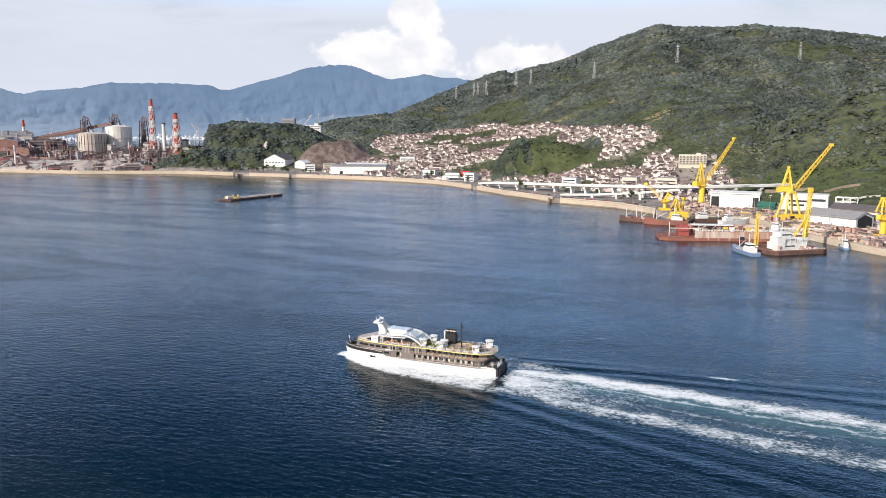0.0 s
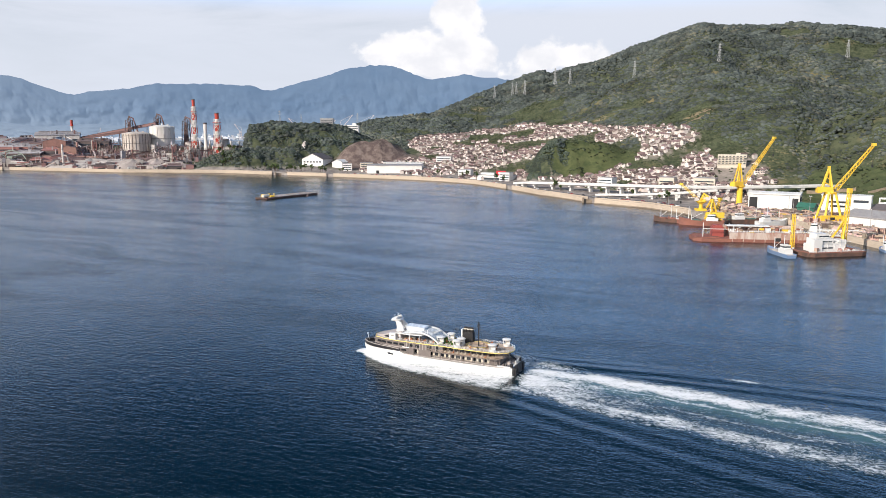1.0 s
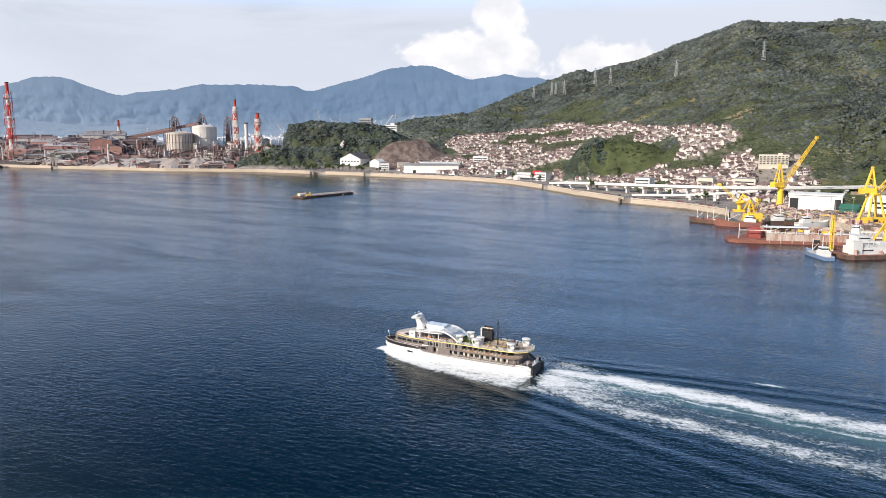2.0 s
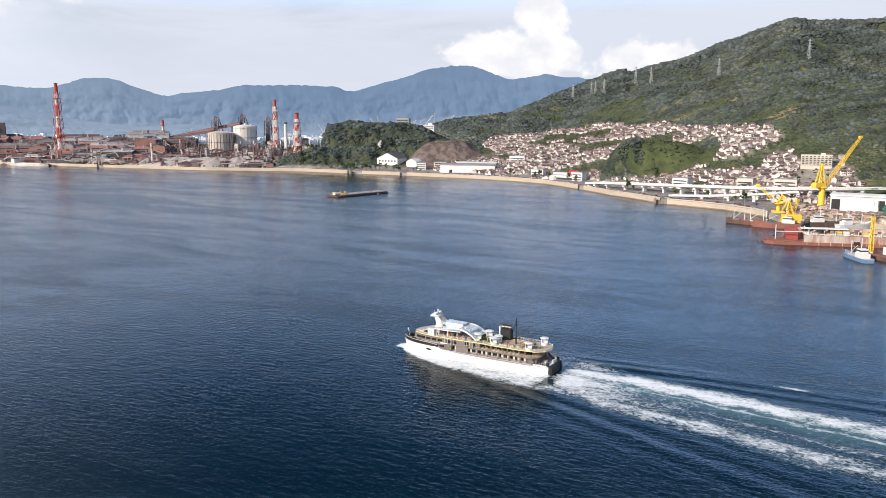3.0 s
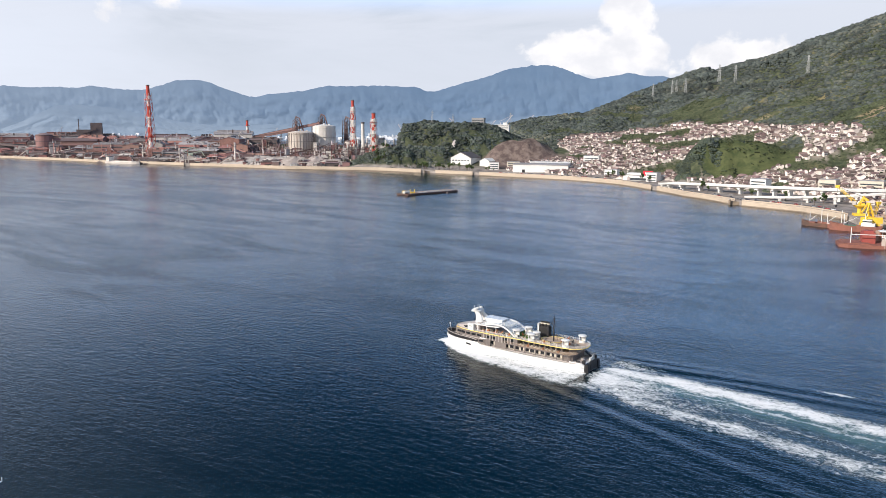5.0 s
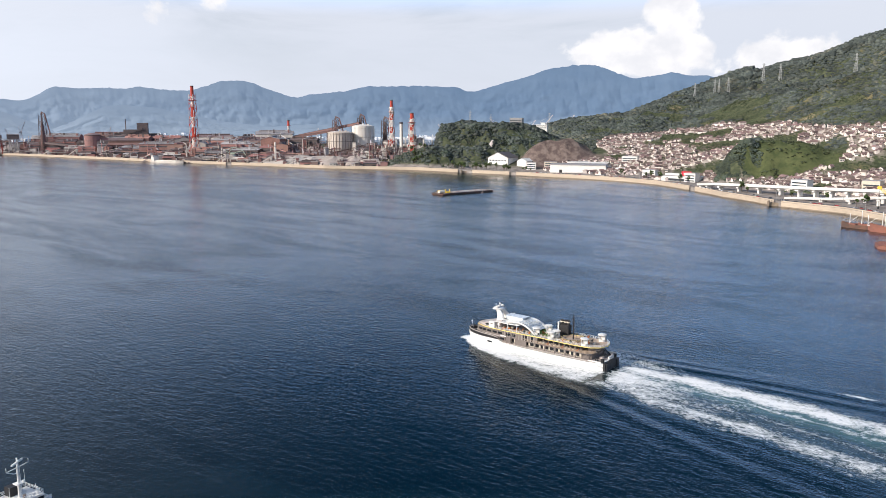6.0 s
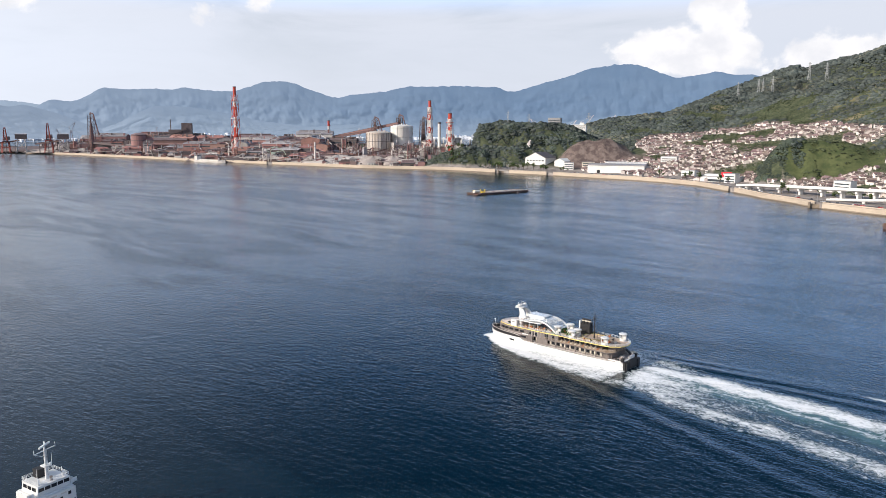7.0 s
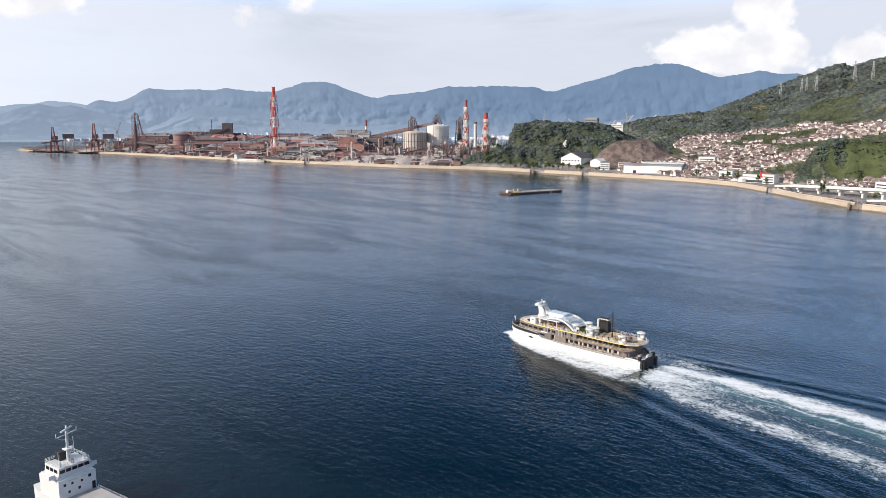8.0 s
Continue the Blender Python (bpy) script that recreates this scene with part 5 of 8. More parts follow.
ROOF_DARK = material("dark_sheet_roof", (0.13, 0.115, 0.115), 0.55, second=(0.20, 0.17, 0.16), grain=0.4, stain=0.08, mix=0.6)
RED_SIGN = material("red_sign", (0.62, 0.03, 0.05), 0.5, second=(0.5, 0.03, 0.04))
CAR_PAINTS = [material(n, c, 0.3, spec=0.5) for n, c in (("car_white", (0.8, 0.8, 0.8)), ("car_silver", (0.45, 0.46, 0.48)), ("car_dark", (0.05, 0.05, 0.06)), ("car_red", (0.4, 0.04, 0.04)))]
TYRE = material("tyre_rubber", (0.02, 0.02, 0.02), 0.9)


def along_shore(lo, hi, step=0.5, inland=0.0):
    b = np.arange(lo, hi + 0.01, step)
    r = np.interp(b, [s[0] for s in SHORE], [s[1] for s in SHORE]) + inland
    return [(float(q * math.sin(radians(a))), float(q * math.cos(radians(a)))) for a, q in zip(b, r)]


def wall_run(name, pts, inner, z0, z1, mat, label):
    g = Geo()
    rings = [[(x, y, z0), (x, y, z1), (u, v, z1), (u, v, z0)] for (x, y), (u, v) in zip(pts, inner)]
    g.loft(rings)
    return single(name, g, mat, Matrix(), label, "sea wall", kind="structure")


def build_shore():
    for i, (lo, hi) in enumerate(((-51.5, -32), (-31.9, -14.9), (-14.0, -10.9), (-10.7, 2.4), (2.5, 8.2), (8.6, 15.6))):
        wall_run(f"sea_wall_{i + 1}", along_shore(lo, hi, 0.4, -4.0), along_shore(lo, hi, 0.4, 1.5), -3, 4.9 if i != 2 else 5.4, SEA_WALL, "pale weathered concrete sea wall along the shore")
        wall_run(f"wall_foot_{i + 1}", along_shore(lo, hi, 0.4, -6.2), along_shore(lo, hi, 0.4, -3.9), -3, 0.9, WALL_FOOT, "dark wet foot of the sea wall")
        wall_run(f"parapet_{i + 1}", along_shore(lo, hi, 0.4, 2.2), along_shore(lo, hi, 0.4, 3.0), 4, 5.9, SEA_WALL, "low concrete parapet above the sea wall")
    wall_run("yard_quay", along_shore(16.4, 62, 0.4, -3), along_shore(16.4, 62, 0.4, 2), -3, 4.4, SEA_WALL, "stained concrete quay of the shipyard")
    road = Geo()
    a, b = along_shore(-11, 15.0, 0.3, 16), along_shore(-11, 15.0, 0.3, 27)
    road.loft([[(x, y, 4.0), (x, y, 4.5), (u, v, 4.5), (u, v, 4.0)] for (x, y), (u, v) in zip(a, b)])
    single("road", road, ASPHALT, Matrix(), "grey asphalt coast road behind the sea wall", "road", kind="structure")
    # culvert mouth in the wall
    for bearing in (-14.45, 8.4):
        r = float(np.interp(bearing, [s[0] for s in SHORE], [s[1] for s in SHORE]))
        x, y = polar(bearing, r + 6)
        single("culvert_mouth", Geo().box(0, 0, -2, 16, 12, 5.5).box(-9, -5, -2, 2, 8, 7.2).box(9, -5, -2, 2, 8, 7.2), WALL_FOOT, pose(x, y, 0, 0, 0, -bearing), "dark water gate set into the sea wall", "water gate", "water gates")


build_shore()


def car(m, paint):
    ob = thing("car", m, "small parked car on the coast road", "car", "cars on the coast road")
    part("body", Geo().loft([[(x, -0.8, 0.35), (x, 0.8, 0.35), (x, 0.78, h), (x, -0.78, h)] for x, h in ((-2.1, 0.8), (-1.9, 0.95), (0.9, 0.95), (2.0, 0.85), (2.1, 0.6))]), paint, ob)
    part("cabin", Geo().loft([[(x, -w, 0.9), (x, w, 0.9), (x, w * 0.86, h), (x, -w * 0.86, h)] for x, h, w in ((-1.9, 1.0, 0.76), (-1.3, 1.5, 0.76), (0.2, 1.5, 0.76), (1.0, 1.0, 0.76))]), PANE, ob, "dark glazed cabin")
    for x in (-1.3, 1.3):
        for y in (-0.75, 0.75):
            part("wheel", Geo().loft([[(x + 0.32 * math.cos(a), y + d, 0.32 + 0.32 * math.sin(a)) for a in np.linspace(0, 2 * math.pi, 9)[:-1]] for d in (-0.1, 0.1)]), TYRE, ob)
    return ob


def build_cars():
    rng = random.Random(5)
    protos = {}
    for i in range(46):
        bearing = rng.uniform(-10.5, 14.5)
        r = float(np.interp(bearing, [s[0] for s in SHORE], [s[1] for s in SHORE])) + rng.choice((18.5, 24.5))
        x, y = polar(bearing, r)
        x2, y2 = polar(bearing + 0.3, float(np.interp(bearing + 0.3, [s[0] for s in SHORE], [s[1] for s in SHORE])) + 20)
        turn = math.degrees(math.atan2(y2 - y, x2 - x))
        k = rng.randrange(4)
        m = pose(x, y, 4.5, 0, 0, turn)
        if k in protos:
            copy_thing(protos[k], m)
        else:
            protos[k] = car(m, CAR_PAINTS[k])


def viaduct_part(name, pts, width, thick, mat, label, pier_every=2, pier_to=3.0):
    ob = thing(name, pose(*pts[0]), label, "viaduct")
    o = Vector(pts[0])
    n = len(pts)
    ring, dense = [], []
    for i in range(n - 1):
        for k in range(4):
            t = k / 4
            dense.append(Vector(pts[i]).lerp(Vector(pts[i + 1]), t) - o)
    dense.append(Vector(pts[-1]) - o)
    for i, p in enumerate(dense):
        d = (dense[min(i + 1, len(dense) - 1)] - dense[max(i - 1, 0)]).normalized()
        s = Vector((-d.y, d.x, 0)).normalized() * width / 2
        ring.append([p - s, p + s, p + s + Vector((0, 0, -thick * 0.55)), p + s * 0.55 + Vector((0, 0, -thick)), p - s * 0.55 + Vector((0, 0, -thick)), p - s + Vector((0, 0, -thick * 0.55))])
    part("deck", Geo().loft([[tuple(q) for q in r] for r in ring]), mat, ob)
    for side in (0, 1):
        rows = []
        for a in ring:
            q, s = a[side], (a[1] - a[0]).normalized() * 0.15
            rows.append([tuple(q - s + Vector((0, 0, -0.05))), tuple(q + s + Vector((0, 0, -0.05))), tuple(q + s + Vector((0, 0, 1.05))), tuple(q - s + Vector((0, 0, 1.05)))])
        part("parapet", Geo().loft(rows), mat, ob)
    for i, p in enumerate(dense):
        if i % pier_every == 1:
            z = p.z + o.z
            if z - thick > pier_to + 1.5:
                d = (dense[min(i + 1, len(dense) - 1)] - dense[max(i - 1, 0)]).normalized()
                turn = math.degrees(math.atan2(d.y, d.x))
                part("pier", Geo().box(p.x, p.y, pier_to - o.z, 2.6, width * 0.5, z - thick - pier_to - 1.4, turn).box(p.x, p.y, z - o.z - thick - 1.6, 3.0, width * 0.92, 1.65, turn), mat, ob)
    return ob


viaduct_part("viaduct", [(50, 1018, 8.5), (64, 1000, 10.5), (104, 958, 12.5), (145, 917, 14.2), (172, 886, 15.6), (198, 860, 16.8), (226, 844, 17.4), (254, 836, 18), (300, 836, 18.5), (360, 846, 19), (430, 868, 19.5)], 10, 2.4, VIADUCT, "long white concrete road viaduct on piers", 2)
viaduct_part("viaduct_ramp", [(136, 886, 5.0), (166, 856, 7.5), (196, 834, 10.5), (226, 822, 13.6), (250, 818, 16)], 6, 1.5, VIADUCT, "pale concrete slip ramp rising beside the viaduct", 3)


def big_shed(name, m, sx, sy, h, rise, wall, roof, label, category, doors=(), extra=None):
    """A hall along x with a low ridge: walls, roof, doors (x, width, height) in the front, and eaves."""
    ob = thing(name, m, label, category)
    part("wall", Geo().shed(0, 0, -6, sx, sy, h + 6, rise), wall, ob)
    part("roof", Geo().gable(0, 0, h, sx, sy, rise, 0.8, 0.5), roof, ob)
    for x, w, dh in doors:
        part("door", Geo().box(x, -sy / 2 - 0.05, 0, w, 0.4, dh), DARK_DOOR, ob, "dark open doorway")
    part("gutter", Geo().beam((-sx / 2, -sy / 2 - 0.9, h - 0.3), (sx / 2, -sy / 2 - 0.9, h - 0.3), 0.5), roof, ob)
    return ob


# the long white shed on the waterfront, its end doors, and neighbours
shed = big_shed("waterfront_shed", pose(-139, 1303, 4.2, 0, 0, -3), 92, 42, 13.5, 1.4, WHITE, ROOF_GREY, "long white waterfront shed with dark doorways", "shed", ((-28, 5, 5), (22, 5, 5)))
for y in (-12, -2, 9):
    part("end_door", Geo().box(46.1, y, 0, 0.4, 6, 6), DARK_DOOR, shed)
part("annex", Geo().shed(10, 30, 0, 64, 18, 15, 1.2).gable(10, 30, 15, 64, 18, 1.2), WHITE, shed)
big_shed("small_shed", pose(-54, 1275, 4.2, 0, 0, -22), 44, 18, 8.5, 1.5, WHITE, WHITE, "low white shed beside the quay", "shed")
hall = big_shed("gabled_hall", pose(-292, 1392, 15, 0, 0, 78), 44, 40, 9, 9.5, WHITE, ROOF_DARK, "white gabled hall with a dark pitched roof", "hall")
for i in range(6):
    part("window", Geo().box(-22.15, -15 + 6 * i, 3.0, 0.3, 3.2, 2.4), PANE, hall)
big_shed("white_hall", pose(-246, 1372, 12, 0, 0, 70), 26, 20, 7, 4.5, WHITE, WHITE, "small white gabled hall", "hall")
block = thing("office_block", pose(-316, 1609, 85), "grey flat-roofed office block on the hill", "building")
part("wall", Geo().box(0, 0, -24, 26, 18, 36), ROOF_GREY, block)
for k in range(3):
    part("window_band", Geo().box(0, -9.1, -1 + 4 * k, 24, 0.3, 1.5), PANE, block)
part("parapet", rim([(-13, -9), (13, -9), (13, 9), (-13, 9)], 12.2, 0.5, 0.8), CONCRETE, block)
school = thing("white_block", pose(-264, 1600, 75), "white flat-roofed building among trees", "building")
part("wall", Geo().box(0, 0, -24, 30, 14, 33).box(6, 0, 9, 8, 8, 4), WHITE, school)
for k in range(2):
    part("window_band", Geo().box(0, -7.1, 1.5 + 4 * k, 27, 0.3, 1.4), PANE, school)
apartment = thing("apartment_block", pose(308, 962, 35, 0, 0, -17) @ Matrix.Diagonal((0.86, 0.86, 0.62, 1.0)), "cream five-storey apartment block on the slope", "building")
part("wall", Geo().box(0, 0, -6, 38, 13, 27).box(8, 0, 21, 6, 6, 3), CREAM, apartment)
for k in range(5):
    for i in range(8):
        part("window", Geo().box(-16.3 + 4.7 * i, -6.55, 3.2 + 3.4 * k, 2.6, 0.25, 1.5), PANE, apartment)
    part("balcony", Geo().box(0, -7.2, 2.2 + 3.4 * k, 37, 1.3, 0.9), CREAM, apartment)
store = thing("roadside_store", pose(28, 1135, 4.2, 0, 0, -28), "white flat-roofed roadside store with a red sign", "shop")
part("wall", Geo().box(0, 0, -2, 56, 22, 9).box(-16, 4, 7, 22, 12, 3), WHITE, store)
part("roof", Geo().box(0, 0, 7, 57, 23, 0.6), ROOF_GREY, store)
part("shop_window", Geo().box(2, -11.1, 0.6, 44, 0.3, 3.2), PANE, store)
sign = part("sign_board", Geo().box(10, -9, 7.6, 15, 1.0, 6.5), RED_SIGN, store, "red rooftop sign board")
part("sign_mark", Geo().box(7, -9.6, 9.8, 2.2, 0.2, 2.4).box(11.5, -9.6, 9.8, 5, 0.2, 1.6), WHITE, sign)
depot = thing("depot", pose(110, 1080, 5, 0, 0, -38), "long low brown-roofed depot behind the viaduct", "building")
part("wall", Geo().box(0, 0, -3, 62, 16, 9), CREAM, depot)
part("roof", Geo().gable(0, 0, 6, 62, 16, 2.2), TILE_DARK, depot)
part("door_band", Geo().box(0, -8.1, 0, 58, 0.3, 3.2), DARK_DOOR, depot)
for x, y, w, h, t, lab in ((160, 968, 20, 12, -38, "white three-storey flat-roofed roadside building"), (225, 930, 18, 10, -30, "cream flat-roofed building by the road"), (262, 905, 24, 9, -30, "pale flat-roofed building by the road"), (-20, 1200, 20, 10, -20, "white flat-roofed waterfront office"),
                           (40, 1112, 16, 12, -30, "white flat-roofed town office"), (-60, 1330, 26, 9, -8, "low white flat-roofed workshop building"), (-196, 1345, 22, 11, 10, "cream flat-roofed town building"), (-150, 1348, 34, 8, 4, "long white flat-roofed town building"), (-228, 1336, 16, 12, 8, "tall white flat-roofed town building")):
    b = thing("town_building", pose(x, y, height_at(math.degrees(math.atan2(x, y)), math.hypot(x, y)), 0, 0, t), lab, "building", "flat-roofed town buildings")
    part("wall", Geo().box(0, 0, -4, w, 12, h + 4), WHITE if "white" in lab else CREAM, b)
    part("roof", Geo().box(0, 0, h, w + 0.6, 12.6, 0.5), ROOF_GREY, b)
    for k in range(int(h // 3.4)):
        part("window_band", Geo().box(0, -6.05, 1.2 + 3.4 * k, w * 0.86, 0.25, 1.4), PANE, b)
build_cars()


# ---- power lines over the hill ----
GALV = material("galvanised_steel", (0.34, 0.35, 0.36), 0.6, metal=0.2, second=(0.42, 0.42, 0.42), grain=0.5)


PYLON_STEEL = material("pylon_steel", (0.42, 0.43, 0.43), 0.6, metal=0.1, second=(0.36, 0.36, 0.36), grain=0.5)


def pylon(m, h):
    ob = thing("pylon", m, "grey lattice power pylon standing on the wooded ridge", "pylon", "power pylons")
    w = h * 0.085
    for i, j in ((-1, -1), (1, -1), (1, 1), (-1, 1)):
        part("leg", Geo().beam((i * w, j * w, -8), (i * w * 0.2, j * w * 0.2, h), h * 0.010), PYLON_STEEL, ob)
    brace = Geo()
    for k in range(7):
        z0, z1 = h * k / 7, h * (k + 1) / 7
        a, b = w * (1 - 0.8 * k / 7), w * (1 - 0.8 * (k + 1) / 7)
        for s in (-1, 1):
            brace.beam((-a, s * a, z0), (b, s * b, z1), h * 0.005).beam((a, s * a, z0), (-b, s * b, z1), h * 0.005)
            brace.beam((s * a, -a, z0), (s * b, b, z1), h * 0.005).beam((s * a, a, z0), (s * b, -b, z1), h * 0.005)
    tagged(part("bracing", brace, PYLON_STEEL, ob), kind="stuff")
    for z, l in ((0.66, 0.17), (0.79, 0.15), (0.92, 0.12)):
        part("crossarm", Geo().beam((-h * l, 0, h * z), (h * l, 0, h * z), h * 0.009).beam((-h * l, 0, h * z), (0, 0, h * (z + 0.05)), h * 0.005).beam((h * l, 0, h * z), (0, 0, h * (z + 0.05)), h * 0.005), PYLON_STEEL, ob)
    return ob


for bearing, r, top, h in ((16.42, 2050, 271, 44), (10.8, 2050, 240, 42), (24.18, 2050, 272, 42), (6.33, 2050, 218, 40), (5.27, 2050, 219, 42), (3.13, 2050, 195, 38), (2.24, 2060, 190, 34), (2.52, 2075, 190, 32), (0.95, 2060, 182, 34), (-14.47, 1580, 124, 30), (-12.96, 1600, 119, 26), (-9.0, 1980, 118, 30)):
    # where the slope rises to the foot of the pylon as it is sighted from the bay
    foot = (top - h * 0.92 - 81) / r
    for d in range(1000, 2320, 20):
        if height_at(bearing, d) >= 81 + foot * d:
            r = d
            break
    x, y = polar(bearing, r)
    pylon(pose(x, y, height_at(bearing, r), 0, 0, 20), h * r / 2050)


# ---- the steelworks ----
RUST = material("rusted_sheet", (0.26, 0.155, 0.14), 0.8, second=(0.22, 0.135, 0.12), grain=0.25, stain=0.05, mix=0.8, spread=0.28)
RUST_ROOF = material("rusted_roof", (0.18, 0.135, 0.135), 0.8, second=(0.18, 0.135, 0.13), grain=0.25, stain=0.05, mix=0.8, spread=0.3)
SOOT = material("sooty_steel", (0.105, 0.09, 0.092), 0.75, second=(0.17, 0.125, 0.115), grain=0.3, stain=0.08, mix=0.7, spread=0.25)
PALE_SHEET = material("pale_sheet", (0.58, 0.54, 0.50), 0.7, second=(0.40, 0.35, 0.32), grain=0.25, stain=0.06, mix=0.7, spread=0.22)
TANK_PALE = material("gas_holder_paint", (0.62, 0.56, 0.50), 0.6, second=(0.44, 0.36, 0.30), grain=0.12, stain=0.05, mix=0.8, vertical=0.3)
TANK_WHITE = material("white_tank_paint", (0.72, 0.70, 0.66), 0.6, second=(0.54, 0.49, 0.44), grain=0.12, stain=0.05, mix=0.7, vertical=0.3)
MAST_RED = material("chimney_red", (0.50, 0.07, 0.045), 0.6, second=(0.36, 0.06, 0.045), grain=0.3)
MAST_WHITE = material("chimney_white", (0.74, 0.70, 0.66), 0.6, second=(0.56, 0.50, 0.46), grain=0.3)
CRANE_RED = material("crane_red", (0.30, 0.075, 0.06), 0.6, second=(0.20, 0.06, 0.05), grain=0.4)
LOADER_GREEN = material("pale_green_steel", (0.48, 0.55, 0.44), 0.6, second=(0.34, 0.38, 0.32), grain=0.4)
RUST_LIGHT = material("red_oxide_sheet", (0.40, 0.215, 0.18), 0.8, second=(0.27, 0.155, 0.135), grain=0.25, stain=0.05, mix=0.8, spread=0.25)
GREY_SHEET = material("grey_sheet", (0.38, 0.36, 0.37), 0.7, second=(0.24, 0.22, 0.22), grain=0.25, stain=0.06, mix=0.7, spread=0.3)
HEAP = material("ore_heap", (0.38, 0.335, 0.305), 0.95, second=(0.24, 0.21, 0.19), grain=0.35, stain=0.06, mix=0.8, bump=0.4, spread=0.35)


WORKS_MIX = material("works_steel_many", (0.21, 0.135, 0.125), 0.8, second=(0.13, 0.10, 0.10), grain=0.3, stain=0.05, mix=0.8, spread=0.6, island=True)
WORKS_PALE = material("works_pale_many", (0.50, 0.45, 0.43), 0.8, second=(0.33, 0.28, 0.27), grain=0.3, stain=0.05, mix=0.8, spread=0.5, island=True)


def mill(m, sx, sy, h, rise, wall, roof, label, rng):
    ob = thing("mill_shed", m, label, "mill building", "steelworks sheds")
    part("wall", Geo().shed(0, 0, -8, sx, sy, h + 8, rise), wall, ob)
    part("roof", Geo().gable(0, 0, h, sx, sy, rise, 1.0, 0.6), roof, ob)
    part("ridge_vent", Geo().box(0, 0, h + rise - 0.6, sx * 0.86, sy * 0.16, 2.8).gable(0, 0, h + rise + 2.2, sx * 0.86, sy * 0.16, 0.8, 0.5, 0.3), roof, ob)
    for i in range(rng.randrange(1, 4)):
        x = rng.uniform(-0.4, 0.4) * sx
        part("door", Geo().box(x, -sy / 2 - 0.1, 0, rng.uniform(5, 9), 0.6, h * rng.uniform(0.3, 0.6)), DARK_DOOR, ob)
    part("window_band", Geo().box(0, -sy / 2 - 0.1, h * 0.72, sx * 0.92, 0.5, h * 0.09), PANE, ob)
    if sx > 40:
        for i in range(3):
            x, y = rng.uniform(-0.42, 0.42) * sx, -sy * rng.uniform(0.2, 0.4)
            w = rng.uniform(2, 5)
            part("roof_vent", Geo().box(x, y, h - 1, w, w * 0.8, rise + rng.uniform(2, 6)), rng.choice((SOOT, GREY_SHEET, RUST)), ob)
        x = rng.uniform(-0.3, 0.3) * sx
        part("lean_to", Geo().shed(x, -sy / 2 - 4, -8, sx * 0.3, 8, 8 + h * 0.4, 1.5), rng.choice((PALE_SHEET, RUST_LIGHT, SOOT)), ob)
        part("roof_duct", Geo().pipe([(x - 8, -sy / 2 - 2, h * 0.3), (x - 8, -sy / 2 - 2, h + 2), (x + 10, -sy * 0.2, h + rise + 3)], 1.4), rng.choice((PALE_SHEET, RUST_LIGHT, GREY_SHEET)), ob)
    return ob


def gantry(a, b, w=4.0, mat=None, step=45, label="rusty inclined conveyor gantry on trestles"):
    """A covered conveyor from a to b, with trestle legs down to the ground."""
    mat = mat or RUST
    a, b = Vector(a), Vector(b)
    ob = thing("conveyor", pose(*a), label, "conveyor", "conveyor gantries")
    d = b - a
    part("gallery", Geo().beam((0, 0, 0), tuple(d), w, w * 0.9), mat, ob)
    part("roof", Geo().beam((0, 0, w * 0.5), tuple(d + Vector((0, 0, w * 0.5))), w * 1.15, 0.4), SOOT, ob)
    n = max(1, int(d.length / step))
    side = Vector((-d.y, d.x, 0)).normalized() * w * 0.8
    for i in range(n + 1):
        p = d * ((i + 0.5) / (n + 1))
        low = GROUND_Z - 2 - a.z
        if p.z - w * 0.45 > low + 4:
            part("trestle", Geo().beam(p + side * 0.4 - Vector((0, 0, w * 0.4)), (p.x + side.x * 1.6, p.y + side.y * 1.6, low), 0.8).beam(p - side * 0.4 - Vector((0, 0, w * 0.4)), (p.x - side.x * 1.6, p.y - side.y * 1.6, low), 0.8), SOOT, ob)
    return ob


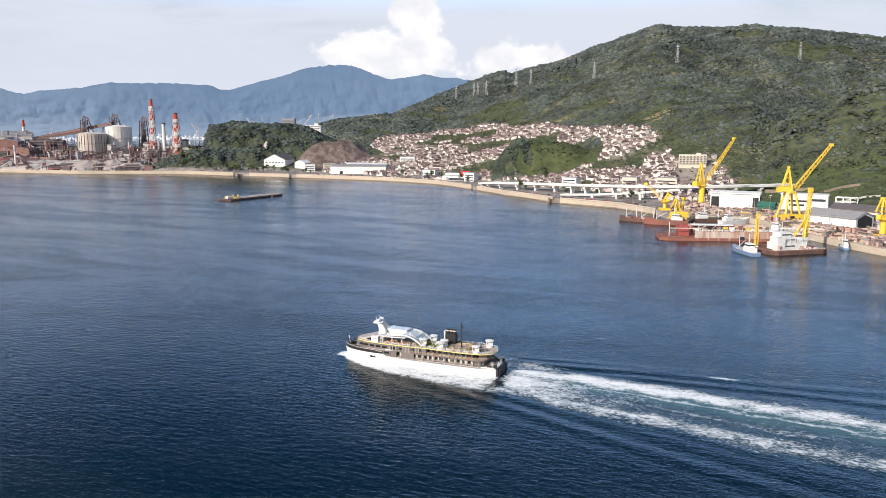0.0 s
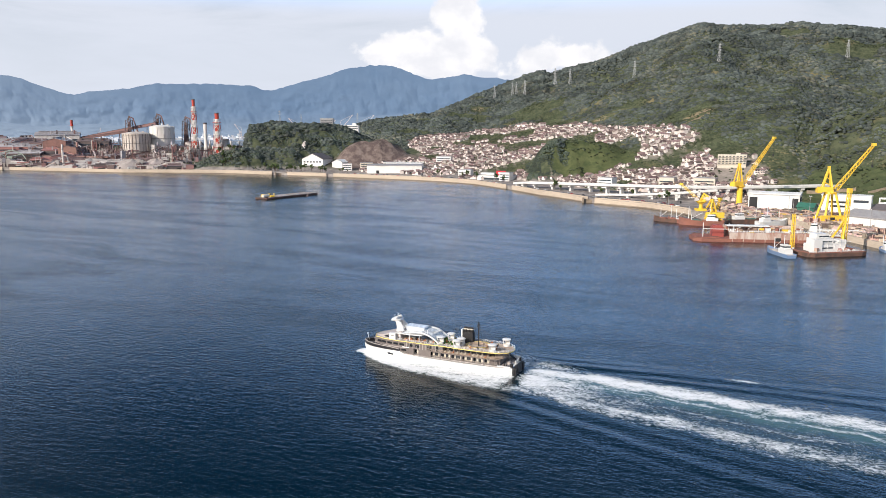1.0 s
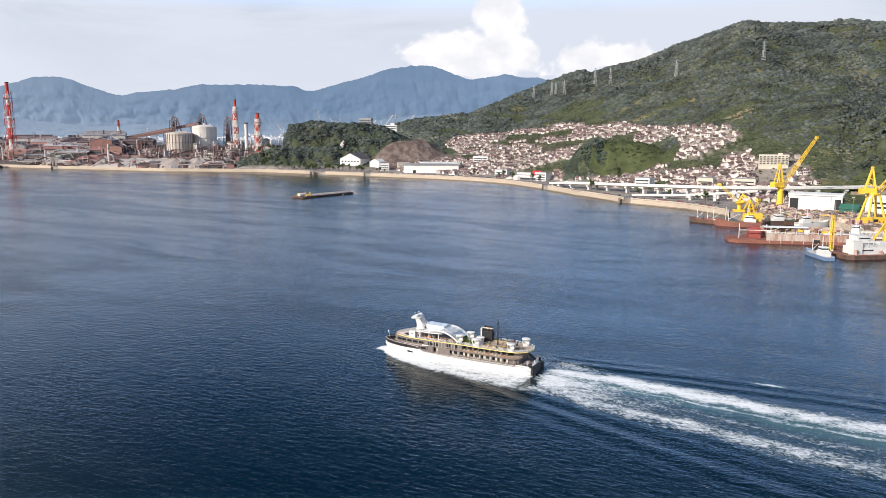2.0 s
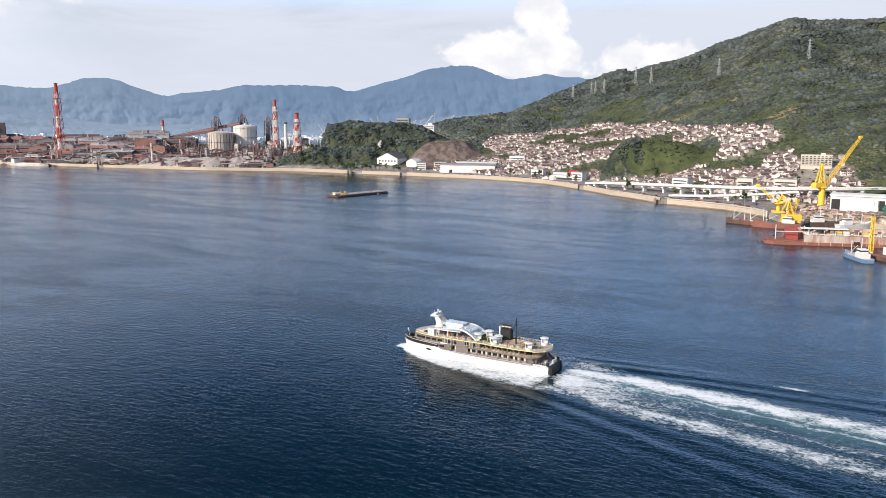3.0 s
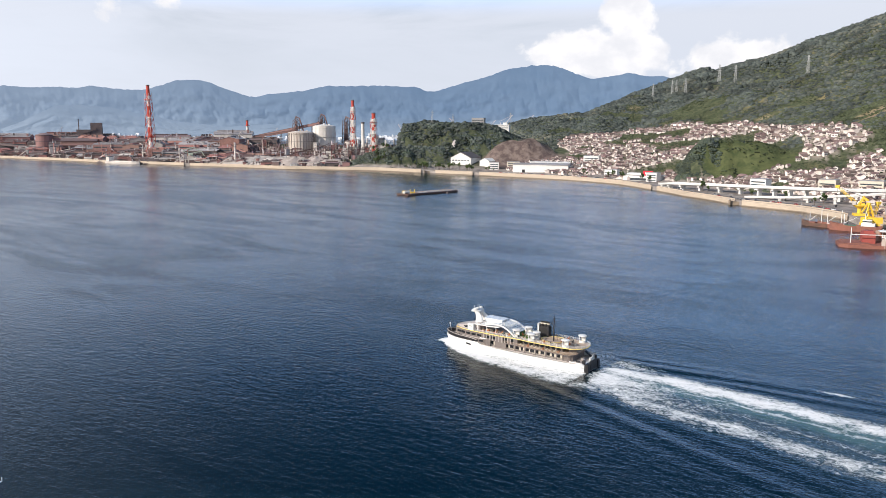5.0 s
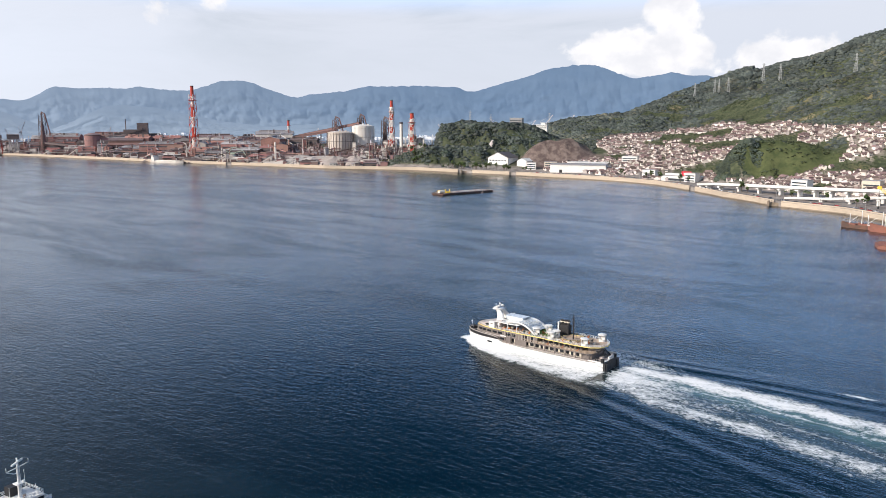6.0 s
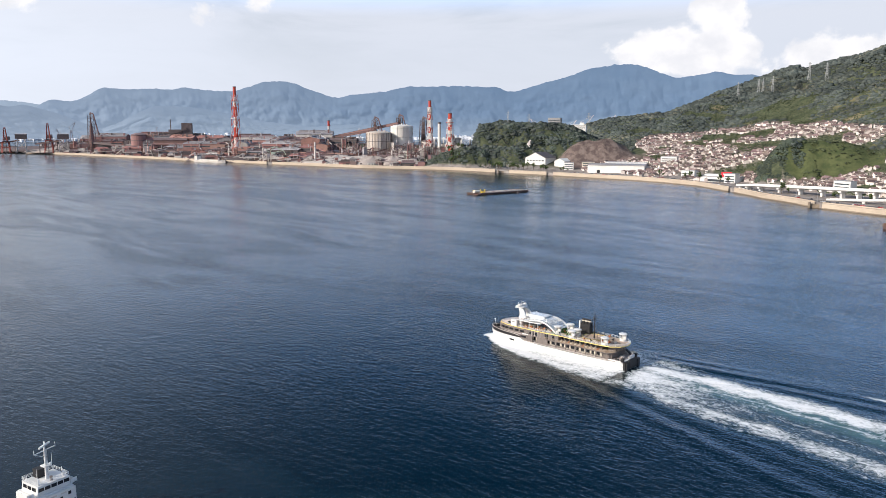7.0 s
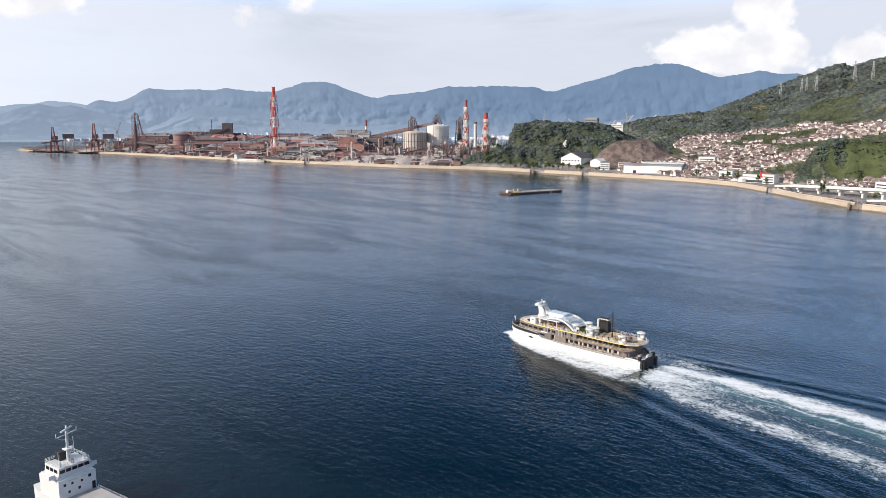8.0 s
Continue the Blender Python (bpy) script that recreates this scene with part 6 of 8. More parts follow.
def banded_stack(m, h, r0, r1, bands, label, frame=True):
    ob = thing("chimney", m, label, "chimney", "steelworks chimneys")
    for i in range(bands):
        t0, t1 = i / bands, (i + 1) / bands
        red = (bands - 1 - i) % 2 == 0
        part("band", Geo().tube(0, 0, h * t0, r0 + (r1 - r0) * t0, h / bands, 16, r0 + (r1 - r0) * t1), MAST_RED if red else MAST_WHITE, ob)
    part("rim", Geo().lathe(0, 0, [(r1 * 1.12, h - 1), (r1 * 1.12, h + 0.6), (r1 * 0.7, h + 0.6), (r1 * 0.7, h - 1)], 16, True), SOOT, ob)
    for k in (0.3, 0.55, 0.8):
        part("platform", Geo().lathe(0, 0, [(r0 * 1.05, h * k), (r0 * 1.9, h * k), (r0 * 1.9, h * k + 0.8), (r0 * 1.05, h * k + 0.4)], 12), MAST_RED if k != 0.55 else MAST_WHITE, ob)
    if frame:
        w = max(h * 0.030, r0 * 1.2)
        levels = 9
        for i, j in ((-1, -1), (1, -1), (1, 1), (-1, 1)):
            for k in range(levels - 1):
                t0, t1 = k / levels, (k + 1) / levels
                q0, q1 = w * (1.35 - 0.6 * t0), w * (1.35 - 0.6 * t1)
                part("frame_leg", Geo().beam((i * q0, j * q0, h * t0), (i * q1, j * q1, h * t1), h * 0.007), MAST_RED if k % 2 == 0 else MAST_WHITE, ob)
        br = Geo()
        for k in range(levels - 1):
            t0, t1 = k / levels, (k + 1) / levels
            q0, q1 = w * (1.35 - 0.6 * t0), w * (1.35 - 0.6 * t1)
            for s in (-1, 1):
                br.beam((-q0, s * q0, h * t0), (q1, s * q1, h * t1), h * (0.0035 if h > 130 else 0.0065)).beam((q0, s * q0, h * t0), (-q1, s * q1, h * t1), h * (0.0035 if h > 130 else 0.0065))
                br.beam((s * q0, -q0, h * t0), (s * q1, q1, h * t1), h * (0.0035 if h > 130 else 0.0065))
        part("frame_bracing", br, MAST_RED if h > 130 else MAST_WHITE, ob)
    return ob


def furnace(m, h, label):
    """A blast-furnace tower: stove bodies, a lattice, stair platforms and a slanting top pipe."""
    ob = thing("furnace_tower", m, label, "furnace", "blast furnace towers")
    w = 9.0
    for i, j in ((-1, -1), (1, -1), (1, 1), (-1, 1)):
        part("column", Geo().beam((i * w, j * w, -8), (i * w * 0.6, j * w * 0.6, h), 1.3), SOOT, ob)
    part("body", Geo().lathe(0, 0, [(6.5, -6), (7.2, h * 0.25), (5.6, h * 0.45), (4.0, h * 0.7), (2.0, h * 0.8), (2.0, h * 0.95)], 14), RUST, ob)
    for k in range(1, 8):
        z = h * k / 8
        q = w * (1 - 0.4 * k / 8)
        part("platform", Geo().box(0, 0, z, 2.3 * q, 2.3 * q, 0.7), SOOT, ob)
    br = Geo()
    for k in range(8):
        z0, z1 = h * k / 8, h * (k + 1) / 8
        a, b = w * (1 - 0.4 * k / 8), w * (1 - 0.4 * (k + 1) / 8)
        for s in (-1, 1):
            br.beam((-a, s * a, z0), (b, s * b, z1), 0.7).beam((a, s * a, z0), (-b, s * b, z1), 0.7)
    part("bracing", br, SOOT, ob)
    part("head", Geo().beam((0, 0, h), (0, 0, h + 10), 1.6).beam((-4, 0, h), (0, 0, h + 9), 1.2).beam((5, 0, h), (0, 0, h + 9), 1.2).beam((-3, 3, h), (-3, 3, h + 7), 1.0), SOOT, ob)
    part("downcomer", Geo().pipe([(0, 0, h + 8), (8, 3, h + 4), (22, 6, h * 0.45)], 2.6), RUST, ob)
    return ob


def holder(m, r, h, mat, ribs, label):
    ob = thing("gas_holder", m, label, "tank", "gas holders")
    part("shell", Geo().tube(0, 0, -6, r, h + 6, 40), mat, ob, "", False)
    part("dome", Geo().lathe(0, 0, [(r * 1.01, h - 0.5), (r * 1.01, h + 0.8), (r * 0.7, h + 3.0), (r * 0.25, h + 4.6), (0.4, h + 4.9)], 40), mat, ob)
    for k in (0.08, 0.36, 0.66, 0.95):
        part("walkway", Geo().lathe(0, 0, [(r, h * k), (r + 1.1, h * k), (r + 1.1, h * k + 0.5), (r, h * k + 0.5)], 40, True), SOOT if k != 0.95 else mat, ob)
    for i in range(ribs):
        a = 2 * math.pi * i / ribs
        part("rib", Geo().box((r + 0.25) * math.cos(a), (r + 0.25) * math.sin(a), 0, 0.7, 0.7, h, math.degrees(a)), mat if ribs < 20 else SOOT, ob)
    part("vent", Geo().tube(0, 0, h + 4.5, 1.6, 3.0, 10).box(r * 0.5, 0, h + 2.5, 3, 3, 3), mat, ob)
    return ob


def unloader(m, h, reach, label):
    """A quay crane: portal legs, mast pair, boom out over the water, machine house behind."""
    ob = thing("quay_crane", m, label, "crane", "ore unloading cranes")
    w = 11
    for i in (-1, 1):
        for j in (-1, 1):
            part("leg", Geo().beam((i * w, j * 9, 0), (i * w * 0.75, j * 7, h * 0.42), 2.0), CRANE_RED, ob)
        part("mast", Geo().beam((i * 5, -7, h * 0.42), (i * 2, -5, h), 1.6).beam((i * 5, 7, h * 0.42), (i * 2, -3, h), 1.3), CRANE_RED, ob)
    part("boom", Geo().beam((-3, -reach, h * 0.46), (-3, 34, h * 0.46), 1.6, 2.6).beam((3, -reach, h * 0.46), (3, 34, h * 0.46), 1.6, 2.6), SOOT, ob)
    part("portal_beam", Geo().box(0, -7, h * 0.40, 20, 2, 2.6).box(0, 7, h * 0.40, 20, 2, 2.6).box(0, -8, h * 0.2, 20, 1.5, 1.5), CRANE_RED, ob)
    part("machine_house", Geo().box(0, 26, h * 0.49, 13, 16, 11), SOOT, ob, "dark machine house")
    part("tie", Geo().beam((-2, -5, h), (-3, -reach * 0.9, h * 0.48), 0.6).beam((2, -5, h), (3, -reach * 0.9, h * 0.48), 0.6).beam((0, -4, h), (0, 30, h * 0.6), 0.6), CRANE_RED, ob)
    part("cross_brace", Geo().beam((-4, -6, h * 0.55), (3, -5.4, h * 0.75), 0.7).beam((4, -6, h * 0.55), (-3, -5.4, h * 0.75), 0.7).beam((-3, -5.4, h * 0.75), (2, -5, h * 0.95), 0.6).beam((3, -5.4, h * 0.75), (-2, -5, h * 0.95), 0.6), MAST_WHITE, ob)
    part("cab", Geo().box(0, -reach * 0.4, h * 0.36, 4, 5, 4), PALE_SHEET, ob)
    return ob


def build_steelworks():
    rng = random.Random(11)
    names = {id(RUST): "rust-brown", id(SOOT): "soot-dark", id(PALE_SHEET): "pale weathered", id(RUST_LIGHT): "reddish-brown", id(GREY_SHEET): "dull grey"}
    # rows of sheds behind the quay: distance inland, height, length, breadth
    paints = (RUST, RUST, RUST_LIGHT, SOOT, PALE_SHEET, GREY_SHEET)
    for inland, heights, lengths, count, lo, hi in ((44, (4, 8), (14, 34), 40, -47.5, -20.5), (84, (6, 12), (24, 52), 30, -47, -21), (140, (11, 22), (30, 74), 26, -46.5, -22), (215, (16, 34), (36, 90), 24, -46, -22.5),
                                                    (300, (20, 42), (44, 100), 20, -44, -23.5), (400, (22, 44), (60, 120), 16, -43, -25)):
        for i in range(count):
            if rng.random() < 0.12:
                continue
            clear = 100 < inland < 350
            b = lo + (hi - lo) * (i + rng.uniform(0.1, 0.9)) / count
            r = float(np.interp(b, [s[0] for s in SHORE], [s[1] for s in SHORE])) + inland + rng.uniform(-22, 22)
            x, y = polar(b, r)
            wall, roof = rng.choice(paints), rng.choice((RUST_ROOF, RUST_ROOF, RUST_LIGHT, SOOT, GREY_SHEET, PALE_SHEET if inland < 150 else RUST))
            sx, h = rng.uniform(*lengths), rng.uniform(*heights)
            if clear and b > -28.0:
                sx, h = sx * 0.5, min(h, 9.0)
            mill(pose(x, y, height_at(b, r), 0, 0, 22 + rng.uniform(-8, 8) + (4 if b < -36 else -4) + (90 if rng.random() < 0.3 else 0)), sx, rng.uniform(0.4, 0.62) * sx, h, h * rng.uniform(0.08, 0.22), wall, roof, names[id(wall)] + " steelworks shed with a ridge vent", rng)
    # thin flues, hoppers and stair towers between the sheds
    for i in range(64):
        b = rng.uniform(-46.5, -20.5)
        r = float(np.interp(b, [s[0] for s in SHORE], [s[1] for s in SHORE])) + rng.uniform(50, 380)
        x, y = polar(b, r)
        h, q = rng.uniform(16, 46), rng.uniform(0.9, 2.4)
        mat = rng.choice((RUST, SOOT, PALE_SHEET, GREY_SHEET, RUST_LIGHT))
        if i % 3:
            t = thing("flue", pose(x, y, height_at(b, r)), "thin " + names[id(mat)] + " flue rising between the sheds", "flue", "steelworks flues")
            part("shaft", Geo().tube(0, 0, -5, q, h + 5, 10, q * 0.8), mat, t)
            part("collar", Geo().lathe(0, 0, [(q, h * 0.8), (q * 1.9, h * 0.8), (q * 1.9, h * 0.8 + 0.5), (q, h * 0.8 + 0.5)], 10, True), SOOT, t)
            part("elbow", Geo().pipe([(0, 0, h * 0.55), (q * 4, 0, h * 0.5), (q * 5, 2, 0)], q * 0.9), mat, t)
        else:
            t = thing("stair_tower", pose(x, y, height_at(b, r), 0, 0, rng.uniform(0, 60)), names[id(mat)] + " open steel tower with a hopper", "tower", "steelworks towers")
            for u in (-1, 1):
                for v in (-1, 1):
                    part("post", Geo().beam((u * 3.5, v * 3.5, -4), (u * 3.5, v * 3.5, h * 0.8), 0.7), mat, t)
            for k in range(1, 6):
                part("floor", Geo().box(0, 0, h * 0.8 * k / 5, 8, 8, 0.6), mat, t)
            part("hopper", Geo().box(0, 0, h * 0.45, 5.5, 5.5, h * 0.3, 0, 1.2), mat, t)
    # landmarks
    holder(pose(-716, 1597, 10), 28, 56, TANK_PALE, 26, "pale weathered ribbed gas holder")
    holder(pose(-677, 1636, 10), 25, 70, TANK_WHITE, 12, "tall white gas holder with dark walkways")
    banded_stack(pose(-1068, 1553, 8), 164, 5.2, 3.6, 7, "tall red and white banded chimney in a lattice frame")
    banded_stack(pose(-591, 1594, 10), 126, 3.6, 3.0, 9, "slim red and white banded stack in a lattice frame")
    banded_stack(pose(-532, 1562, 10), 98, 4.6, 4.0, 8, "red and white banded stack with a lattice frame")
    banded_stack(pose(-1085, 2028, 20), 78, 3.6, 3.2, 5, "small dark red stack", False)
    white = thing("flue_stack", pose(-564, 1582, 10), "plain white flue stack", "chimney")
    part("shaft", Geo().tube(0, 0, -4, 3.8, 82, 14, 3.4), TANK_WHITE, white)
    part("cap", Geo().lathe(0, 0, [(3.9, 76), (3.9, 79), (2.6, 79), (2.6, 76)], 14, True), SOOT, white)
    furnace(pose(-811, 1773, 18), 78, "dark sooty blast furnace tower")
    furnace(pose(-755, 1798, 18), 84, "dark sooty blast furnace tower with a slanting pipe")
    furnace(pose(-646, 1690, 14), 80, "rusty dark furnace tower")
    for x, y, r, h in ((-1517, 1729, 21, 44), (-1082, 1915, 24, 44), (-1250, 1800, 14, 30), (-620, 1640, 9, 34), (-560, 1640, 7, 46), (-545, 1650, 7, 40)):
        d = thing("silo", pose(x, y, 14), "round rust-brown steel silo", "silo", "steelworks silos")
        part("shell", Geo().tube(0, 0, -6, r, h + 6, 22), RUST if r > 9 else PALE_SHEET, d)
        part("roof", Geo().lathe(0, 0, [(r * 1.03, h), (r * 0.4, h + r * 0.22), (0.5, h + r * 0.25)], 22), RUST_ROOF, d)
        for k in (0.3, 0.62, 0.95):
            part("hoop", Geo().lathe(0, 0, [(r, h * k), (r + 0.8, h * k), (r + 0.8, h * k + 1.0), (r, h * k + 1.0)], 22, True), SOOT, d)
    hall = thing("rolling_mill", pose(-1392, 1712, 8, 0, 0, 33), "big orange-brown rolling mill with a columned lower storey", "mill building")
    part("wall", Geo().box(0, 0, -6, 86, 46, 30), RUST, hall)
    part("upper_wall", Geo().shed(0, 4, 24, 84, 40, 12, 6), RUST, hall)
    part("roof", Geo().gable(0, 4, 36, 84, 40, 6, 1.2, 0.6), RUST_ROOF, hall)
    part("canopy_roof", Geo().loft([[(-44, -25, 24), (44, -25, 24), (44, -25, 25), (-44, -25, 25)], [(-44, -10, 31), (44, -10, 31), (44, -10, 32), (-44, -10, 32)]]), RUST, hall)
    for i in range(9):
        part("bay_opening", Geo().box(-38 + 9.5 * i, -23.1, 2, 6.2, 0.6, 7.5).box(-38 + 9.5 * i, -23.1, 12, 6.2, 0.6, 6.5), DARK_DOOR, hall)
    dark = thing("boiler_house", pose(-1424, 1806, 16, 0, 0, 33), "tall dark grey boiler house", "building")
    part("tower", Geo().box(8, 0, -6, 28, 24, 80), SOOT, dark)
    part("lower_block", Geo().box(-24, 0, -6, 34, 24, 62), SOOT, dark)
    part("duct", Geo().beam((-30, -12, 46), (8, -12, 58), 5), SOOT, dark)
    part("flue", Geo().tube(-36, 0, 54, 1.2, 30, 8), SOOT, dark)
    # conveyors
    for a, b in (((-755, 1790, 88), (-1010, 1790, 40)), ((-811, 1766, 70), (-1080, 1700, 26)), ((-1010, 1790, 40), (-1160, 1740, 24)), ((-680, 1700, 60), (-760, 1780, 84)), ((-880, 1560, 24), (-1010, 1640, 34)),
                 ((-1180, 1640, 18), (-1360, 1730, 30)), ((-820, 1530, 14), (-960, 1590, 30)), ((-1500, 1700, 24), (-1720, 1760, 34)), ((-660, 1520, 12), (-720, 1490, 22)), ((-1240, 1600, 14), (-1100, 1640, 26)), ((-960, 1720, 34), (-870, 1660, 18))):
        gantry(a, b, rng.uniform(4.0, 6.5), rng.choice((RUST, SOOT, RUST)))
    # pipe bridges along the quay road
    for b0, b1, off, z in ((-40, -33, 90, 18), (-33, -26, 150, 22), (-30, -23, 80, 15)):
        p, q = along_shore(b0, b0, 0.5, off)[0], along_shore(b1, b1, 0.5, off)[0]
        gantry((*p, z), (*q, z), 3.0, RUST, 38, "rusty pipe bridge on trestles")
    # ore heaps
    for b, off, r, h, mat in ((-27.1, 92, 46, 15, PALE_SHEET), (-25.8, 84, 34, 13, PALE_SHEET), (-24.4, 70, 30, 16, HEAP), (-22.9, 78, 22, 16, HEAP), (-21.8, 70, 26, 11, HEAP), (-29.0, 70, 30, 9, HEAP), (-33.5, 66, 40, 10, SOOT), (-36.4, 60, 30, 9, SOOT), (-48.0, 90, 70, 10, SOOT), (-49.6, 70, 50, 9, SOOT), (-46.2, 90, 60, 11, HEAP)):
        p = along_shore(b, b, 0.5, off)[0]
        g, n = Geo(), 26
        rows = []
        for k, (q, z) in enumerate(((1.0, -4), (0.78, 0.24), (0.5, 0.62), (0.24, 0.94), (0.03, 1.0))):
            rows.append([(r * q * 1.7 * math.cos(2 * math.pi * i / n) * (1 + 0.16 * math.sin(i * 2.3 + k)), r * q * math.sin(2 * math.pi * i / n) * (1 + 0.14 * math.cos(i * 1.7 + k)), z if k == 0 else h * z * (1 + 0.12 * math.sin(i * 1.1))) for i in range(n)])
        single("ore_mound", g.loft(rows), mat, pose(*p, height_at(b, math.hypot(*p)), 0, 0, 25), "loose mound of ore on the quay yard", "mound", "ore heaps", smooth=True)
    # quay cranes on the western pier, a pale green loader, a freighter alongside
    unloader(pose(-1958, 1675, 4, 0, 0, 40), 74, 26, "rust-red ore unloading crane on the pier")
    unloader(pose(-1836, 1716, 4, 0, 0, 40), 86, 28, "tall rust-red ore unloading crane on the pier")
    for b, r in ((-48.55, 2560), (-46.05, 2490)):
        x, y = polar(b, r)
        hh = thing("hopper_house", pose(x, y, 4, 0, 0, 42), "dark machine house on tall pale legs beside the unloading cranes", "machine house", "pier machine houses")
        part("house", Geo().box(0, 0, 40, 30, 13, 14), SOOT, hh)
        part("roof", Geo().gable(0, 0, 54, 30, 13, 1.6, 0.6, 0.4), GREY_SHEET, hh)
        for u in (-1, 1):
            for v in (-1, 1):
                part("leg", Geo().beam((u * 13, v * 6, 0), (u * 9, v * 5, 40), 1.8), PALE_SHEET, hh)
            part("leg_brace", Geo().beam((-12, u * 5.6, 8), (10, u * 5.2, 34), 1.0).beam((12, u * 5.6, 8), (-10, u * 5.2, 34), 1.0), PALE_SHEET, hh)
        gantry((x - 66, y - 40, 30), (x - 8, y, 40), 4.0, RUST, 30, "low rusty ore conveyor along the pier")
    # process plant between the gas holders and the wooded hill
    for i in range(20):
        b, r = -22.2 + 4.9 * (i + rng.uniform(0.1, 0.9)) / 20, rng.uniform(1610, 1730)
        x, y = polar(b, r)
        mat, h, w = rng.choice((TANK_WHITE, PALE_SHEET, RUST_LIGHT, GREY_SHEET, PALE_SHEET)), rng.uniform(20, 46), rng.uniform(7, 15)
        t = thing("process_tower", pose(x, y, height_at(b, r), 0, 0, 20 + rng.uniform(-8, 8)), "pale process tower with platforms and pipes in the works", "tower", "process towers")
        part("casing", Geo().box(0, 0, -6, w, w * 0.8, h * rng.uniform(0.5, 0.8) + 6), mat, t)
        part("column", Geo().tube(w * 0.7, -2, -6, w * 0.16, h + 6, 12), TANK_WHITE, t)
        for k in range(1, 5):
            part("platform", Geo().box(w * 0.2, 0, h * k / 5.5, w * 1.7, w * 1.05, 0.5), SOOT, t)
        for u in (-1, 1):
            part("post", Geo().beam((u * w * 0.62, -w * 0.5, -6), (u * w * 0.62, -w * 0.5, h * 0.8), 0.6), RUST, t)
        part("pipe", Geo().pipe([(-w * 0.5, -w * 0.5, h * 0.6), (-w * 0.9, -w * 0.6, h * 0.5), (-w, -w * 0.6, 0)], 0.7), PALE_SHEET, t)
    # small plant in front: hoppers, pipe racks and white cabins along the quay road
    for i in range(46):
        b = -46.5 + 25.5 * (i + rng.uniform(0, 0.9)) / 46
        r = float(np.interp(b, [q[0] for q in SHORE], [q[1] for q in SHORE])) + rng.uniform(22, 70)
        x, y = polar(b, r)
        z, turn = height_at(b, r), 28 + rng.uniform(-10, 10)
        if i % 3 == 0:
            t = thing("site_cabin", pose(x, y, z, 0, 0, turn), "white flat-roofed site cabin on the works quay", "cabin", "site cabins")
            w = rng.uniform(7, 16)
            part("wall", Geo().box(0, 0, -3, w, 6, 7.2), TANK_WHITE, t)
            part("roof", Geo().box(0, 0, 4.2, w + 0.8, 6.8, 0.35), GREY_SHEET, t)
            for k in (-1, 1):
                part("window", Geo().box(k * w * 0.25, -3.05, 1.4, w * 0.2, 0.2, 1.3), PANE, t)
        elif i % 3 == 1:
            t = thing("loading_hopper", pose(x, y, z, 0, 0, turn), "pale steel loading hopper on legs by the quay", "hopper", "loading hoppers")
            h = rng.uniform(9, 18)
            part("bin", Geo().box(0, 0, h * 0.45, 4, 4, h * 0.55, 0, 1.7), rng.choice((PALE_SHEET, GREY_SHEET, RUST_LIGHT)), t)
            for u in (-1, 1):
                for v in (-1, 1):
                    part("leg", Geo().beam((u * 3, v * 3, -3), (u * 2.6, v * 2.6, h * 0.6), 0.6), SOOT, t)
            part("feed_belt", Geo().beam((0, 0, h), (-24, 4, 1), 2.0, 1.6), PALE_SHEET, t)
        else:
            t = thing("pipe_rack", pose(x, y, z, 0, 0, turn), "pipe rack carrying pale and rusty pipes", "pipes", "pipe racks")
            for k in (-18, -6, 6, 18):
                part("frame", Geo().beam((k, -2, -3), (k, -2, 7), 0.5).beam((k, 2, -3), (k, 2, 7), 0.5).beam((k, -2.6, 7), (k, 2.6, 7), 0.5), SOOT, t)
            for k, v in enumerate((-1.8, 0, 1.8)):
                part("pipe", Geo().beam((-22, v, 7.8), (22, v, 7.8), 1.1), (PALE_SHEET, RUST_LIGHT, GREY_SHEET)[k], t)
    # pipes, ducts, bins, huts and stairs packed between the sheds, too many to count
    for name, mat, seed, count, lab in (("works_plant", WORKS_MIX, 51, 1500, "rusty pipes, bins and steel frames packed between the works sheds"), ("works_plant", WORKS_PALE, 52, 420, "pale ducts, huts and stacked goods between the works sheds")):
        g, q = Geo(), random.Random(seed)
        for i in range(count):
            b = q.uniform(-47.5, -20.8) if i % 4 else q.uniform(-34, -19.5)
            off = 30 + 360 * q.random()
            if b > -28.5 and off < 130 and q.random() < 0.85:
                continue
            r = float(np.interp(b, [s[0] for s in SHORE], [s[1] for s in SHORE])) + off
            x, y = polar(b, r)
            z, turn = height_at(b, r), 25 + q.gauss(0, 12) + q.choice((0, 90))
            k = q.random()
            if k < 0.5:
                w = q.uniform(3, 14)
                g.box(x, y, z - 4, w, w * q.uniform(0.5, 1.2), 4 + q.uniform(2, 6) + off * 0.03, turn, q.choice((1, 1, 0.75)))
            elif k < 0.68:
                h, l, a = q.uniform(4, 16) + off * 0.03, q.uniform(10, 46), radians(turn)
                p0, p1 = (x, y, z + h), (x + l * math.cos(a), y + l * math.sin(a), z + h * q.choice((1, 1, 1.5, 0.5)))
                g.beam(p0, p1, q.uniform(0.7, 2.0))
                for t in (0.1, 0.5, 0.9):
                    u = [p0[e] + (p1[e] - p0[e]) * t for e in range(3)]
                    g.beam((u[0], u[1], z - 4), u, 0.6)
            elif k < 0.80:
                g.tube(x, y, z - 4, q.uniform(0.6, 1.8), 4 + q.uniform(5, 14) + off * 0.04, 8)
            elif k < 0.84:
                w, h = q.uniform(2.5, 6), q.uniform(8, 18) + off * 0.05
                for e, f in ((-1, -1), (1, -1), (1, 1), (-1, 1)):
                    g.beam((x + e * w, y + f * w, z - 4), (x + e * w, y + f * w, z + h), 0.6)
                for t in (0.35, 0.7, 1.0):
                    g.box(x, y, z + h * t, 2 * w + 1, 2 * w + 1, 0.5)
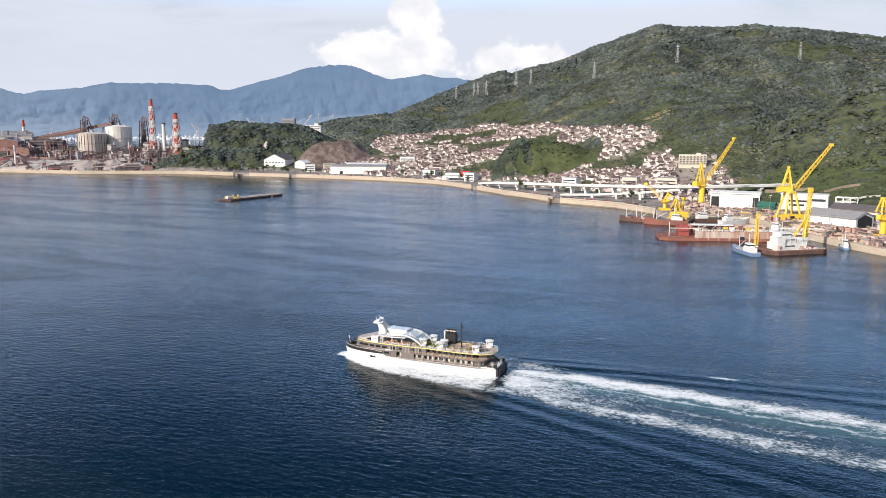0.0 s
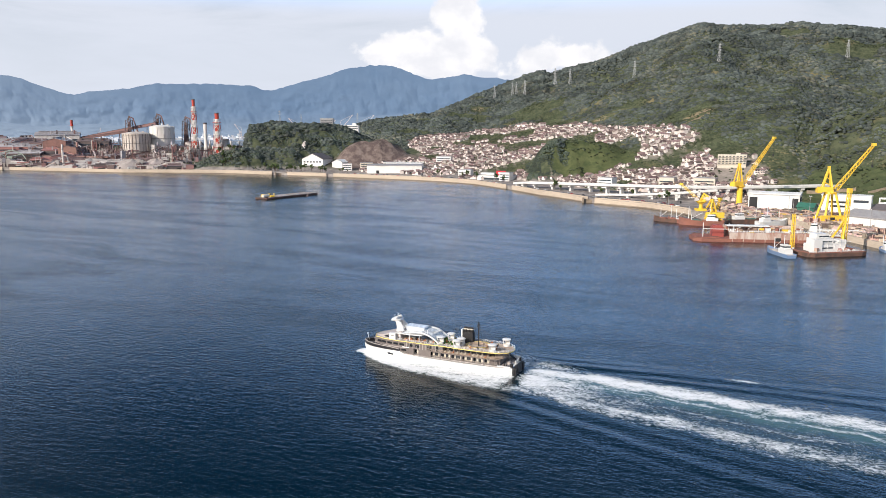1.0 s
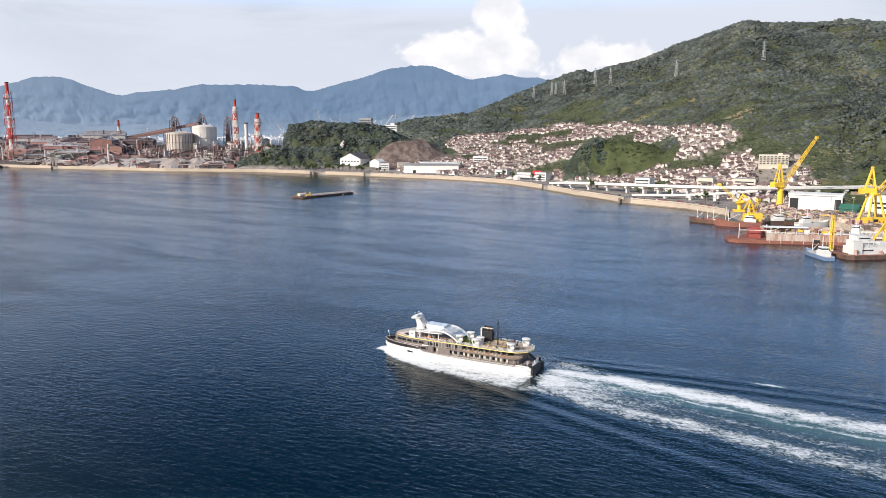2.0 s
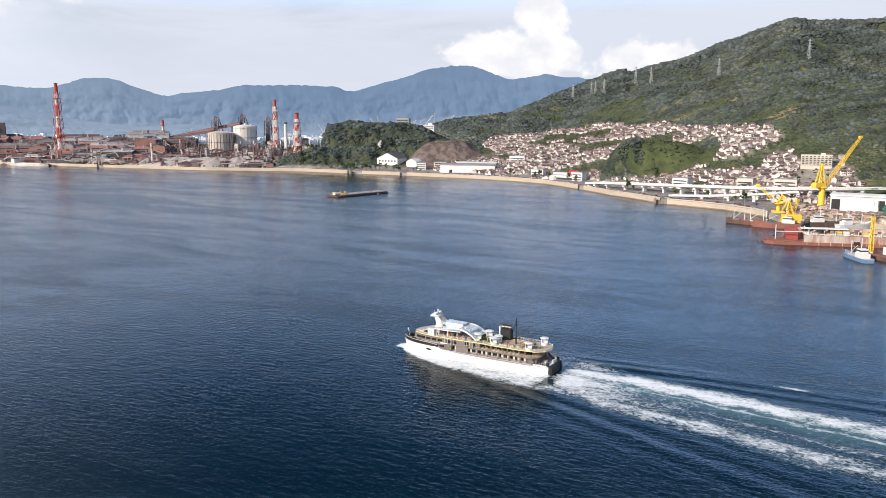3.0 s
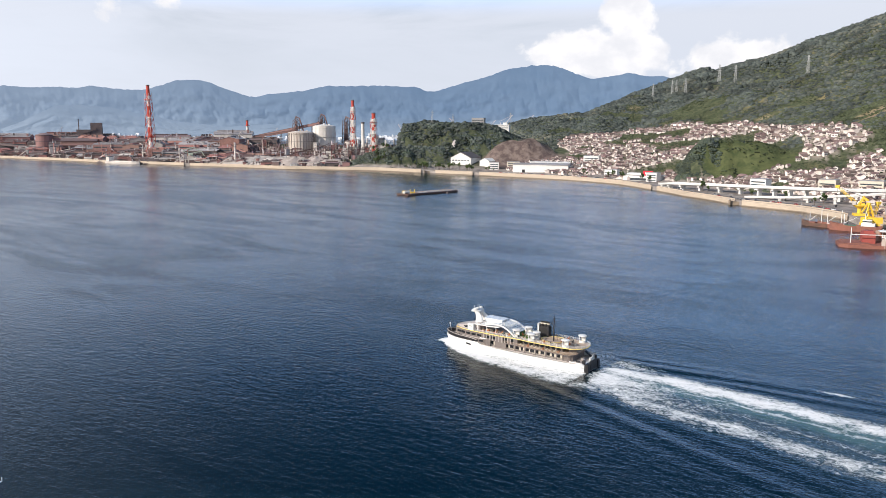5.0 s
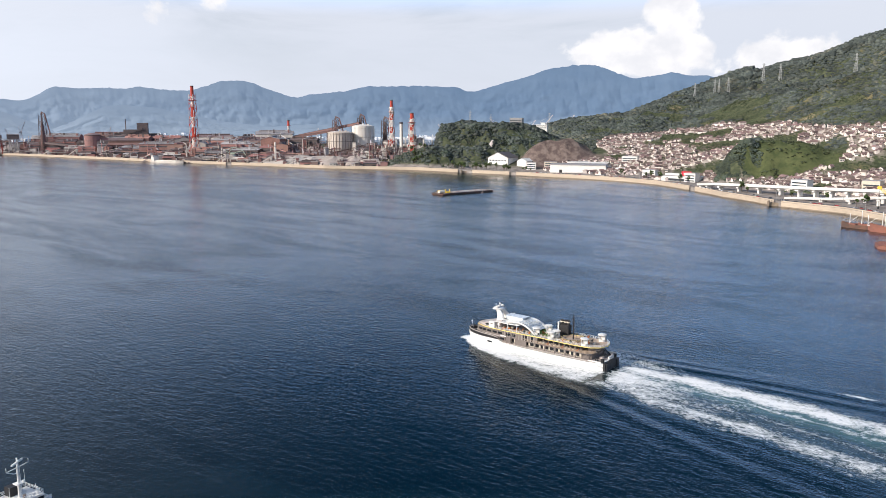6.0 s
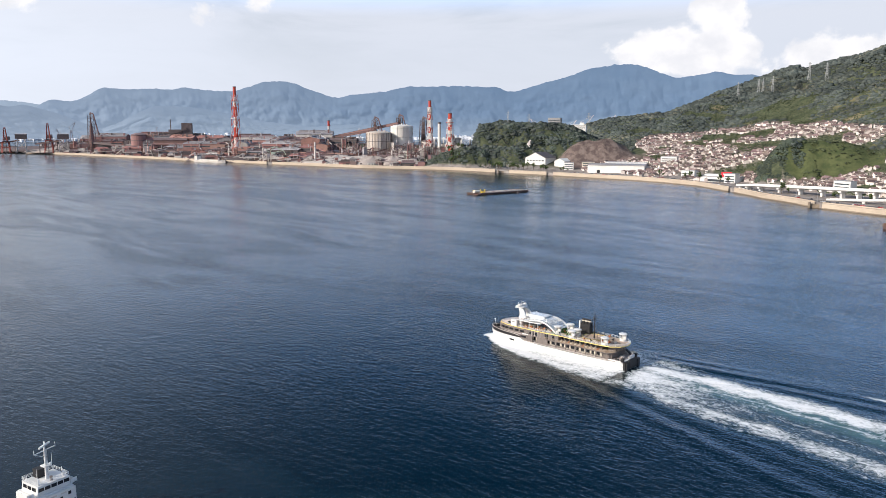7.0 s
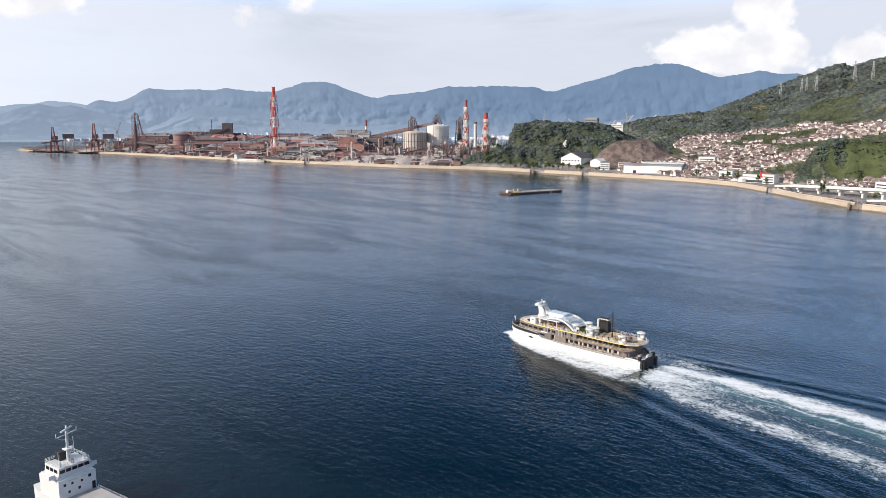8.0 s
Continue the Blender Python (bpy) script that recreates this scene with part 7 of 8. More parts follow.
                g.beam((x - w, y - w, z), (x + w, y - w, z + h * 0.7), 0.5)
            else:
                g.shed(x, y, z - 4, q.uniform(8, 20), q.uniform(6, 10), 4 + q.uniform(3, 6), 1.5, turn)
        tagged(new(name, g.mesh(name, mat)), lab, "plant", kind="stuff")
    mast = furnace(pose(-1717, 1760, 8), 104, "slender dark red lattice tower behind the pier")
    ld = thing("ship_loader", pose(-912, 1468, 4, 0, 0, 30), "pale green and white travelling ship loader on the quay", "crane")
    for i in (-1, 1):
        part("leg", Geo().beam((i * 9, -6, 0), (i * 4, 0, 14), 1.6).beam((i * 9, 6, 0), (i * 4, 0, 14), 1.6), MAST_WHITE, ld)
    part("turret", Geo().box(0, 0, 14, 9, 9, 6), LOADER_GREEN, ld)
    part("boom", Geo().pipe([(-8, 0, 20), (-16, 0, 26), (4, 0, 32), (22, 0, 24), (28, 0, 14)], 1.4), LOADER_GREEN, ld)
    part("boom_strut", Geo().pipe([(-8, 0, 20), (4, 0, 32)], 1.0), LOADER_GREEN, ld)
    part("boom_strut", Geo().pipe([(4, 0, 20), (22, 0, 24), (4, 0, 32)], 1.1), LOADER_GREEN, ld)
    part("counterweight", Geo().box(-17, 0, 23, 5, 6, 5), MAST_WHITE, ld)
    p, q = along_shore(-38.0, -38.0, 0.5, -16)[0], along_shore(-34.6, -34.6, 0.5, -16)[0]
    turn = math.degrees(math.atan2(q[1] - p[1], q[0] - p[0]))
    fr = thing("freighter", pose((p[0] + q[0]) / 2, (p[1] + q[1]) / 2, 0, 0, 0, turn), "low pale grey freighter moored at the works quay", "ship")
    part("hull", Geo().loft([[(x, -w, -1), (x, w, -1), (x, w * 1.05, z), (x, -w * 1.05, z)] for x, w, z in ((-52, 6, 4.5), (-46, 8, 4.2), (40, 8, 4.0), (50, 5, 5), (56, 0.6, 6.5))]), PALE_SHEET, fr)
    part("hatch", Geo().box(2, 0, 4, 70, 11, 1.6), TANK_WHITE, fr)
    br = part("bridge_house", Geo().box(-43, 0, 4, 10, 13, 9).box(-43, 0, 13, 7, 14, 3), TANK_WHITE, fr)
    part("window_band", Geo().box(-39.4, 0, 13.8, 0.3, 12, 1.2).box(-43, -7.05, 13.8, 6, 0.3, 1.2), PANE, br)
    part("mast", Geo().beam((-44, 0, 16), (-44, 0, 24), 0.5).beam((30, 0, 4), (30, 0, 16), 0.5), SOOT, fr)


build_steelworks()


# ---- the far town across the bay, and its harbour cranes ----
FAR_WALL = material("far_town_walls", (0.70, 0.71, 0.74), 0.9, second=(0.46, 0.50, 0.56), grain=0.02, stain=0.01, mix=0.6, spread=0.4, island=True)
FAR_CRANE = material("far_crane_steel", (0.58, 0.56, 0.58), 0.8, second=(0.5, 0.42, 0.42), grain=0.1)


def build_far_town():
    rng = random.Random(3)
    g = Geo()
    for _ in range(4600):
        b = rng.uniform(-49, 3) if rng.random() < 0.75 else rng.uniform(-17, -5)
        r = 4730 + min(60, abs(rng.gauss(0, 24)))
        x, y = polar(b, r)
        z = max(0.0, (r - 4740) * 0.16) + rng.uniform(-2, 5)
        s = rng.choice((10, 13, 16, 20, 26, 40, 60))
        g.box(x, y, z - 3, s, s * 0.6, rng.uniform(5, 14) + 3, rng.uniform(-30, 30))
    # streets that climb the foot of the far hills
    for _ in range(2600):
        b = rng.uniform(-17, -3) if rng.random() < 0.7 else rng.uniform(-42, -17)
        up = rng.random() ** 1.6 * (0.62 if b > -20 else 0.3)
        top = float(np.interp(b, [-42, -41, -39, -36, -33, -18, -13, -9, -5, -2], [125, 170, 183, 152, 105, 60, 90, 130, 150, 160]))
        top = 82 + (top - 82) * 4815 / 4100
        x, y = polar(b, 4732 + 66 * up)
        s = rng.choice((7, 9, 11, 14, 20))
        g.box(x, y, -9 + (top + 6) * up ** 1.15, s, s * 0.6, rng.uniform(5, 11) + 3, rng.uniform(-30, 30))
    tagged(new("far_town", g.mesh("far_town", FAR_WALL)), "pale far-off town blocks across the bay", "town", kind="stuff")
    shoreline = Geo()
    pts = [polar(b, 4705) for b in np.arange(-53, 6, 1.0)]
    back = [polar(b, 4800) for b in np.arange(-53, 6, 1.0)]
    shoreline.loft([[(x, y, -3), (x, y, 2), (u, v, 16), (u, v, -3)] for (x, y), (u, v) in zip(pts, back)])
    # takes the foothills' glowing colour, with the haze painted in
    single("far_shore", shoreline, bpy.data.materials["foothill_haze_range"], Matrix(), "low far shore tinted with painted haze", "shore", kind="structure")
    first = None
    for b, h, lean in ((-45.9, 105, 20), (-44.4, 112, -28), (-40.6, 80, 10), (-17.4, 96, -30), (-13.4, 130, -34), (-11.2, 120, 30), (-10.2, 150, 34), (-8.7, 150, 36), (-7.6, 110, 30), (-46.6, 70, -20), (-26.6, 74, 12)):
        x, y = polar(b, 4715)
        c = thing("harbour_crane", pose(x, y, 0, 0, 0, -b), "pale far-off harbour crane with a raised jib", "crane", "far harbour cranes")
        part("tower", Geo().beam((-8, 0, 0), (-3, 0, h * 0.5), 4).beam((8, 0, 0), (3, 0, h * 0.5), 4), FAR_CRANE, c)
        part("house", Geo().box(0, 0, h * 0.45, 14, 12, 9), FAR_CRANE, c)
        part("jib", Geo().beam((0, 0, h * 0.5), (h * math.tan(radians(lean)) * 0.6, 0, h), 4), FAR_CRANE, c)
        part("frame", Geo().beam((0, 0, h * 0.5), (-h * 0.1 * (1 if lean > 0 else -1), 0, h * 0.75), 2.5).beam((-h * 0.1 * (1 if lean > 0 else -1), 0, h * 0.75), (h * math.tan(radians(lean)) * 0.6, 0, h), 1.2), FAR_CRANE, c)


build_far_town()


# ---- the shipyard ----
CRANE_YELLOW = material("crane_yellow", (0.86, 0.58, 0.06), 0.5, second=(0.70, 0.44, 0.06), grain=0.5, stain=0.1, mix=0.5)
DOCK_RUST = material("rust_streaked_plate", (0.60, 0.52, 0.46), 0.8, second=(0.30, 0.11, 0.06), grain=0.35, stain=0.12, mix=1.0, vertical=0.25)
RED_LEAD = material("red_lead_paint", (0.30, 0.125, 0.09), 0.75, second=(0.20, 0.095, 0.075), grain=0.4, stain=0.1, mix=0.8)
HULL_GREEN = material("green_hull_paint", (0.05, 0.17, 0.12), 0.5, second=(0.04, 0.12, 0.09), grain=0.5)
HULL_RED = material("red_hull_paint", (0.36, 0.085, 0.07), 0.55, second=(0.27, 0.09, 0.075), grain=0.5)
HULL_BLUE = material("blue_hull_paint", (0.16, 0.25, 0.42), 0.5, second=(0.25, 0.30, 0.38), grain=0.5, stain=0.2)
BARGE_DARK = material("barge_plate", (0.10, 0.07, 0.06), 0.8, second=(0.22, 0.115, 0.08), grain=0.4, stain=0.1, mix=0.8)
YARD_STEEL = material("yard_steel", (0.42, 0.29, 0.23), 0.8, second=(0.25, 0.16, 0.125), grain=0.5, stain=0.15, mix=0.7, spread=0.45)
YARD_MIX = material("yard_oddments", (0.46, 0.37, 0.31), 0.8, second=(0.26, 0.17, 0.13), grain=0.5, stain=0.15, mix=0.7, spread=0.75, island=True)


def lattice(g, a, b, w0, w1, bays, bar):
    """Four chords and cross bars from a to b, square in section."""
    a, b = Vector(a), Vector(b)
    d = (b - a).normalized()
    s = d.cross(Vector((0, 0, 1)))
    s = s.normalized() if s.length > 0.05 else Vector((1, 0, 0))
    u = s.cross(d).normalized()

    def corner(t, i, j):
        w = (w0 + (w1 - w0) * t) / 2
        return a.lerp(b, t) + s * i * w + u * j * w
    ring = ((-1, -1), (1, -1), (1, 1), (-1, 1))
    for i, j in ring:
        g.beam(corner(0, i, j), corner(1, i, j), bar)
    for k in range(bays):
        t0, t1 = k / bays, (k + 1) / bays
        for n in range(4):
            p, q = ring[n], ring[(n + 1) % 4]
            g.beam(corner(t0, *p), corner(t1, *q), bar * 0.62)
            if k % 2 == 0:
                g.beam(corner(t1, *p), corner(t1, *q), bar * 0.62)
    return g


def portal_crane(m, deck, peak, tip, portal, label, base_w=14.0, bulk=1.0):
    """A luffing dock crane: portal or column, turning house with counterweight, A-frame, lattice jib and ropes."""
    ob = thing("dock_crane", m, label, "crane", "yellow dock cranes")
    if portal:
        for i in (-1, 1):
            for j in (-1, 1):
                part("leg", Geo().beam((i * base_w / 2, j * base_w / 2, 0), (i * 2.6, j * 2.6, deck), 1.5), CRANE_YELLOW, ob)
                part("bogie", Geo().box(i * base_w / 2, j * base_w / 2, 0, 3.2, 1.6, 1.6), CRANE_YELLOW, ob)
        part("sill_beam", Geo().box(0, -base_w / 2, 2.2, base_w + 6, 2.2, 4.6), CRANE_YELLOW, ob)
        part("sill_beam", Geo().box(0, base_w / 2, 2.2, base_w + 2, 1.8, 2.4), CRANE_YELLOW, ob)
        part("portal_ring", Geo().lathe(0, 0, [(4.2, deck - 1.6), (4.6, deck - 0.4), (4.2, deck), (0.5, deck)], 18), CRANE_YELLOW, ob)
        part("mark", Geo().box(-1.5, -base_w / 2 - 1.15, 3.2, 3.6, 0.15, 2.2), DARK_DOOR, ob)
    else:
        part("column", Geo().tube(0, 0, 0, 1.0 + 2.0 * bulk, deck, 16, 0.8 + 1.8 * bulk), CRANE_YELLOW, ob)
        part("column_foot", Geo().box(0, 0, 0, 9, 9, 2), CRANE_YELLOW, ob)
        part("portal_ring", Geo().lathe(0, 0, [(2.6, deck - 2.4), (5.0, deck - 0.6), (5.0, deck), (0.5, deck)], 18), CRANE_YELLOW, ob)
    d = Vector((tip[0], tip[1], 0)).normalized()
    turn = math.degrees(math.atan2(d.y, d.x))
    back = -d
    part("machine_house", Geo().box(back.x * 4.4 * bulk, back.y * 4.4 * bulk, deck, 11 * bulk, 5.6 * bulk, 4.0 * bulk, turn).box(back.x * 9 * bulk, back.y * 9 * bulk, deck - 0.6, 3.4 * bulk, 6 * bulk, 3.4 * bulk, turn), CRANE_YELLOW, ob)
    part("cab", Geo().box(d.x * 4 - d.y * 4, d.y * 4 + d.x * 4, deck + 0.4, 3, 2.6, 3, turn), PALE_SHEET, ob)
    top = Vector((back.x * 2.5, back.y * 2.5, peak))
    s = Vector((-d.y, d.x, 0))
    frame = Geo()
    for k in (-1, 1):
        frame.beam(tuple(d * 1.2 + s * 2.2 * k + Vector((0, 0, deck))), tuple(top + s * 0.8 * k), 1.1)
        frame.beam(tuple(back * 6.5 + s * 2.2 * k + Vector((0, 0, deck + 4))), tuple(top + s * 0.8 * k), 0.9)
        for t in (0.25, 0.5, 0.75):
            p = (d * 1.2 + s * 2.2 * k + Vector((0, 0, deck))).lerp(top + s * 0.8 * k, t)
            q = (back * 6.5 + s * 2.2 * k + Vector((0, 0, deck + 4))).lerp(top + s * 0.8 * k, t)
            frame.beam(tuple(p), tuple(q), 0.5)
    frame.beam(tuple(top + s * 1.6), tuple(top - s * 1.6), 1.4)
    part("a_frame", frame, CRANE_YELLOW, ob)
    foot = d * 3.5 + Vector((0, 0, deck + 2))
    L = (Vector(tip) - foot).length
    part("jib", lattice(Geo(), tuple(foot), tip, 1.4 + 1.6 * bulk, 0.9 + 0.7 * bulk, max(6, int(L / 3)), 0.18 + 0.2 * bulk), CRANE_YELLOW, ob)
    part("jib_head", Geo().box(tip[0], tip[1], tip[2] - 1, 3.2, 2.2, 2.2, turn), CRANE_YELLOW, ob)
    part("luffing_rope", Geo().beam(tuple(top), tip, 0.16).beam(tuple(top + s), (tip[0] + s.x, tip[1] + s.y, tip[2]), 0.16), DARK_DOOR, ob)
    part("hoist_rope", Geo().beam(tip, (tip[0], tip[1], tip[2] - 16), 0.16).box(tip[0], tip[1], tip[2] - 18, 1.2, 1.0, 2.2), DARK_DOOR, ob)
    return ob


def small_hull(m, length, beam, high, mat, deckmat, label, house=True):
    ob = thing("workboat", m, label, "boat", "boats at the shipyard")
    rows = []
    for t, w, z in ((-0.5, 0.8, 1.0), (-0.4, 0.97, 0.95), (0.15, 1.0, 0.95), (0.34, 0.75, 1.1), (0.45, 0.35, 1.3), (0.5, 0.05, 1.45)):
        b, x = beam / 2 * w, t * length
        rows.append([(x, -b * 0.85, -0.8), (x, b * 0.85, -0.8), (x, b, high * z), (x, b * 0.9, high * z), (x, b * 0.88, high * 0.75), (x, -b * 0.88, high * 0.75), (x, -b * 0.9, high * z), (x, -b, high * z)])
    part("hull", Geo().loft(rows), mat, ob)
    part("deck", Geo().slab([(-0.48 * length, -beam * 0.38), (0.3 * length, -beam * 0.36), (0.44 * length, -0.3), (0.44 * length, 0.3), (0.3 * length, beam * 0.36), (-0.48 * length, beam * 0.38)], high * 0.7, high * 0.78), deckmat, ob)
    if house:
        h = part("deckhouse", Geo().box(-0.24 * length, 0, high * 0.78, length * 0.26, beam * 0.66, 3.0).box(-0.22 * length, 0, high * 0.78 + 3.0, length * 0.17, beam * 0.55, 2.6), HULL_WHITE, ob)
        part("window_band", Geo().box(-0.22 * length, 0, high * 0.78 + 3.9, length * 0.172, beam * 0.56, 0.9), PANE, h)
    part("mast", Geo().beam((-0.18 * length, 0, high), (-0.18 * length, 0, high + 11), 0.35).beam((0.22 * length, 0, high * 0.7), (0.22 * length, 0, high + 8), 0.3).beam((0.22 * length, 0, high + 1), (-0.02 * length, 0, high + 6), 0.25), STEEL_WHITE, ob)
    part("hatch", Geo().box(0.1 * length, 0, high * 0.78, length * 0.22, beam * 0.5, 0.9), deckmat, ob)
    return ob


def build_yard():
    rng = random.Random(23)
    portal_crane(pose(259, 775, 4.2), 20, 41, (37, 20, 66), False, "tall yellow column dock crane with a raised lattice jib")
    portal_crane(pose(287, 640, 4.2, 0, 0, 6), 25, 45, (29, -6, 63), True, "big yellow portal dock crane with a raised lattice jib", 15)
    portal_crane(pose(312, 545, 4.2), 14, 28, (16, 8, 19), False, "yellow column crane on the yard quay", 14, 0.6)
    portal_crane(pose(209, 728, 4.2), 9, 16, (-17, 6, 24), False, "small yellow quay crane with its jib lowered", 14, 0.4)
    portal_crane(pose(200, 657, 4.0), 6, 17, (6, 4, 17), True, "small yellow pyramid-framed derrick", 9, 0.35)
    # halls
    h = big_shed("dock_hall", pose(282, 744, 4.2, 0, 0, -26), 44, 26, 15.5, 1.0, WHITE, WHITE, "white dock hall with tall dark end doors", "hall", ((-17.5, 7, 12), (18.5, 5, 12)))
    part("end_opening", Geo().box(22.2, -3, 0, 0.5, 13, 12.5), DARK_DOOR, h)
    part("cornice", Geo().box(0, -13.3, 14.6, 44.6, 0.8, 1.3), VIADUCT, h)
    part("number_bar", Geo().box(1, -13.1, 8, 10, 0.2, 1.0), VIADUCT, h)
    green = big_shed("green_hut", pose(299, 712, 4.2, 0, 0, -38), 14, 12, 6, 3, HULL_GREEN, HULL_GREEN, "small green arched hut", "hut", ((0, 4, 4),))
    office = thing("yard_office", pose(338, 722, 4.5, 0, 0, -30), "white flat-roofed yard office with dark bands of writing", "building")
    part("wall", Geo().box(0, 0, -3, 40, 16, 18), WHITE, office)
    part("roof_slab", Geo().box(0, 0, 15, 41, 17, 0.8), WHITE, office)
    for k in (8.4, 4.6):
        part("writing_bar", Geo().box(-6, -8.15, k, 18 if k > 5 else 13, 0.2, 1.7), SHIP_BLACK, office)
    part("window_band", Geo().box(12, -8.1, 9.5, 12, 0.25, 2.2), PANE, office)
    fr = thing("steel_frame", pose(372, 712, 4.5, 0, 0, -30), "open white steel frame beside the sheds", "frame")
    for i in range(4):
        for j in range(2):
            part("post", Geo().beam((-9 + 6 * i, -5 + 10 * j, -2), (-9 + 6 * i, -5 + 10 * j, 13), 0.7), WHITE, fr)
    for z in (4.5, 9, 13):
        part("beam", Geo().beam((-9, -5, z), (9, -5, z), 0.7).beam((-9, 5, z), (9, 5, z), 0.7).beam((-9, -5, z), (-9, 5, z), 0.7).beam((9, -5, z), (9, 5, z), 0.7), WHITE, fr)
    barn = big_shed("fitting_shed", pose(309, 602, 4.2, 0, 0, -58), 42, 24, 9.5, 4, WHITE, ROOF_GREY, "white fitting shed with a grey roof and an open dark end", "shed")
    part("open_end", Geo().add([(21.3, -9.5, 0), (21.3, 9.5, 0), (21.3, 9.5, 8.6), (21.3, 0, 11.6), (21.3, -9.5, 8.6), (20.9, -9.5, 0), (20.9, 9.5, 0), (20.9, 9.5, 8.6), (20.9, 0, 11.6), (20.9, -9.5, 8.6)], [(0, 1, 2, 3, 4), (9, 8, 7, 6, 5), (0, 5, 6, 1), (1, 6, 7, 2), (2, 7, 8, 3), (3, 8, 9, 4), (4, 9, 5, 0)]), DARK_DOOR, barn)
    big_shed("store_shed", pose(352, 640, 5, 0, 0, -50), 52, 22, 9, 3.5, PALE_SHEET, ROOF_DARK, "long weathered store shed with a dark roof", "shed", ((-10, 7, 6), (8, 7, 6)))
    big_shed("plate_shed", pose(338, 560, 4.2, 0, 0, -50), 34, 16, 7, 2.5, PALE_SHEET, ROOF_GREY, "weathered plate shed near the quay", "shed", ((0, 7, 5),))
    # floating dock, half laid up: rust streaked sides, low apron, houses
    dk = thing("floating_dock", pose(200, 568, 0, 0, 0, -5) @ Matrix.Diagonal((0.88, 1.0, 1.0, 1.0)), "rust-streaked pale floating dock moored off the yard", "dock")
    part("pontoon", Geo().loft([[(x, -w, -1), (x, w, -1), (x, w, 2.2), (x, -w, 2.2)] for x, w in ((-46, 8), (-40, 13), (44, 13), (48, 12))]), RED_LEAD, dk)
    part("side_wall", Geo().box(14, -11.6, 2.2, 64, 2.6, 4.6), DOCK_RUST, dk)
    part("far_wall", Geo().box(14, 11.6, 2.2, 64, 2.6, 7.2), DOCK_RUST, dk)
    part("apron", Geo().box(-34, 0, 2.2, 18, 20, 0.6), RED_LEAD, dk)
    for x in np.arange(-16, 46, 8.4):
        part("stiffener", Geo().box(float(x), -13.0, 0.4, 0.5, 0.4, 6.2), DOCK_RUST, dk)
    part("red_house", Geo().box(-25, 2, 2.2, 9, 9, 7).box(-25, 2, 9.2, 7, 7, 1.2), HULL_RED, dk, "dull red deckhouse")
    part("white_gantry", Geo().beam((-38, -7, 2.4), (-38, -7, 13), 0.5).beam((-14, -7, 2.4), (-14, -7, 11), 0.5).beam((-38, -7, 8.5), (-12, -7, 8.5), 0.4).beam((-14, 8, 2.4), (-14, 8, 11), 0.5), STEEL_WHITE, dk)
    part("bridge_deck", Geo().box(0, 6, 9.4, 34, 6, 0.7), STEEL_WHITE, dk)
    part("opening", Geo().box(19, -13.05, 1.0, 4.5, 0.4, 2.4), DARK_DOOR, dk)
    for x, y, s, mt in ((4, 2, 6, YARD_STEEL), (13, -2, 5, PALE_SHEET), (22, 3, 7, YARD_STEEL), (30, -3, 5, STEEL_WHITE), (38, 2, 6, RED_LEAD), (-6, -4, 4, PALE_SHEET)):
        part("deck_block", Geo().box(x, y, 2.2, s, s * 0.7, s * 0.8).box(x + 1, y, 2.2 + s * 0.8, s * 0.4, s * 0.4, 1.6), mt, dk)
    for i in range(110):
        q = rng.uniform(0.8, 3.0)
        part("deck_gear", Geo().box(rng.uniform(-16, 45), rng.uniform(-9.5, 9.5), 2.2 + rng.choice((0, 0, 1.5, 3.0)), q * rng.uniform(1, 2.4), q, q * rng.uniform(0.6, 1.8), rng.uniform(0, 90)), rng.choice((YARD_STEEL, PALE_SHEET, STEEL_WHITE, RED_LEAD, CRANE_YELLOW)), dk)
    for x in np.arange(-12, 46, 8.0):
        part("davit", Geo().beam((float(x), -11.6, 6.6), (float(x), -11.6, 10.0), 0.3).beam((float(x), -11.6, 9.8), (float(x) + 2.5, -11.6, 10.8), 0.25), STEEL_WHITE, dk)
    part("wall_rail", railing([(-18, -10.6), (46, -10.6)], 6.8, 1.1, 2.2, 0.14), STEEL_WHITE, dk)
    # salvage crane barge
    cb = thing("crane_barge", pose(229, 509, 0, 0, 0, 14) @ Matrix.Diagonal((0.84, 0.84, 0.92, 1.0)), "dark crane barge with white deckhouses and a yellow sheerleg", "barge")
    part("pontoon", Geo().loft([[(x, -w, -1), (x, w, -1), (x, w * 1.02, z), (x, -w * 1.02, z)] for x, w, z in ((-25, 13, 2.8), (-20, 16, 2.6), (20, 16, 2.6), (25, 14, 3.0))]), BARGE_DARK, cb)
    part("deck_edge", rim([(-24, -14.5), (23, -14.5), (23, 14.5), (-24, 14.5)], 2.9, 0.6, 0.6), RED_LEAD, cb)
    hs = part("deckhouse", Geo().box(-4, -4, 2.7, 26, 13, 5).box(-8, -4, 7.7, 15, 11, 4).box(-9, -4, 11.7, 10, 9, 3.4).box(7, -6, 7.7, 7, 8, 3).box(-15, -9, 2.7, 7, 6, 9), HULL_WHITE, cb, "stacked white deckhouses")
    for z, y in ((5.0, -10.55), (9.2, -9.55), (12.9, -8.55)):
        part("window_band", Geo().box(-8, y, z, 13 if z < 12 else 8.5, 0.2, 0.9), PANE, hs)
    part("crane_tower", lattice(Geo(), (17, 2, 2.7), (20, 3, 44), 2.8, 2.0, 14, 0.45), CRANE_YELLOW, cb)
    part("tower_core", Geo().beam((17, 2, 2.7), (20, 3, 43), 0.9), CRANE_YELLOW, cb)
    part("tower_head", Geo().box(20, 3, 42, 3, 3, 3.4), CRANE_YELLOW, cb)
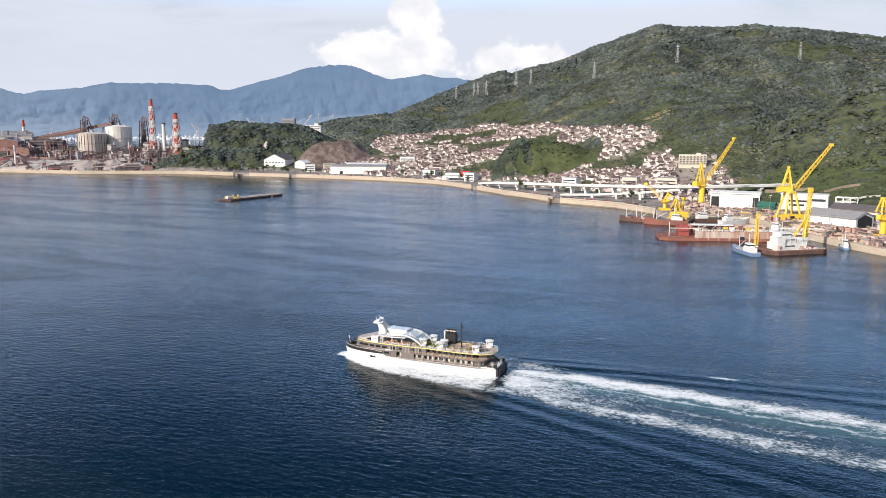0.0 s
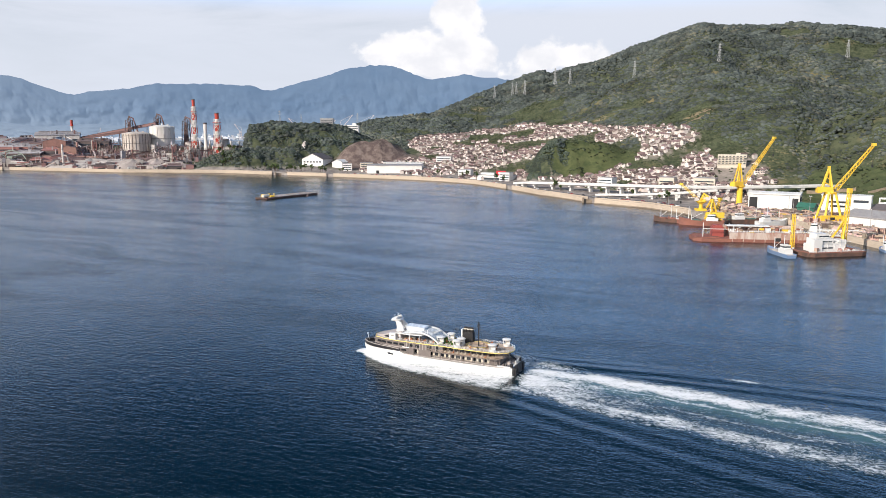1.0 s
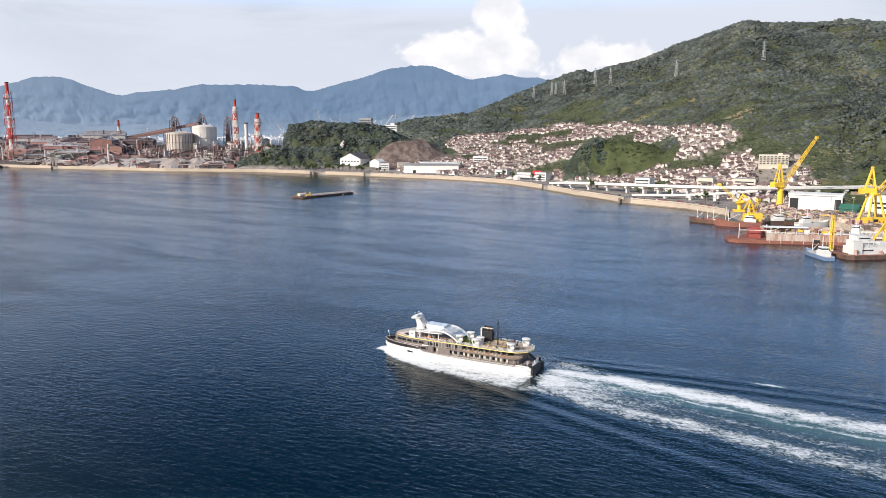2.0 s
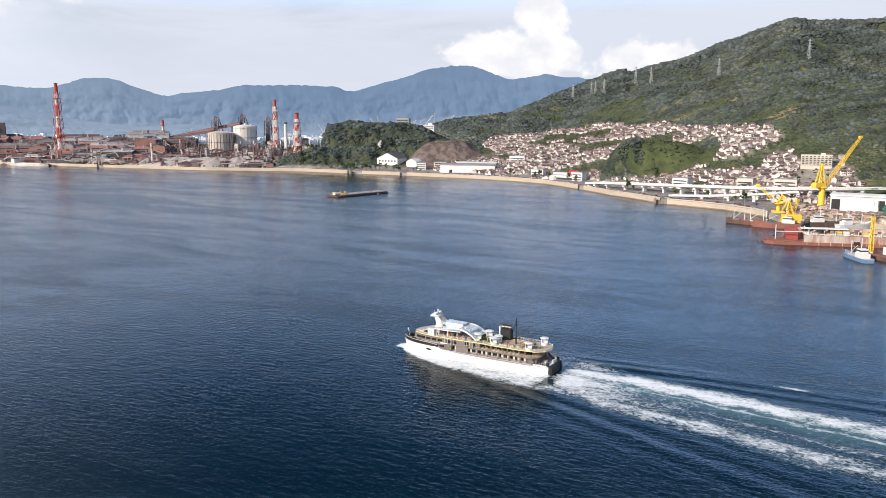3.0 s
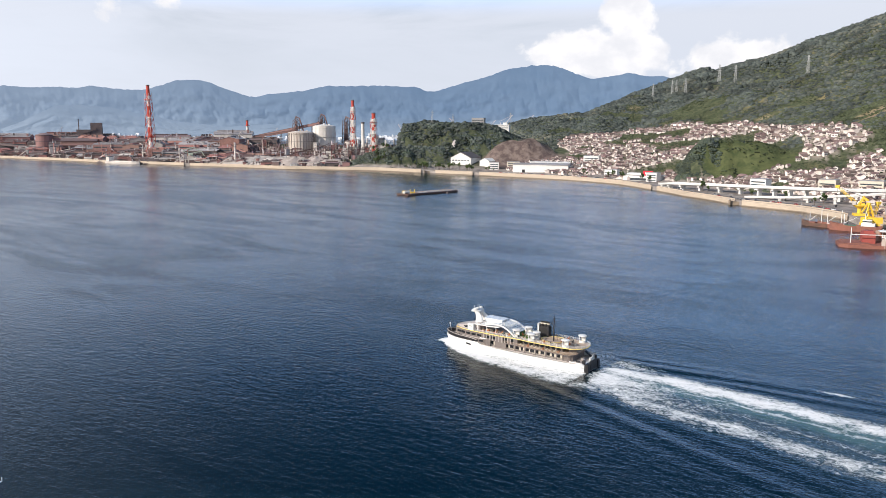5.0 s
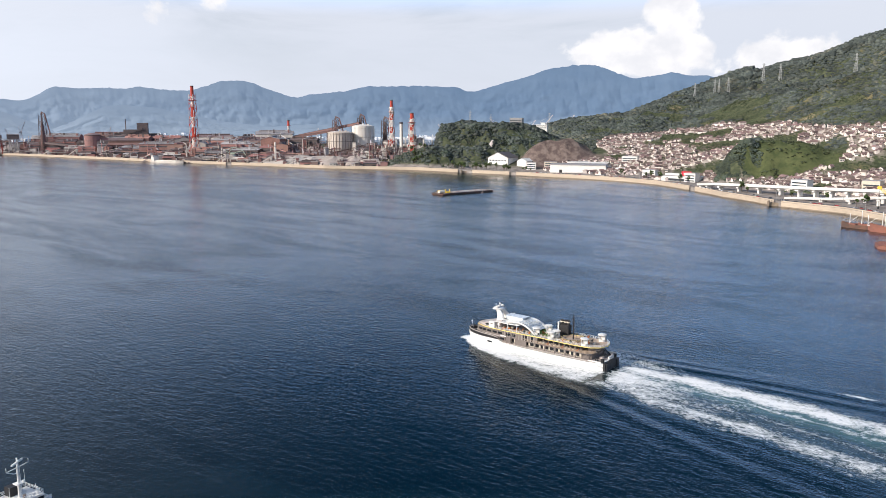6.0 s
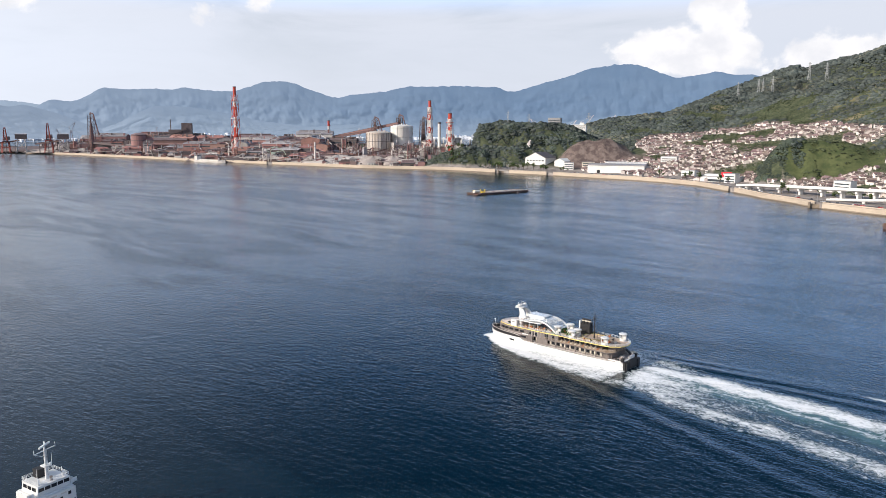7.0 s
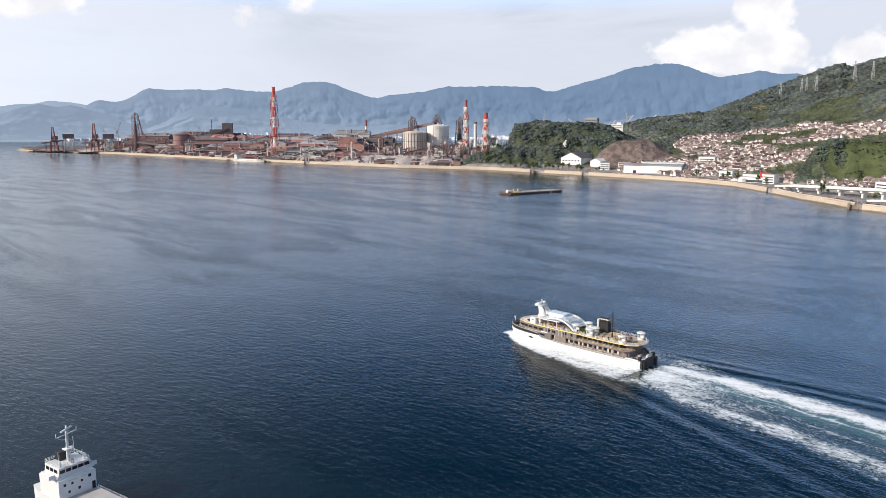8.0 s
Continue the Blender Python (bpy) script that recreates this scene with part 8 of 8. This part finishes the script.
    part("back_stay", Geo().beam((4, 8, 2.7), (17.6, 2.3, 22), 1.1).beam((9, -7, 2.7), (17.4, 2.2, 19), 1.1).beam((2, 2, 2.7), (17.8, 2.4, 25), 0.8), CRANE_YELLOW, cb)
    part("second_mast", lattice(Geo(), (-20, 12, 2.7), (-20, 12, 27), 2.2, 1.6, 9, 0.4).beam((-20, 12, 2.7), (-20, 12, 24), 0.7), CRANE_YELLOW, cb)
    part("winch", Geo().box(12, -10, 2.7, 5, 3, 2.4).tube(14, 10, 2.7, 1.5, 2, 10), RED_LEAD, cb)
    part("funnel", Geo().tube(-2, 1, 11, 1.1, 5, 10).tube(1, 1, 11, 1.1, 4, 10), PALE_SHEET, cb)
    part("aerial", Geo().beam((-9, -4, 15), (-9, -4, 22), 0.25).beam((-11, -4, 18), (-7, -4, 18), 0.2), STEEL_WHITE, cb)
    for i in range(30):
        q = rng.uniform(0.7, 2.2)
        part("deck_gear", Geo().box(rng.uniform(-22, 22), rng.choice((-12.5, -13.5, 8, 11, 13)), 2.7, q * rng.uniform(1, 2.4), q, q * rng.uniform(0.6, 1.6), rng.uniform(0, 90)), rng.choice((YARD_STEEL, PALE_SHEET, STEEL_WHITE, RED_LEAD)), cb)
    for i in range(34):
        q = rng.uniform(0.6, 1.8)
        lev = rng.choice(((7.7, -16, 8, -9.5, 1.5), (11.7, -14, -1, -8.5, 0.5), (2.7, -22, 14, -13, 9)))
        part("house_fitting", Geo().box(rng.uniform(lev[1], lev[2]), rng.uniform(lev[3], lev[4]), lev[0], q, q * rng.uniform(0.6, 1.4), q * rng.uniform(0.8, 2.0), rng.uniform(0, 90)), rng.choice((STEEL_WHITE, HULL_WHITE, PALE_SHEET, YARD_STEEL)), cb)
    for x in (-16, -11, -6, 0, 5, 9):
        part("house_post", Geo().beam((x, -10.7, 2.7), (x, -10.7, 11.5), 0.25).beam((x, -10.7, 9.6), (x + 5, -10.7, 9.6), 0.2), STEEL_WHITE, cb)
    part("deck_rail", railing([(-24, -14.6), (23, -14.6)], 2.9, 1.1, 2.0, 0.12), STEEL_WHITE, cb)
    part("upper_rail", railing([(-16, -9.4), (-0.6, -9.4)], 11.7, 1.0, 1.4, 0.1).add(*(lambda g: (g.v, g.f))(railing([(-17, -10.4), (9, -10.4)], 7.7, 1.0, 1.4, 0.1))), STEEL_WHITE, cb)
    # boats
    small_hull(pose(198, 503, 0, 0, 0, 96), 32, 8, 2.5, HULL_BLUE, PALE_SHEET, "pale blue workboat moored beside the crane barge")
    small_hull(pose(189, 652, 0, 0, 0, 160), 36, 9, 4.6, RED_LEAD, HULL_GREEN, "green and red cargo boat at the quay")
    small_hull(pose(178, 668, 0, 0, 0, 150), 26, 8, 3.4, RED_LEAD, PALE_SHEET, "dull red work barge at the quay", False)
    small_hull(pose(166, 677, 0, 0, 0, 140), 24, 9, 3.2, BARGE_DARK, RED_LEAD, "rusty dark work barge", False)
    small_hull(pose(248, 655, 0, 0, 0, 20), 30, 8, 4.0, HULL_WHITE, PALE_SHEET, "white patrol boat at the fitting quay")
    small_hull(pose(262, 604, 0, 0, 0, 60), 28, 8, 3.8, HULL_WHITE, PALE_SHEET, "white tug lying by the quay")
    small_hull(pose(272, 520, 0, 0, 0, 80), 14, 4.5, 1.8, HULL_BLUE, PALE_SHEET, "small blue launch by the quay")
    small_hull(pose(232, 668, 0, 0, 0, 10), 34, 9, 4.0, BARGE_DARK, HULL_GREEN, "dark green-decked hull under repair")
    lat = thing("gangway_truss", pose(268, 575, 0, 0, 0, -8), "white lattice gangway lying at the quay", "gangway")
    part("truss", lattice(Geo(), (-17, 0, 4.5), (17, 0, 4.5), 4.0, 4.0, 12, 0.4), STEEL_WHITE, lat)
    part("float", Geo().box(0, 0, -0.8, 36, 8, 3), BARGE_DARK, lat)
    # ship sections, plates and oddments over the yard
    for i in range(40):
        b = rng.uniform(17.0, 28.6)
        s = float(np.interp(b, [q[0] for q in SHORE], [q[1] for q in SHORE]))
        r = s + rng.uniform(8, 78 if b < 24 else 60)
        x, y = polar(b, r)
        sx, sy, sz = rng.uniform(5, 14), rng.uniform(3, 7), rng.uniform(1.2, 5)
        o = thing("ship_section", pose(x, y, height_at(b, r), 0, 0, rng.uniform(-40, 20)), "rusty steel ship section on the yard", "steel block", "ship sections in the yard")
        part("plate", Geo().box(0, 0, -0.5, sx, sy, sz * 0.35 + 0.5), YARD_STEEL, o)
        part("bulkhead", Geo().box(-sx * 0.4, 0, sz * 0.35, 0.5, sy, sz * 0.65).box(sx * 0.2, 0, sz * 0.35, 0.5, sy, sz * 0.65), YARD_STEEL, o)
        part("side_plate", Geo().box(0, sy * 0.48, sz * 0.35, sx, 0.4, sz * 0.5), YARD_STEEL, o)
    g = Geo()
    for i in range(3600):
        b = rng.uniform(16.6, 30)
        s = float(np.interp(b, [q[0] for q in SHORE], [q[1] for q in SHORE]))
        r = s + rng.uniform(5, 110)
        x, y = polar(b, r)
        q = rng.uniform(0.6, 2.6)
        g.box(x, y, height_at(b, r) - 0.3, q * rng.uniform(1, 4), q, q * rng.uniform(0.5, 1.4) + 0.3, rng.uniform(0, 180))
    tagged(new("yard_clutter", g.mesh("yard_clutter", YARD_MIX)), "crates, plates and oddments scattered about the shipyard", "clutter", kind="stuff")
    # containers, cable drums and light poles between the slips
    paints = (WHITE, HULL_BLUE, HULL_GREEN, RED_LEAD, CRANE_YELLOW, ROOF_GREY)
    tones = ("white", "faded blue", "dark green", "rust-red", "yellow", "grey")
    for i in range(34):
        b = rng.uniform(17.2, 29.5)
        r = float(np.interp(b, [q[0] for q in SHORE], [q[1] for q in SHORE])) + rng.uniform(10, 96)
        x, y = polar(b, r)
        m, k = pose(x, y, height_at(b, r), 0, 0, rng.choice((-30, 60)) + rng.uniform(-6, 6)), rng.randrange(6)
        if i % 4 < 2:
            c = thing("container", m, tones[k] + " steel container standing in the shipyard", "container", "yard containers")
            part("body", Geo().box(0, 0, -0.4, 6.1, 2.4, 3.0), paints[k], c)
            for e in range(7):
                part("rib", Geo().box(-2.7 + 0.9 * e, 0, -0.3, 0.3, 2.56, 2.8), paints[k], c)
            part("door_bar", Geo().beam((3.1, -0.4, 0.1), (3.1, -0.4, 2.4), 0.12).beam((3.1, 0.4, 0.1), (3.1, 0.4, 2.4), 0.12), ROOF_GREY, c)
        elif i % 4 == 2:
            c = thing("cable_drum", m, "brown wooden cable drum lying in the yard", "drum", "cable drums")
            part("core", Geo().tube(0, 0, -0.2, 0.9, 2.2, 14), YARD_STEEL, c)
            for z in (-0.2, 1.9):
                part("flange", Geo().tube(0, 0, z, 1.6, 0.25, 16), YARD_STEEL, c)
        else:
            c = thing("light_pole", m, "tall grey yard light pole", "light pole", "yard light poles")
            part("pole", Geo().tube(0, 0, -0.5, 0.22, 17, 8, 0.12), ROOF_GREY, c)
            part("lamp_bar", Geo().box(0, 0, 16.3, 2.6, 0.4, 0.4), STEEL_WHITE, c)
    rails = thing("crane_rail", pose(262, 690, 4.2, 0, 0, -8), "yellow long beams stacked beside the slipway", "beams")
    for k in range(3):
        part("beam", Geo().beam((-26 + 3 * k, -k * 2.2, 1.0 + 0.3 * k), (16 + 3 * k, -k * 2.2, 1.0 + 0.3 * k), 1.2, 1.6), CRANE_YELLOW, rails)


build_yard()


# ---- deck barge in the bay, and the coaster passing beneath ----
def build_barge():
    b = thing("deck_barge", pose(-222, 897, 0, 0, 0, 59) @ Matrix.Diagonal((1.0, 1.0, 0.72, 1.0)), "long flat barge with pale worn deck and yellow mooring gear", "barge")
    part("hull", Geo().loft([[(x, -w, -1), (x, w, -1), (x, w, z), (x, -w, z)] for x, w, z in ((-41, 9.5, 3.0), (-38.5, 10.5, 2.7), (39, 10.5, 2.7), (41, 9.5, 3.0))]), BARGE_DARK, b)
    part("deck_plating", Geo().box(1, 0, 2.7, 77, 19.6, 0.35), HEAP, b, "pale worn deck plating")
    part("fender", Geo().beam((-40, -10.7, 1.7), (40, -10.7, 1.7), 0.5, 0.7), SOOT, b)
    part("tank", Geo().loft([[(-37 + d, -3 + 2.2 * math.cos(a), 5.0 + 2.2 * math.sin(a)) for a in np.linspace(0, 2 * math.pi, 13)[:-1]] for d in (-4, -3, 3, 4)]), TANK_WHITE, b)
    part("mooring_gear", Geo().box(-30, -4, 3.0, 6, 6, 2.2).box(-33, 4, 3.0, 4, 5, 3.4).beam((-28, -7, 3), (-28, -7, 9), 0.8).beam((-26, 3, 3), (-26, 3, 8), 0.8), CRANE_YELLOW, b)
    part("stern_rail", railing([(-40, -9), (-46, -9), (-46, 5), (-40, 5)], 2.4, 1.4, 2.0, 0.25), SOOT, b)
    part("rail", railing([(-24, -9.9), (38, -9.9)], 3.0, 1.0, 3.0, 0.12), STEEL_WHITE, b)
    rng = random.Random(8)
    for i in range(22):
        part("deck_plate", Geo().box(-20 + 2.7 * i, rng.uniform(-5, 5), 3.05, rng.uniform(2, 5), rng.uniform(3, 8), rng.uniform(0.1, 0.5), rng.uniform(-4, 4)), (RUST, TANK_PALE, PALE_SHEET, HEAP)[i % 4], b)
    buoy = single("buoy", Geo().lathe(0, 0, [(0.6, -0.8), (1.6, 0.0), (1.6, 1.0), (0.5, 2.0), (0.3, 3.4)], 12), SOOT, pose(-199, 902, 0), "dark mooring buoy near the barge", "buoy")


build_barge()


def build_coaster():
    """Deck plan: x to the bow, y to port; the eye looks down on its bridge from astern."""
    c = thing("coaster", pose(-70.8, 104.6, 0, 0, 0, -11.7), "white coastal ship with a stepped bridge and lattice mast", "ship")

    def fit(name, geo, *rest):
        return part(name, geo.stretch(0.78, 0.72, 0.80), *rest)

    fit("hull", Geo().loft([[(x, -w, -1), (x, w, -1), (x, w * 1.04, z), (x, -w * 1.04, z)] for x, w, z in ((-16, 4.6, 4.6), (-12, 5.6, 4.4), (40, 5.8, 3.8), (52, 4.5, 4.6), (60, 0.5, 6.4))]), HULL_WHITE, c)
    fit("main_deck", Geo().box(16, 0, 4.1, 58, 10.6, 0.3), SHIP_GREY, c)
    hs = fit("bridge_house", Geo().box(-6.2, 0, 4.2, 9.6, 11.0, 5.2).box(-6.4, 0, 9.4, 8.4, 10.4, 0.35), HULL_WHITE, c, "white bridge house")
    wh = fit("wheelhouse", Geo().loft([[(-9.6, -4.6, 9.7), (-9.6, 4.6, 9.7), (-2.6, 4.6, 9.7), (-2.6, -4.6, 9.7)], [(-9.4, -4.5, 12.3), (-9.4, 4.5, 12.3), (-2.3, 4.5, 12.3), (-2.3, -4.5, 12.3)]]), HULL_WHITE, c)
    for y in np.arange(-3.6, 3.7, 1.8):
        fit("window", Geo().box(-2.38, float(y), 10.9, 0.2, 1.5, 0.85), SHIP_GLASS, wh)
    for x in (-8, -6, -4):
        fit("side_window", Geo().box(x, -4.62, 10.9, 1.4, 0.16, 0.85).box(x, 4.62, 10.9, 1.4, 0.16, 0.85), SHIP_GLASS, wh)
    fit("wing", Geo().box(-4.6, 0, 9.6, 3.0, 12.6, 0.25).box(-3.2, -6.2, 9.8, 0.2, 1.8, 1.0).box(-3.2, 6.2, 9.8, 0.2, 1.8, 1.0).box(-4.6, 6.25, 9.8, 3, 0.15, 1.0).box(-4.6, -6.25, 9.8, 3, 0.15, 1.0), HULL_WHITE, c)
    for y, z, r in ((-3.8, 7.6, 0.4), (-1.6, 7.6, 0.35), (1.2, 7.4, 0.35), (3.6, 7.9, 0.45), (-2.6, 5.6, 0.35), (0.4, 5.7, 0.4)):
        fit("scuttle", Geo().box(-1.36, y, z, 0.12, r * 1.8, r * 1.8), SHIP_GLASS, hs)
    fit("writing_bar", Geo().box(-1.36, -1.4, 8.6, 0.06, 2.6, 0.35).box(-1.36, 1.9, 8.6, 0.06, 1.6, 0.35), PALE_SHEET, hs)
    fit("door", Geo().box(-1.36, 4.7, 4.4, 0.12, 1.0, 2.0), SHIP_BLACK, hs)
    fit("monkey_rail", railing([(-9.4, -4.4), (-2.4, -4.4), (-2.4, 4.4), (-9.4, 4.4), (-9.4, -4.4)], 12.3, 1.0, 1.2, 0.06), STEEL_WHITE, wh)
    mast = fit("mast", Geo().tube(-5.4, 0, 12.3, 0.42, 8.4, 10, 0.25), HULL_WHITE, c, "white mast with radar scanners")
    fit("scanner", Geo().box(-5.4, 0, 20.7, 0.4, 4.6, 0.35, 25).box(-5.4, 0, 21.2, 0.3, 2.6, 0.3, 60), STEEL_WHITE, mast)
    fit("yard", Geo().beam((-5.4, -3.0, 19.3), (-5.4, 3.0, 19.9), 0.16).beam((-5.4, -3.0, 19.3), (-5.4, -3.0, 20.4), 0.1).beam((-5.4, 3.0, 19.9), (-5.4, 3.0, 20.8), 0.1).pipe([(-5.4, -3.0, 19.3), (-4.6, -1.4, 18.6), (-5.4, 0, 18.4)], 0.12), STEEL_WHITE, mast)
    fit("ladder", Geo().beam((-5.0, 0.35, 12.4), (-5.1, 0.3, 20), 0.08).beam((-5.0, -0.35, 12.4), (-5.1, -0.3, 20), 0.08), STEEL_WHITE, mast)
    fit("platform", Geo().box(-5.4, 0, 15.6, 1.8, 2.2, 0.2).box(-4.5, 0.8, 15.8, 0.5, 0.5, 0.6), STEEL_WHITE, mast)
    fit("funnel", Geo().loft([[(-9.2, -1.6, 9.7), (-9.2, 1.6, 9.7), (-6.6, 1.6, 9.7), (-6.6, -1.6, 9.7)], [(-9.4, -1.4, 14.4), (-9.4, 1.4, 14.4), (-7.2, 1.4, 14.4), (-7.2, -1.4, 14.4)]]), SHIP_BLACK, c, "dark funnel behind the wheelhouse")
    fit("signal_lamp", Geo().tube(-3.4, -3.6, 12.3, 0.3, 1.4, 8).tube(-3.2, 3.4, 12.3, 0.35, 1.2, 8), STEEL_WHITE, c)
    fit("magnetic_compass", Geo().tube(-3.4, 0, 12.3, 0.4, 1.1, 10), SHIP_BROWN, c)
    fit("aerial", Geo().beam((-3.2, -4.0, 12.3), (-3.2, -4.0, 16.5), 0.07).beam((-8.8, 3.8, 12.3), (-8.8, 3.8, 17), 0.07).beam((-2.6, 2.6, 12.3), (-2.6, 2.6, 15.2), 0.07), STEEL_WHITE, c)
    fit("hatch_cover", Geo().box(22, 0, 4.3, 38, 8.4, 1.4), PALE_SHEET, c)
    fit("deck_rail", railing([(-0.5, 5.5), (20, 5.7), (40, 5.7)], 4.2, 1.0, 1.6, 0.06), STEEL_WHITE, c)
    fit("deck_rail", railing([(-0.5, -5.5), (20, -5.7), (40, -5.7)], 4.2, 1.0, 1.6, 0.06), STEEL_WHITE, c)
    fit("lifeboat", Geo().loft([[(x, 5.9 + w * math.cos(a), 8.0 + 0.8 * w * math.sin(a)) for a in np.linspace(0, 2 * math.pi, 9)[:-1]] for x, w in ((-11, 0.2), (-10, 0.8), (-7.5, 0.9), (-6.5, 0.3))]), SEAT_ORANGE, c)


build_coaster()


# ---- trees, lamps and walls along the shore ----
BLOCK_BROWN = material("brown_block_wall", (0.27, 0.215, 0.16), 0.9, second=(0.17, 0.14, 0.10), grain=0.4, stain=0.08, mix=0.8, bump=0.1)
BARK = material("bark", (0.13, 0.10, 0.075), 0.95, second=(0.08, 0.06, 0.05), grain=2.0)
TREE_LEAF = leaf_material("shore_leaves", (0.030, 0.050, 0.018), (0.085, 0.115, 0.040), (0.12, 0.13, 0.05))


def tree(m, h, seed, label):
    rng = np.random.default_rng(seed)
    ob = thing("tree", m, label, "tree", "trees along the shore")
    part("trunk", Geo().tube(0, 0, -1, h * 0.035, h * 0.55 + 1, 8, h * 0.018), BARK, ob)
    limbs = Geo()
    V, F, n = [], [], 0
    shapes = clump_shapes(rng, 4)
    for i in range(11):
        a, up = i * 2.4 + rng.uniform(-0.4, 0.4), rng.uniform(0.5, 0.98)
        out = h * rng.uniform(0.08, 0.3) * (1.25 - up)
        c = np.array([out * 1.6 * math.cos(a), out * 1.6 * math.sin(a), h * up])
        limbs.beam((0, 0, h * (up * 0.55)), tuple(c), h * 0.014)
        v, f = shapes[i % 4]
        V.append(v * h * rng.uniform(0.10, 0.17) + c)
        F.append(f + n)
        n += len(v)
    part("limb", limbs, BARK, ob)
    crown = new("crown", stuff_mesh("crown", np.concatenate(V), np.concatenate(F), TREE_LEAF))
    crown.parent = ob
    return ob


def build_green():
    rng = random.Random(41)
    protos = [tree(pose(0, 0, -900), 9, 1, "round-crowned green tree beside the shore road"), tree(pose(0, 0, -900), 12, 2, "tall dark green tree beside the shore road"), tree(pose(0, 0, -900), 7, 3, "small bushy tree on the waterfront")]
    used = set()
    for i in range(58):
        b = rng.choice((rng.uniform(-18.5, -9.5), rng.uniform(-15.5, -10), rng.uniform(-4, 15), rng.uniform(-19, -13)))
        r = float(np.interp(b, [s[0] for s in SHORE], [s[1] for s in SHORE])) + rng.uniform(34, 62)
        x, y = polar(b, r)
        k = rng.randrange(3)
        m = pose(x, y, height_at(b, r), 0, 0, rng.uniform(0, 360))
        if k in used:
            copy_thing(protos[k], m)
        else:
            used.add(k)
            protos[k].matrix_basis = m
    first = None
    for b in list(np.arange(-19.5, -9, 0.9)) + list(np.arange(-3, 14, 1.4)):
        r = float(np.interp(b, [s[0] for s in SHORE], [s[1] for s in SHORE])) + 13
        x, y = polar(float(b), r)
        m = pose(x, y, height_at(float(b), r), 0, 0, -float(b))
        if first is None:
            first = thing("street_lamp", m, "slim grey street lamp on the shore road", "street lamp", "street lamps on the shore road")
            part("pole", Geo().tube(0, 0, -0.5, 0.16, 10.5, 8, 0.09), GALV, first)
            part("arm", Geo().beam((0, 0, 9.8), (0, -2.2, 10.3), 0.14), GALV, first)
            part("lamp_head", Geo().box(0, -2.4, 10.2, 0.5, 1.1, 0.22), STEEL_WHITE, first)
        else:
            copy_thing(first, m)
    # works on the slopes: a pale rock face, brown retaining walls, a slope road
    x, y = polar(-12.9, 1492)
    face = Geo().loft([[(-6, -13, 36), (3, -13, 36), (8, -2, 52), (4, -2, 55), (-2, -6, 46)], [(-6, -5, 34), (3, -5, 34), (8, 6, 52), (4, 6, 55), (-2, 2, 46)]])
    single("rock_face", face, PLASTER, pose(x, y, 0, 0, 0, 10), "pale shotcrete rock face cut into the wooded knoll", "rock face")
    for lo, hi, r, high, lab in ((22.6, 25.6, 900, 3.4, "brown block retaining wall across the grassy slope"), (26.2, 28.4, 880, 2.6, "brown retaining wall along the slope road"), (26.2, 29.5, 815, 1.5, "pale guard wall of the slope road"), (8.6, 10.0, 1250, 1.6, "pale terrace wall among the houses"), (14.2, 16.2, 1222, 1.4, "terraced brown field wall on the slope"), (14.6, 16.4, 1246, 1.4, "dry stone field terrace on the slope")):
        g = Geo()
        rings = []
        for b in np.arange(lo, hi, 0.1):
            rr = r + 2 * math.sin(b * 2.1)
            x, y = polar(float(b), rr)
            u, v = polar(float(b), rr + 2.5)
            z = height_at(float(b), rr)
            rings.append([(x, y, z - 3), (x, y, z + high), (u, v, z + high), (u, v, z - 3)])
        single("retaining_wall", g.loft(rings), CONCRETE if "pale" in lab or "grey" in lab else BLOCK_BROWN, Matrix(), lab, "wall", "retaining walls")


build_green()
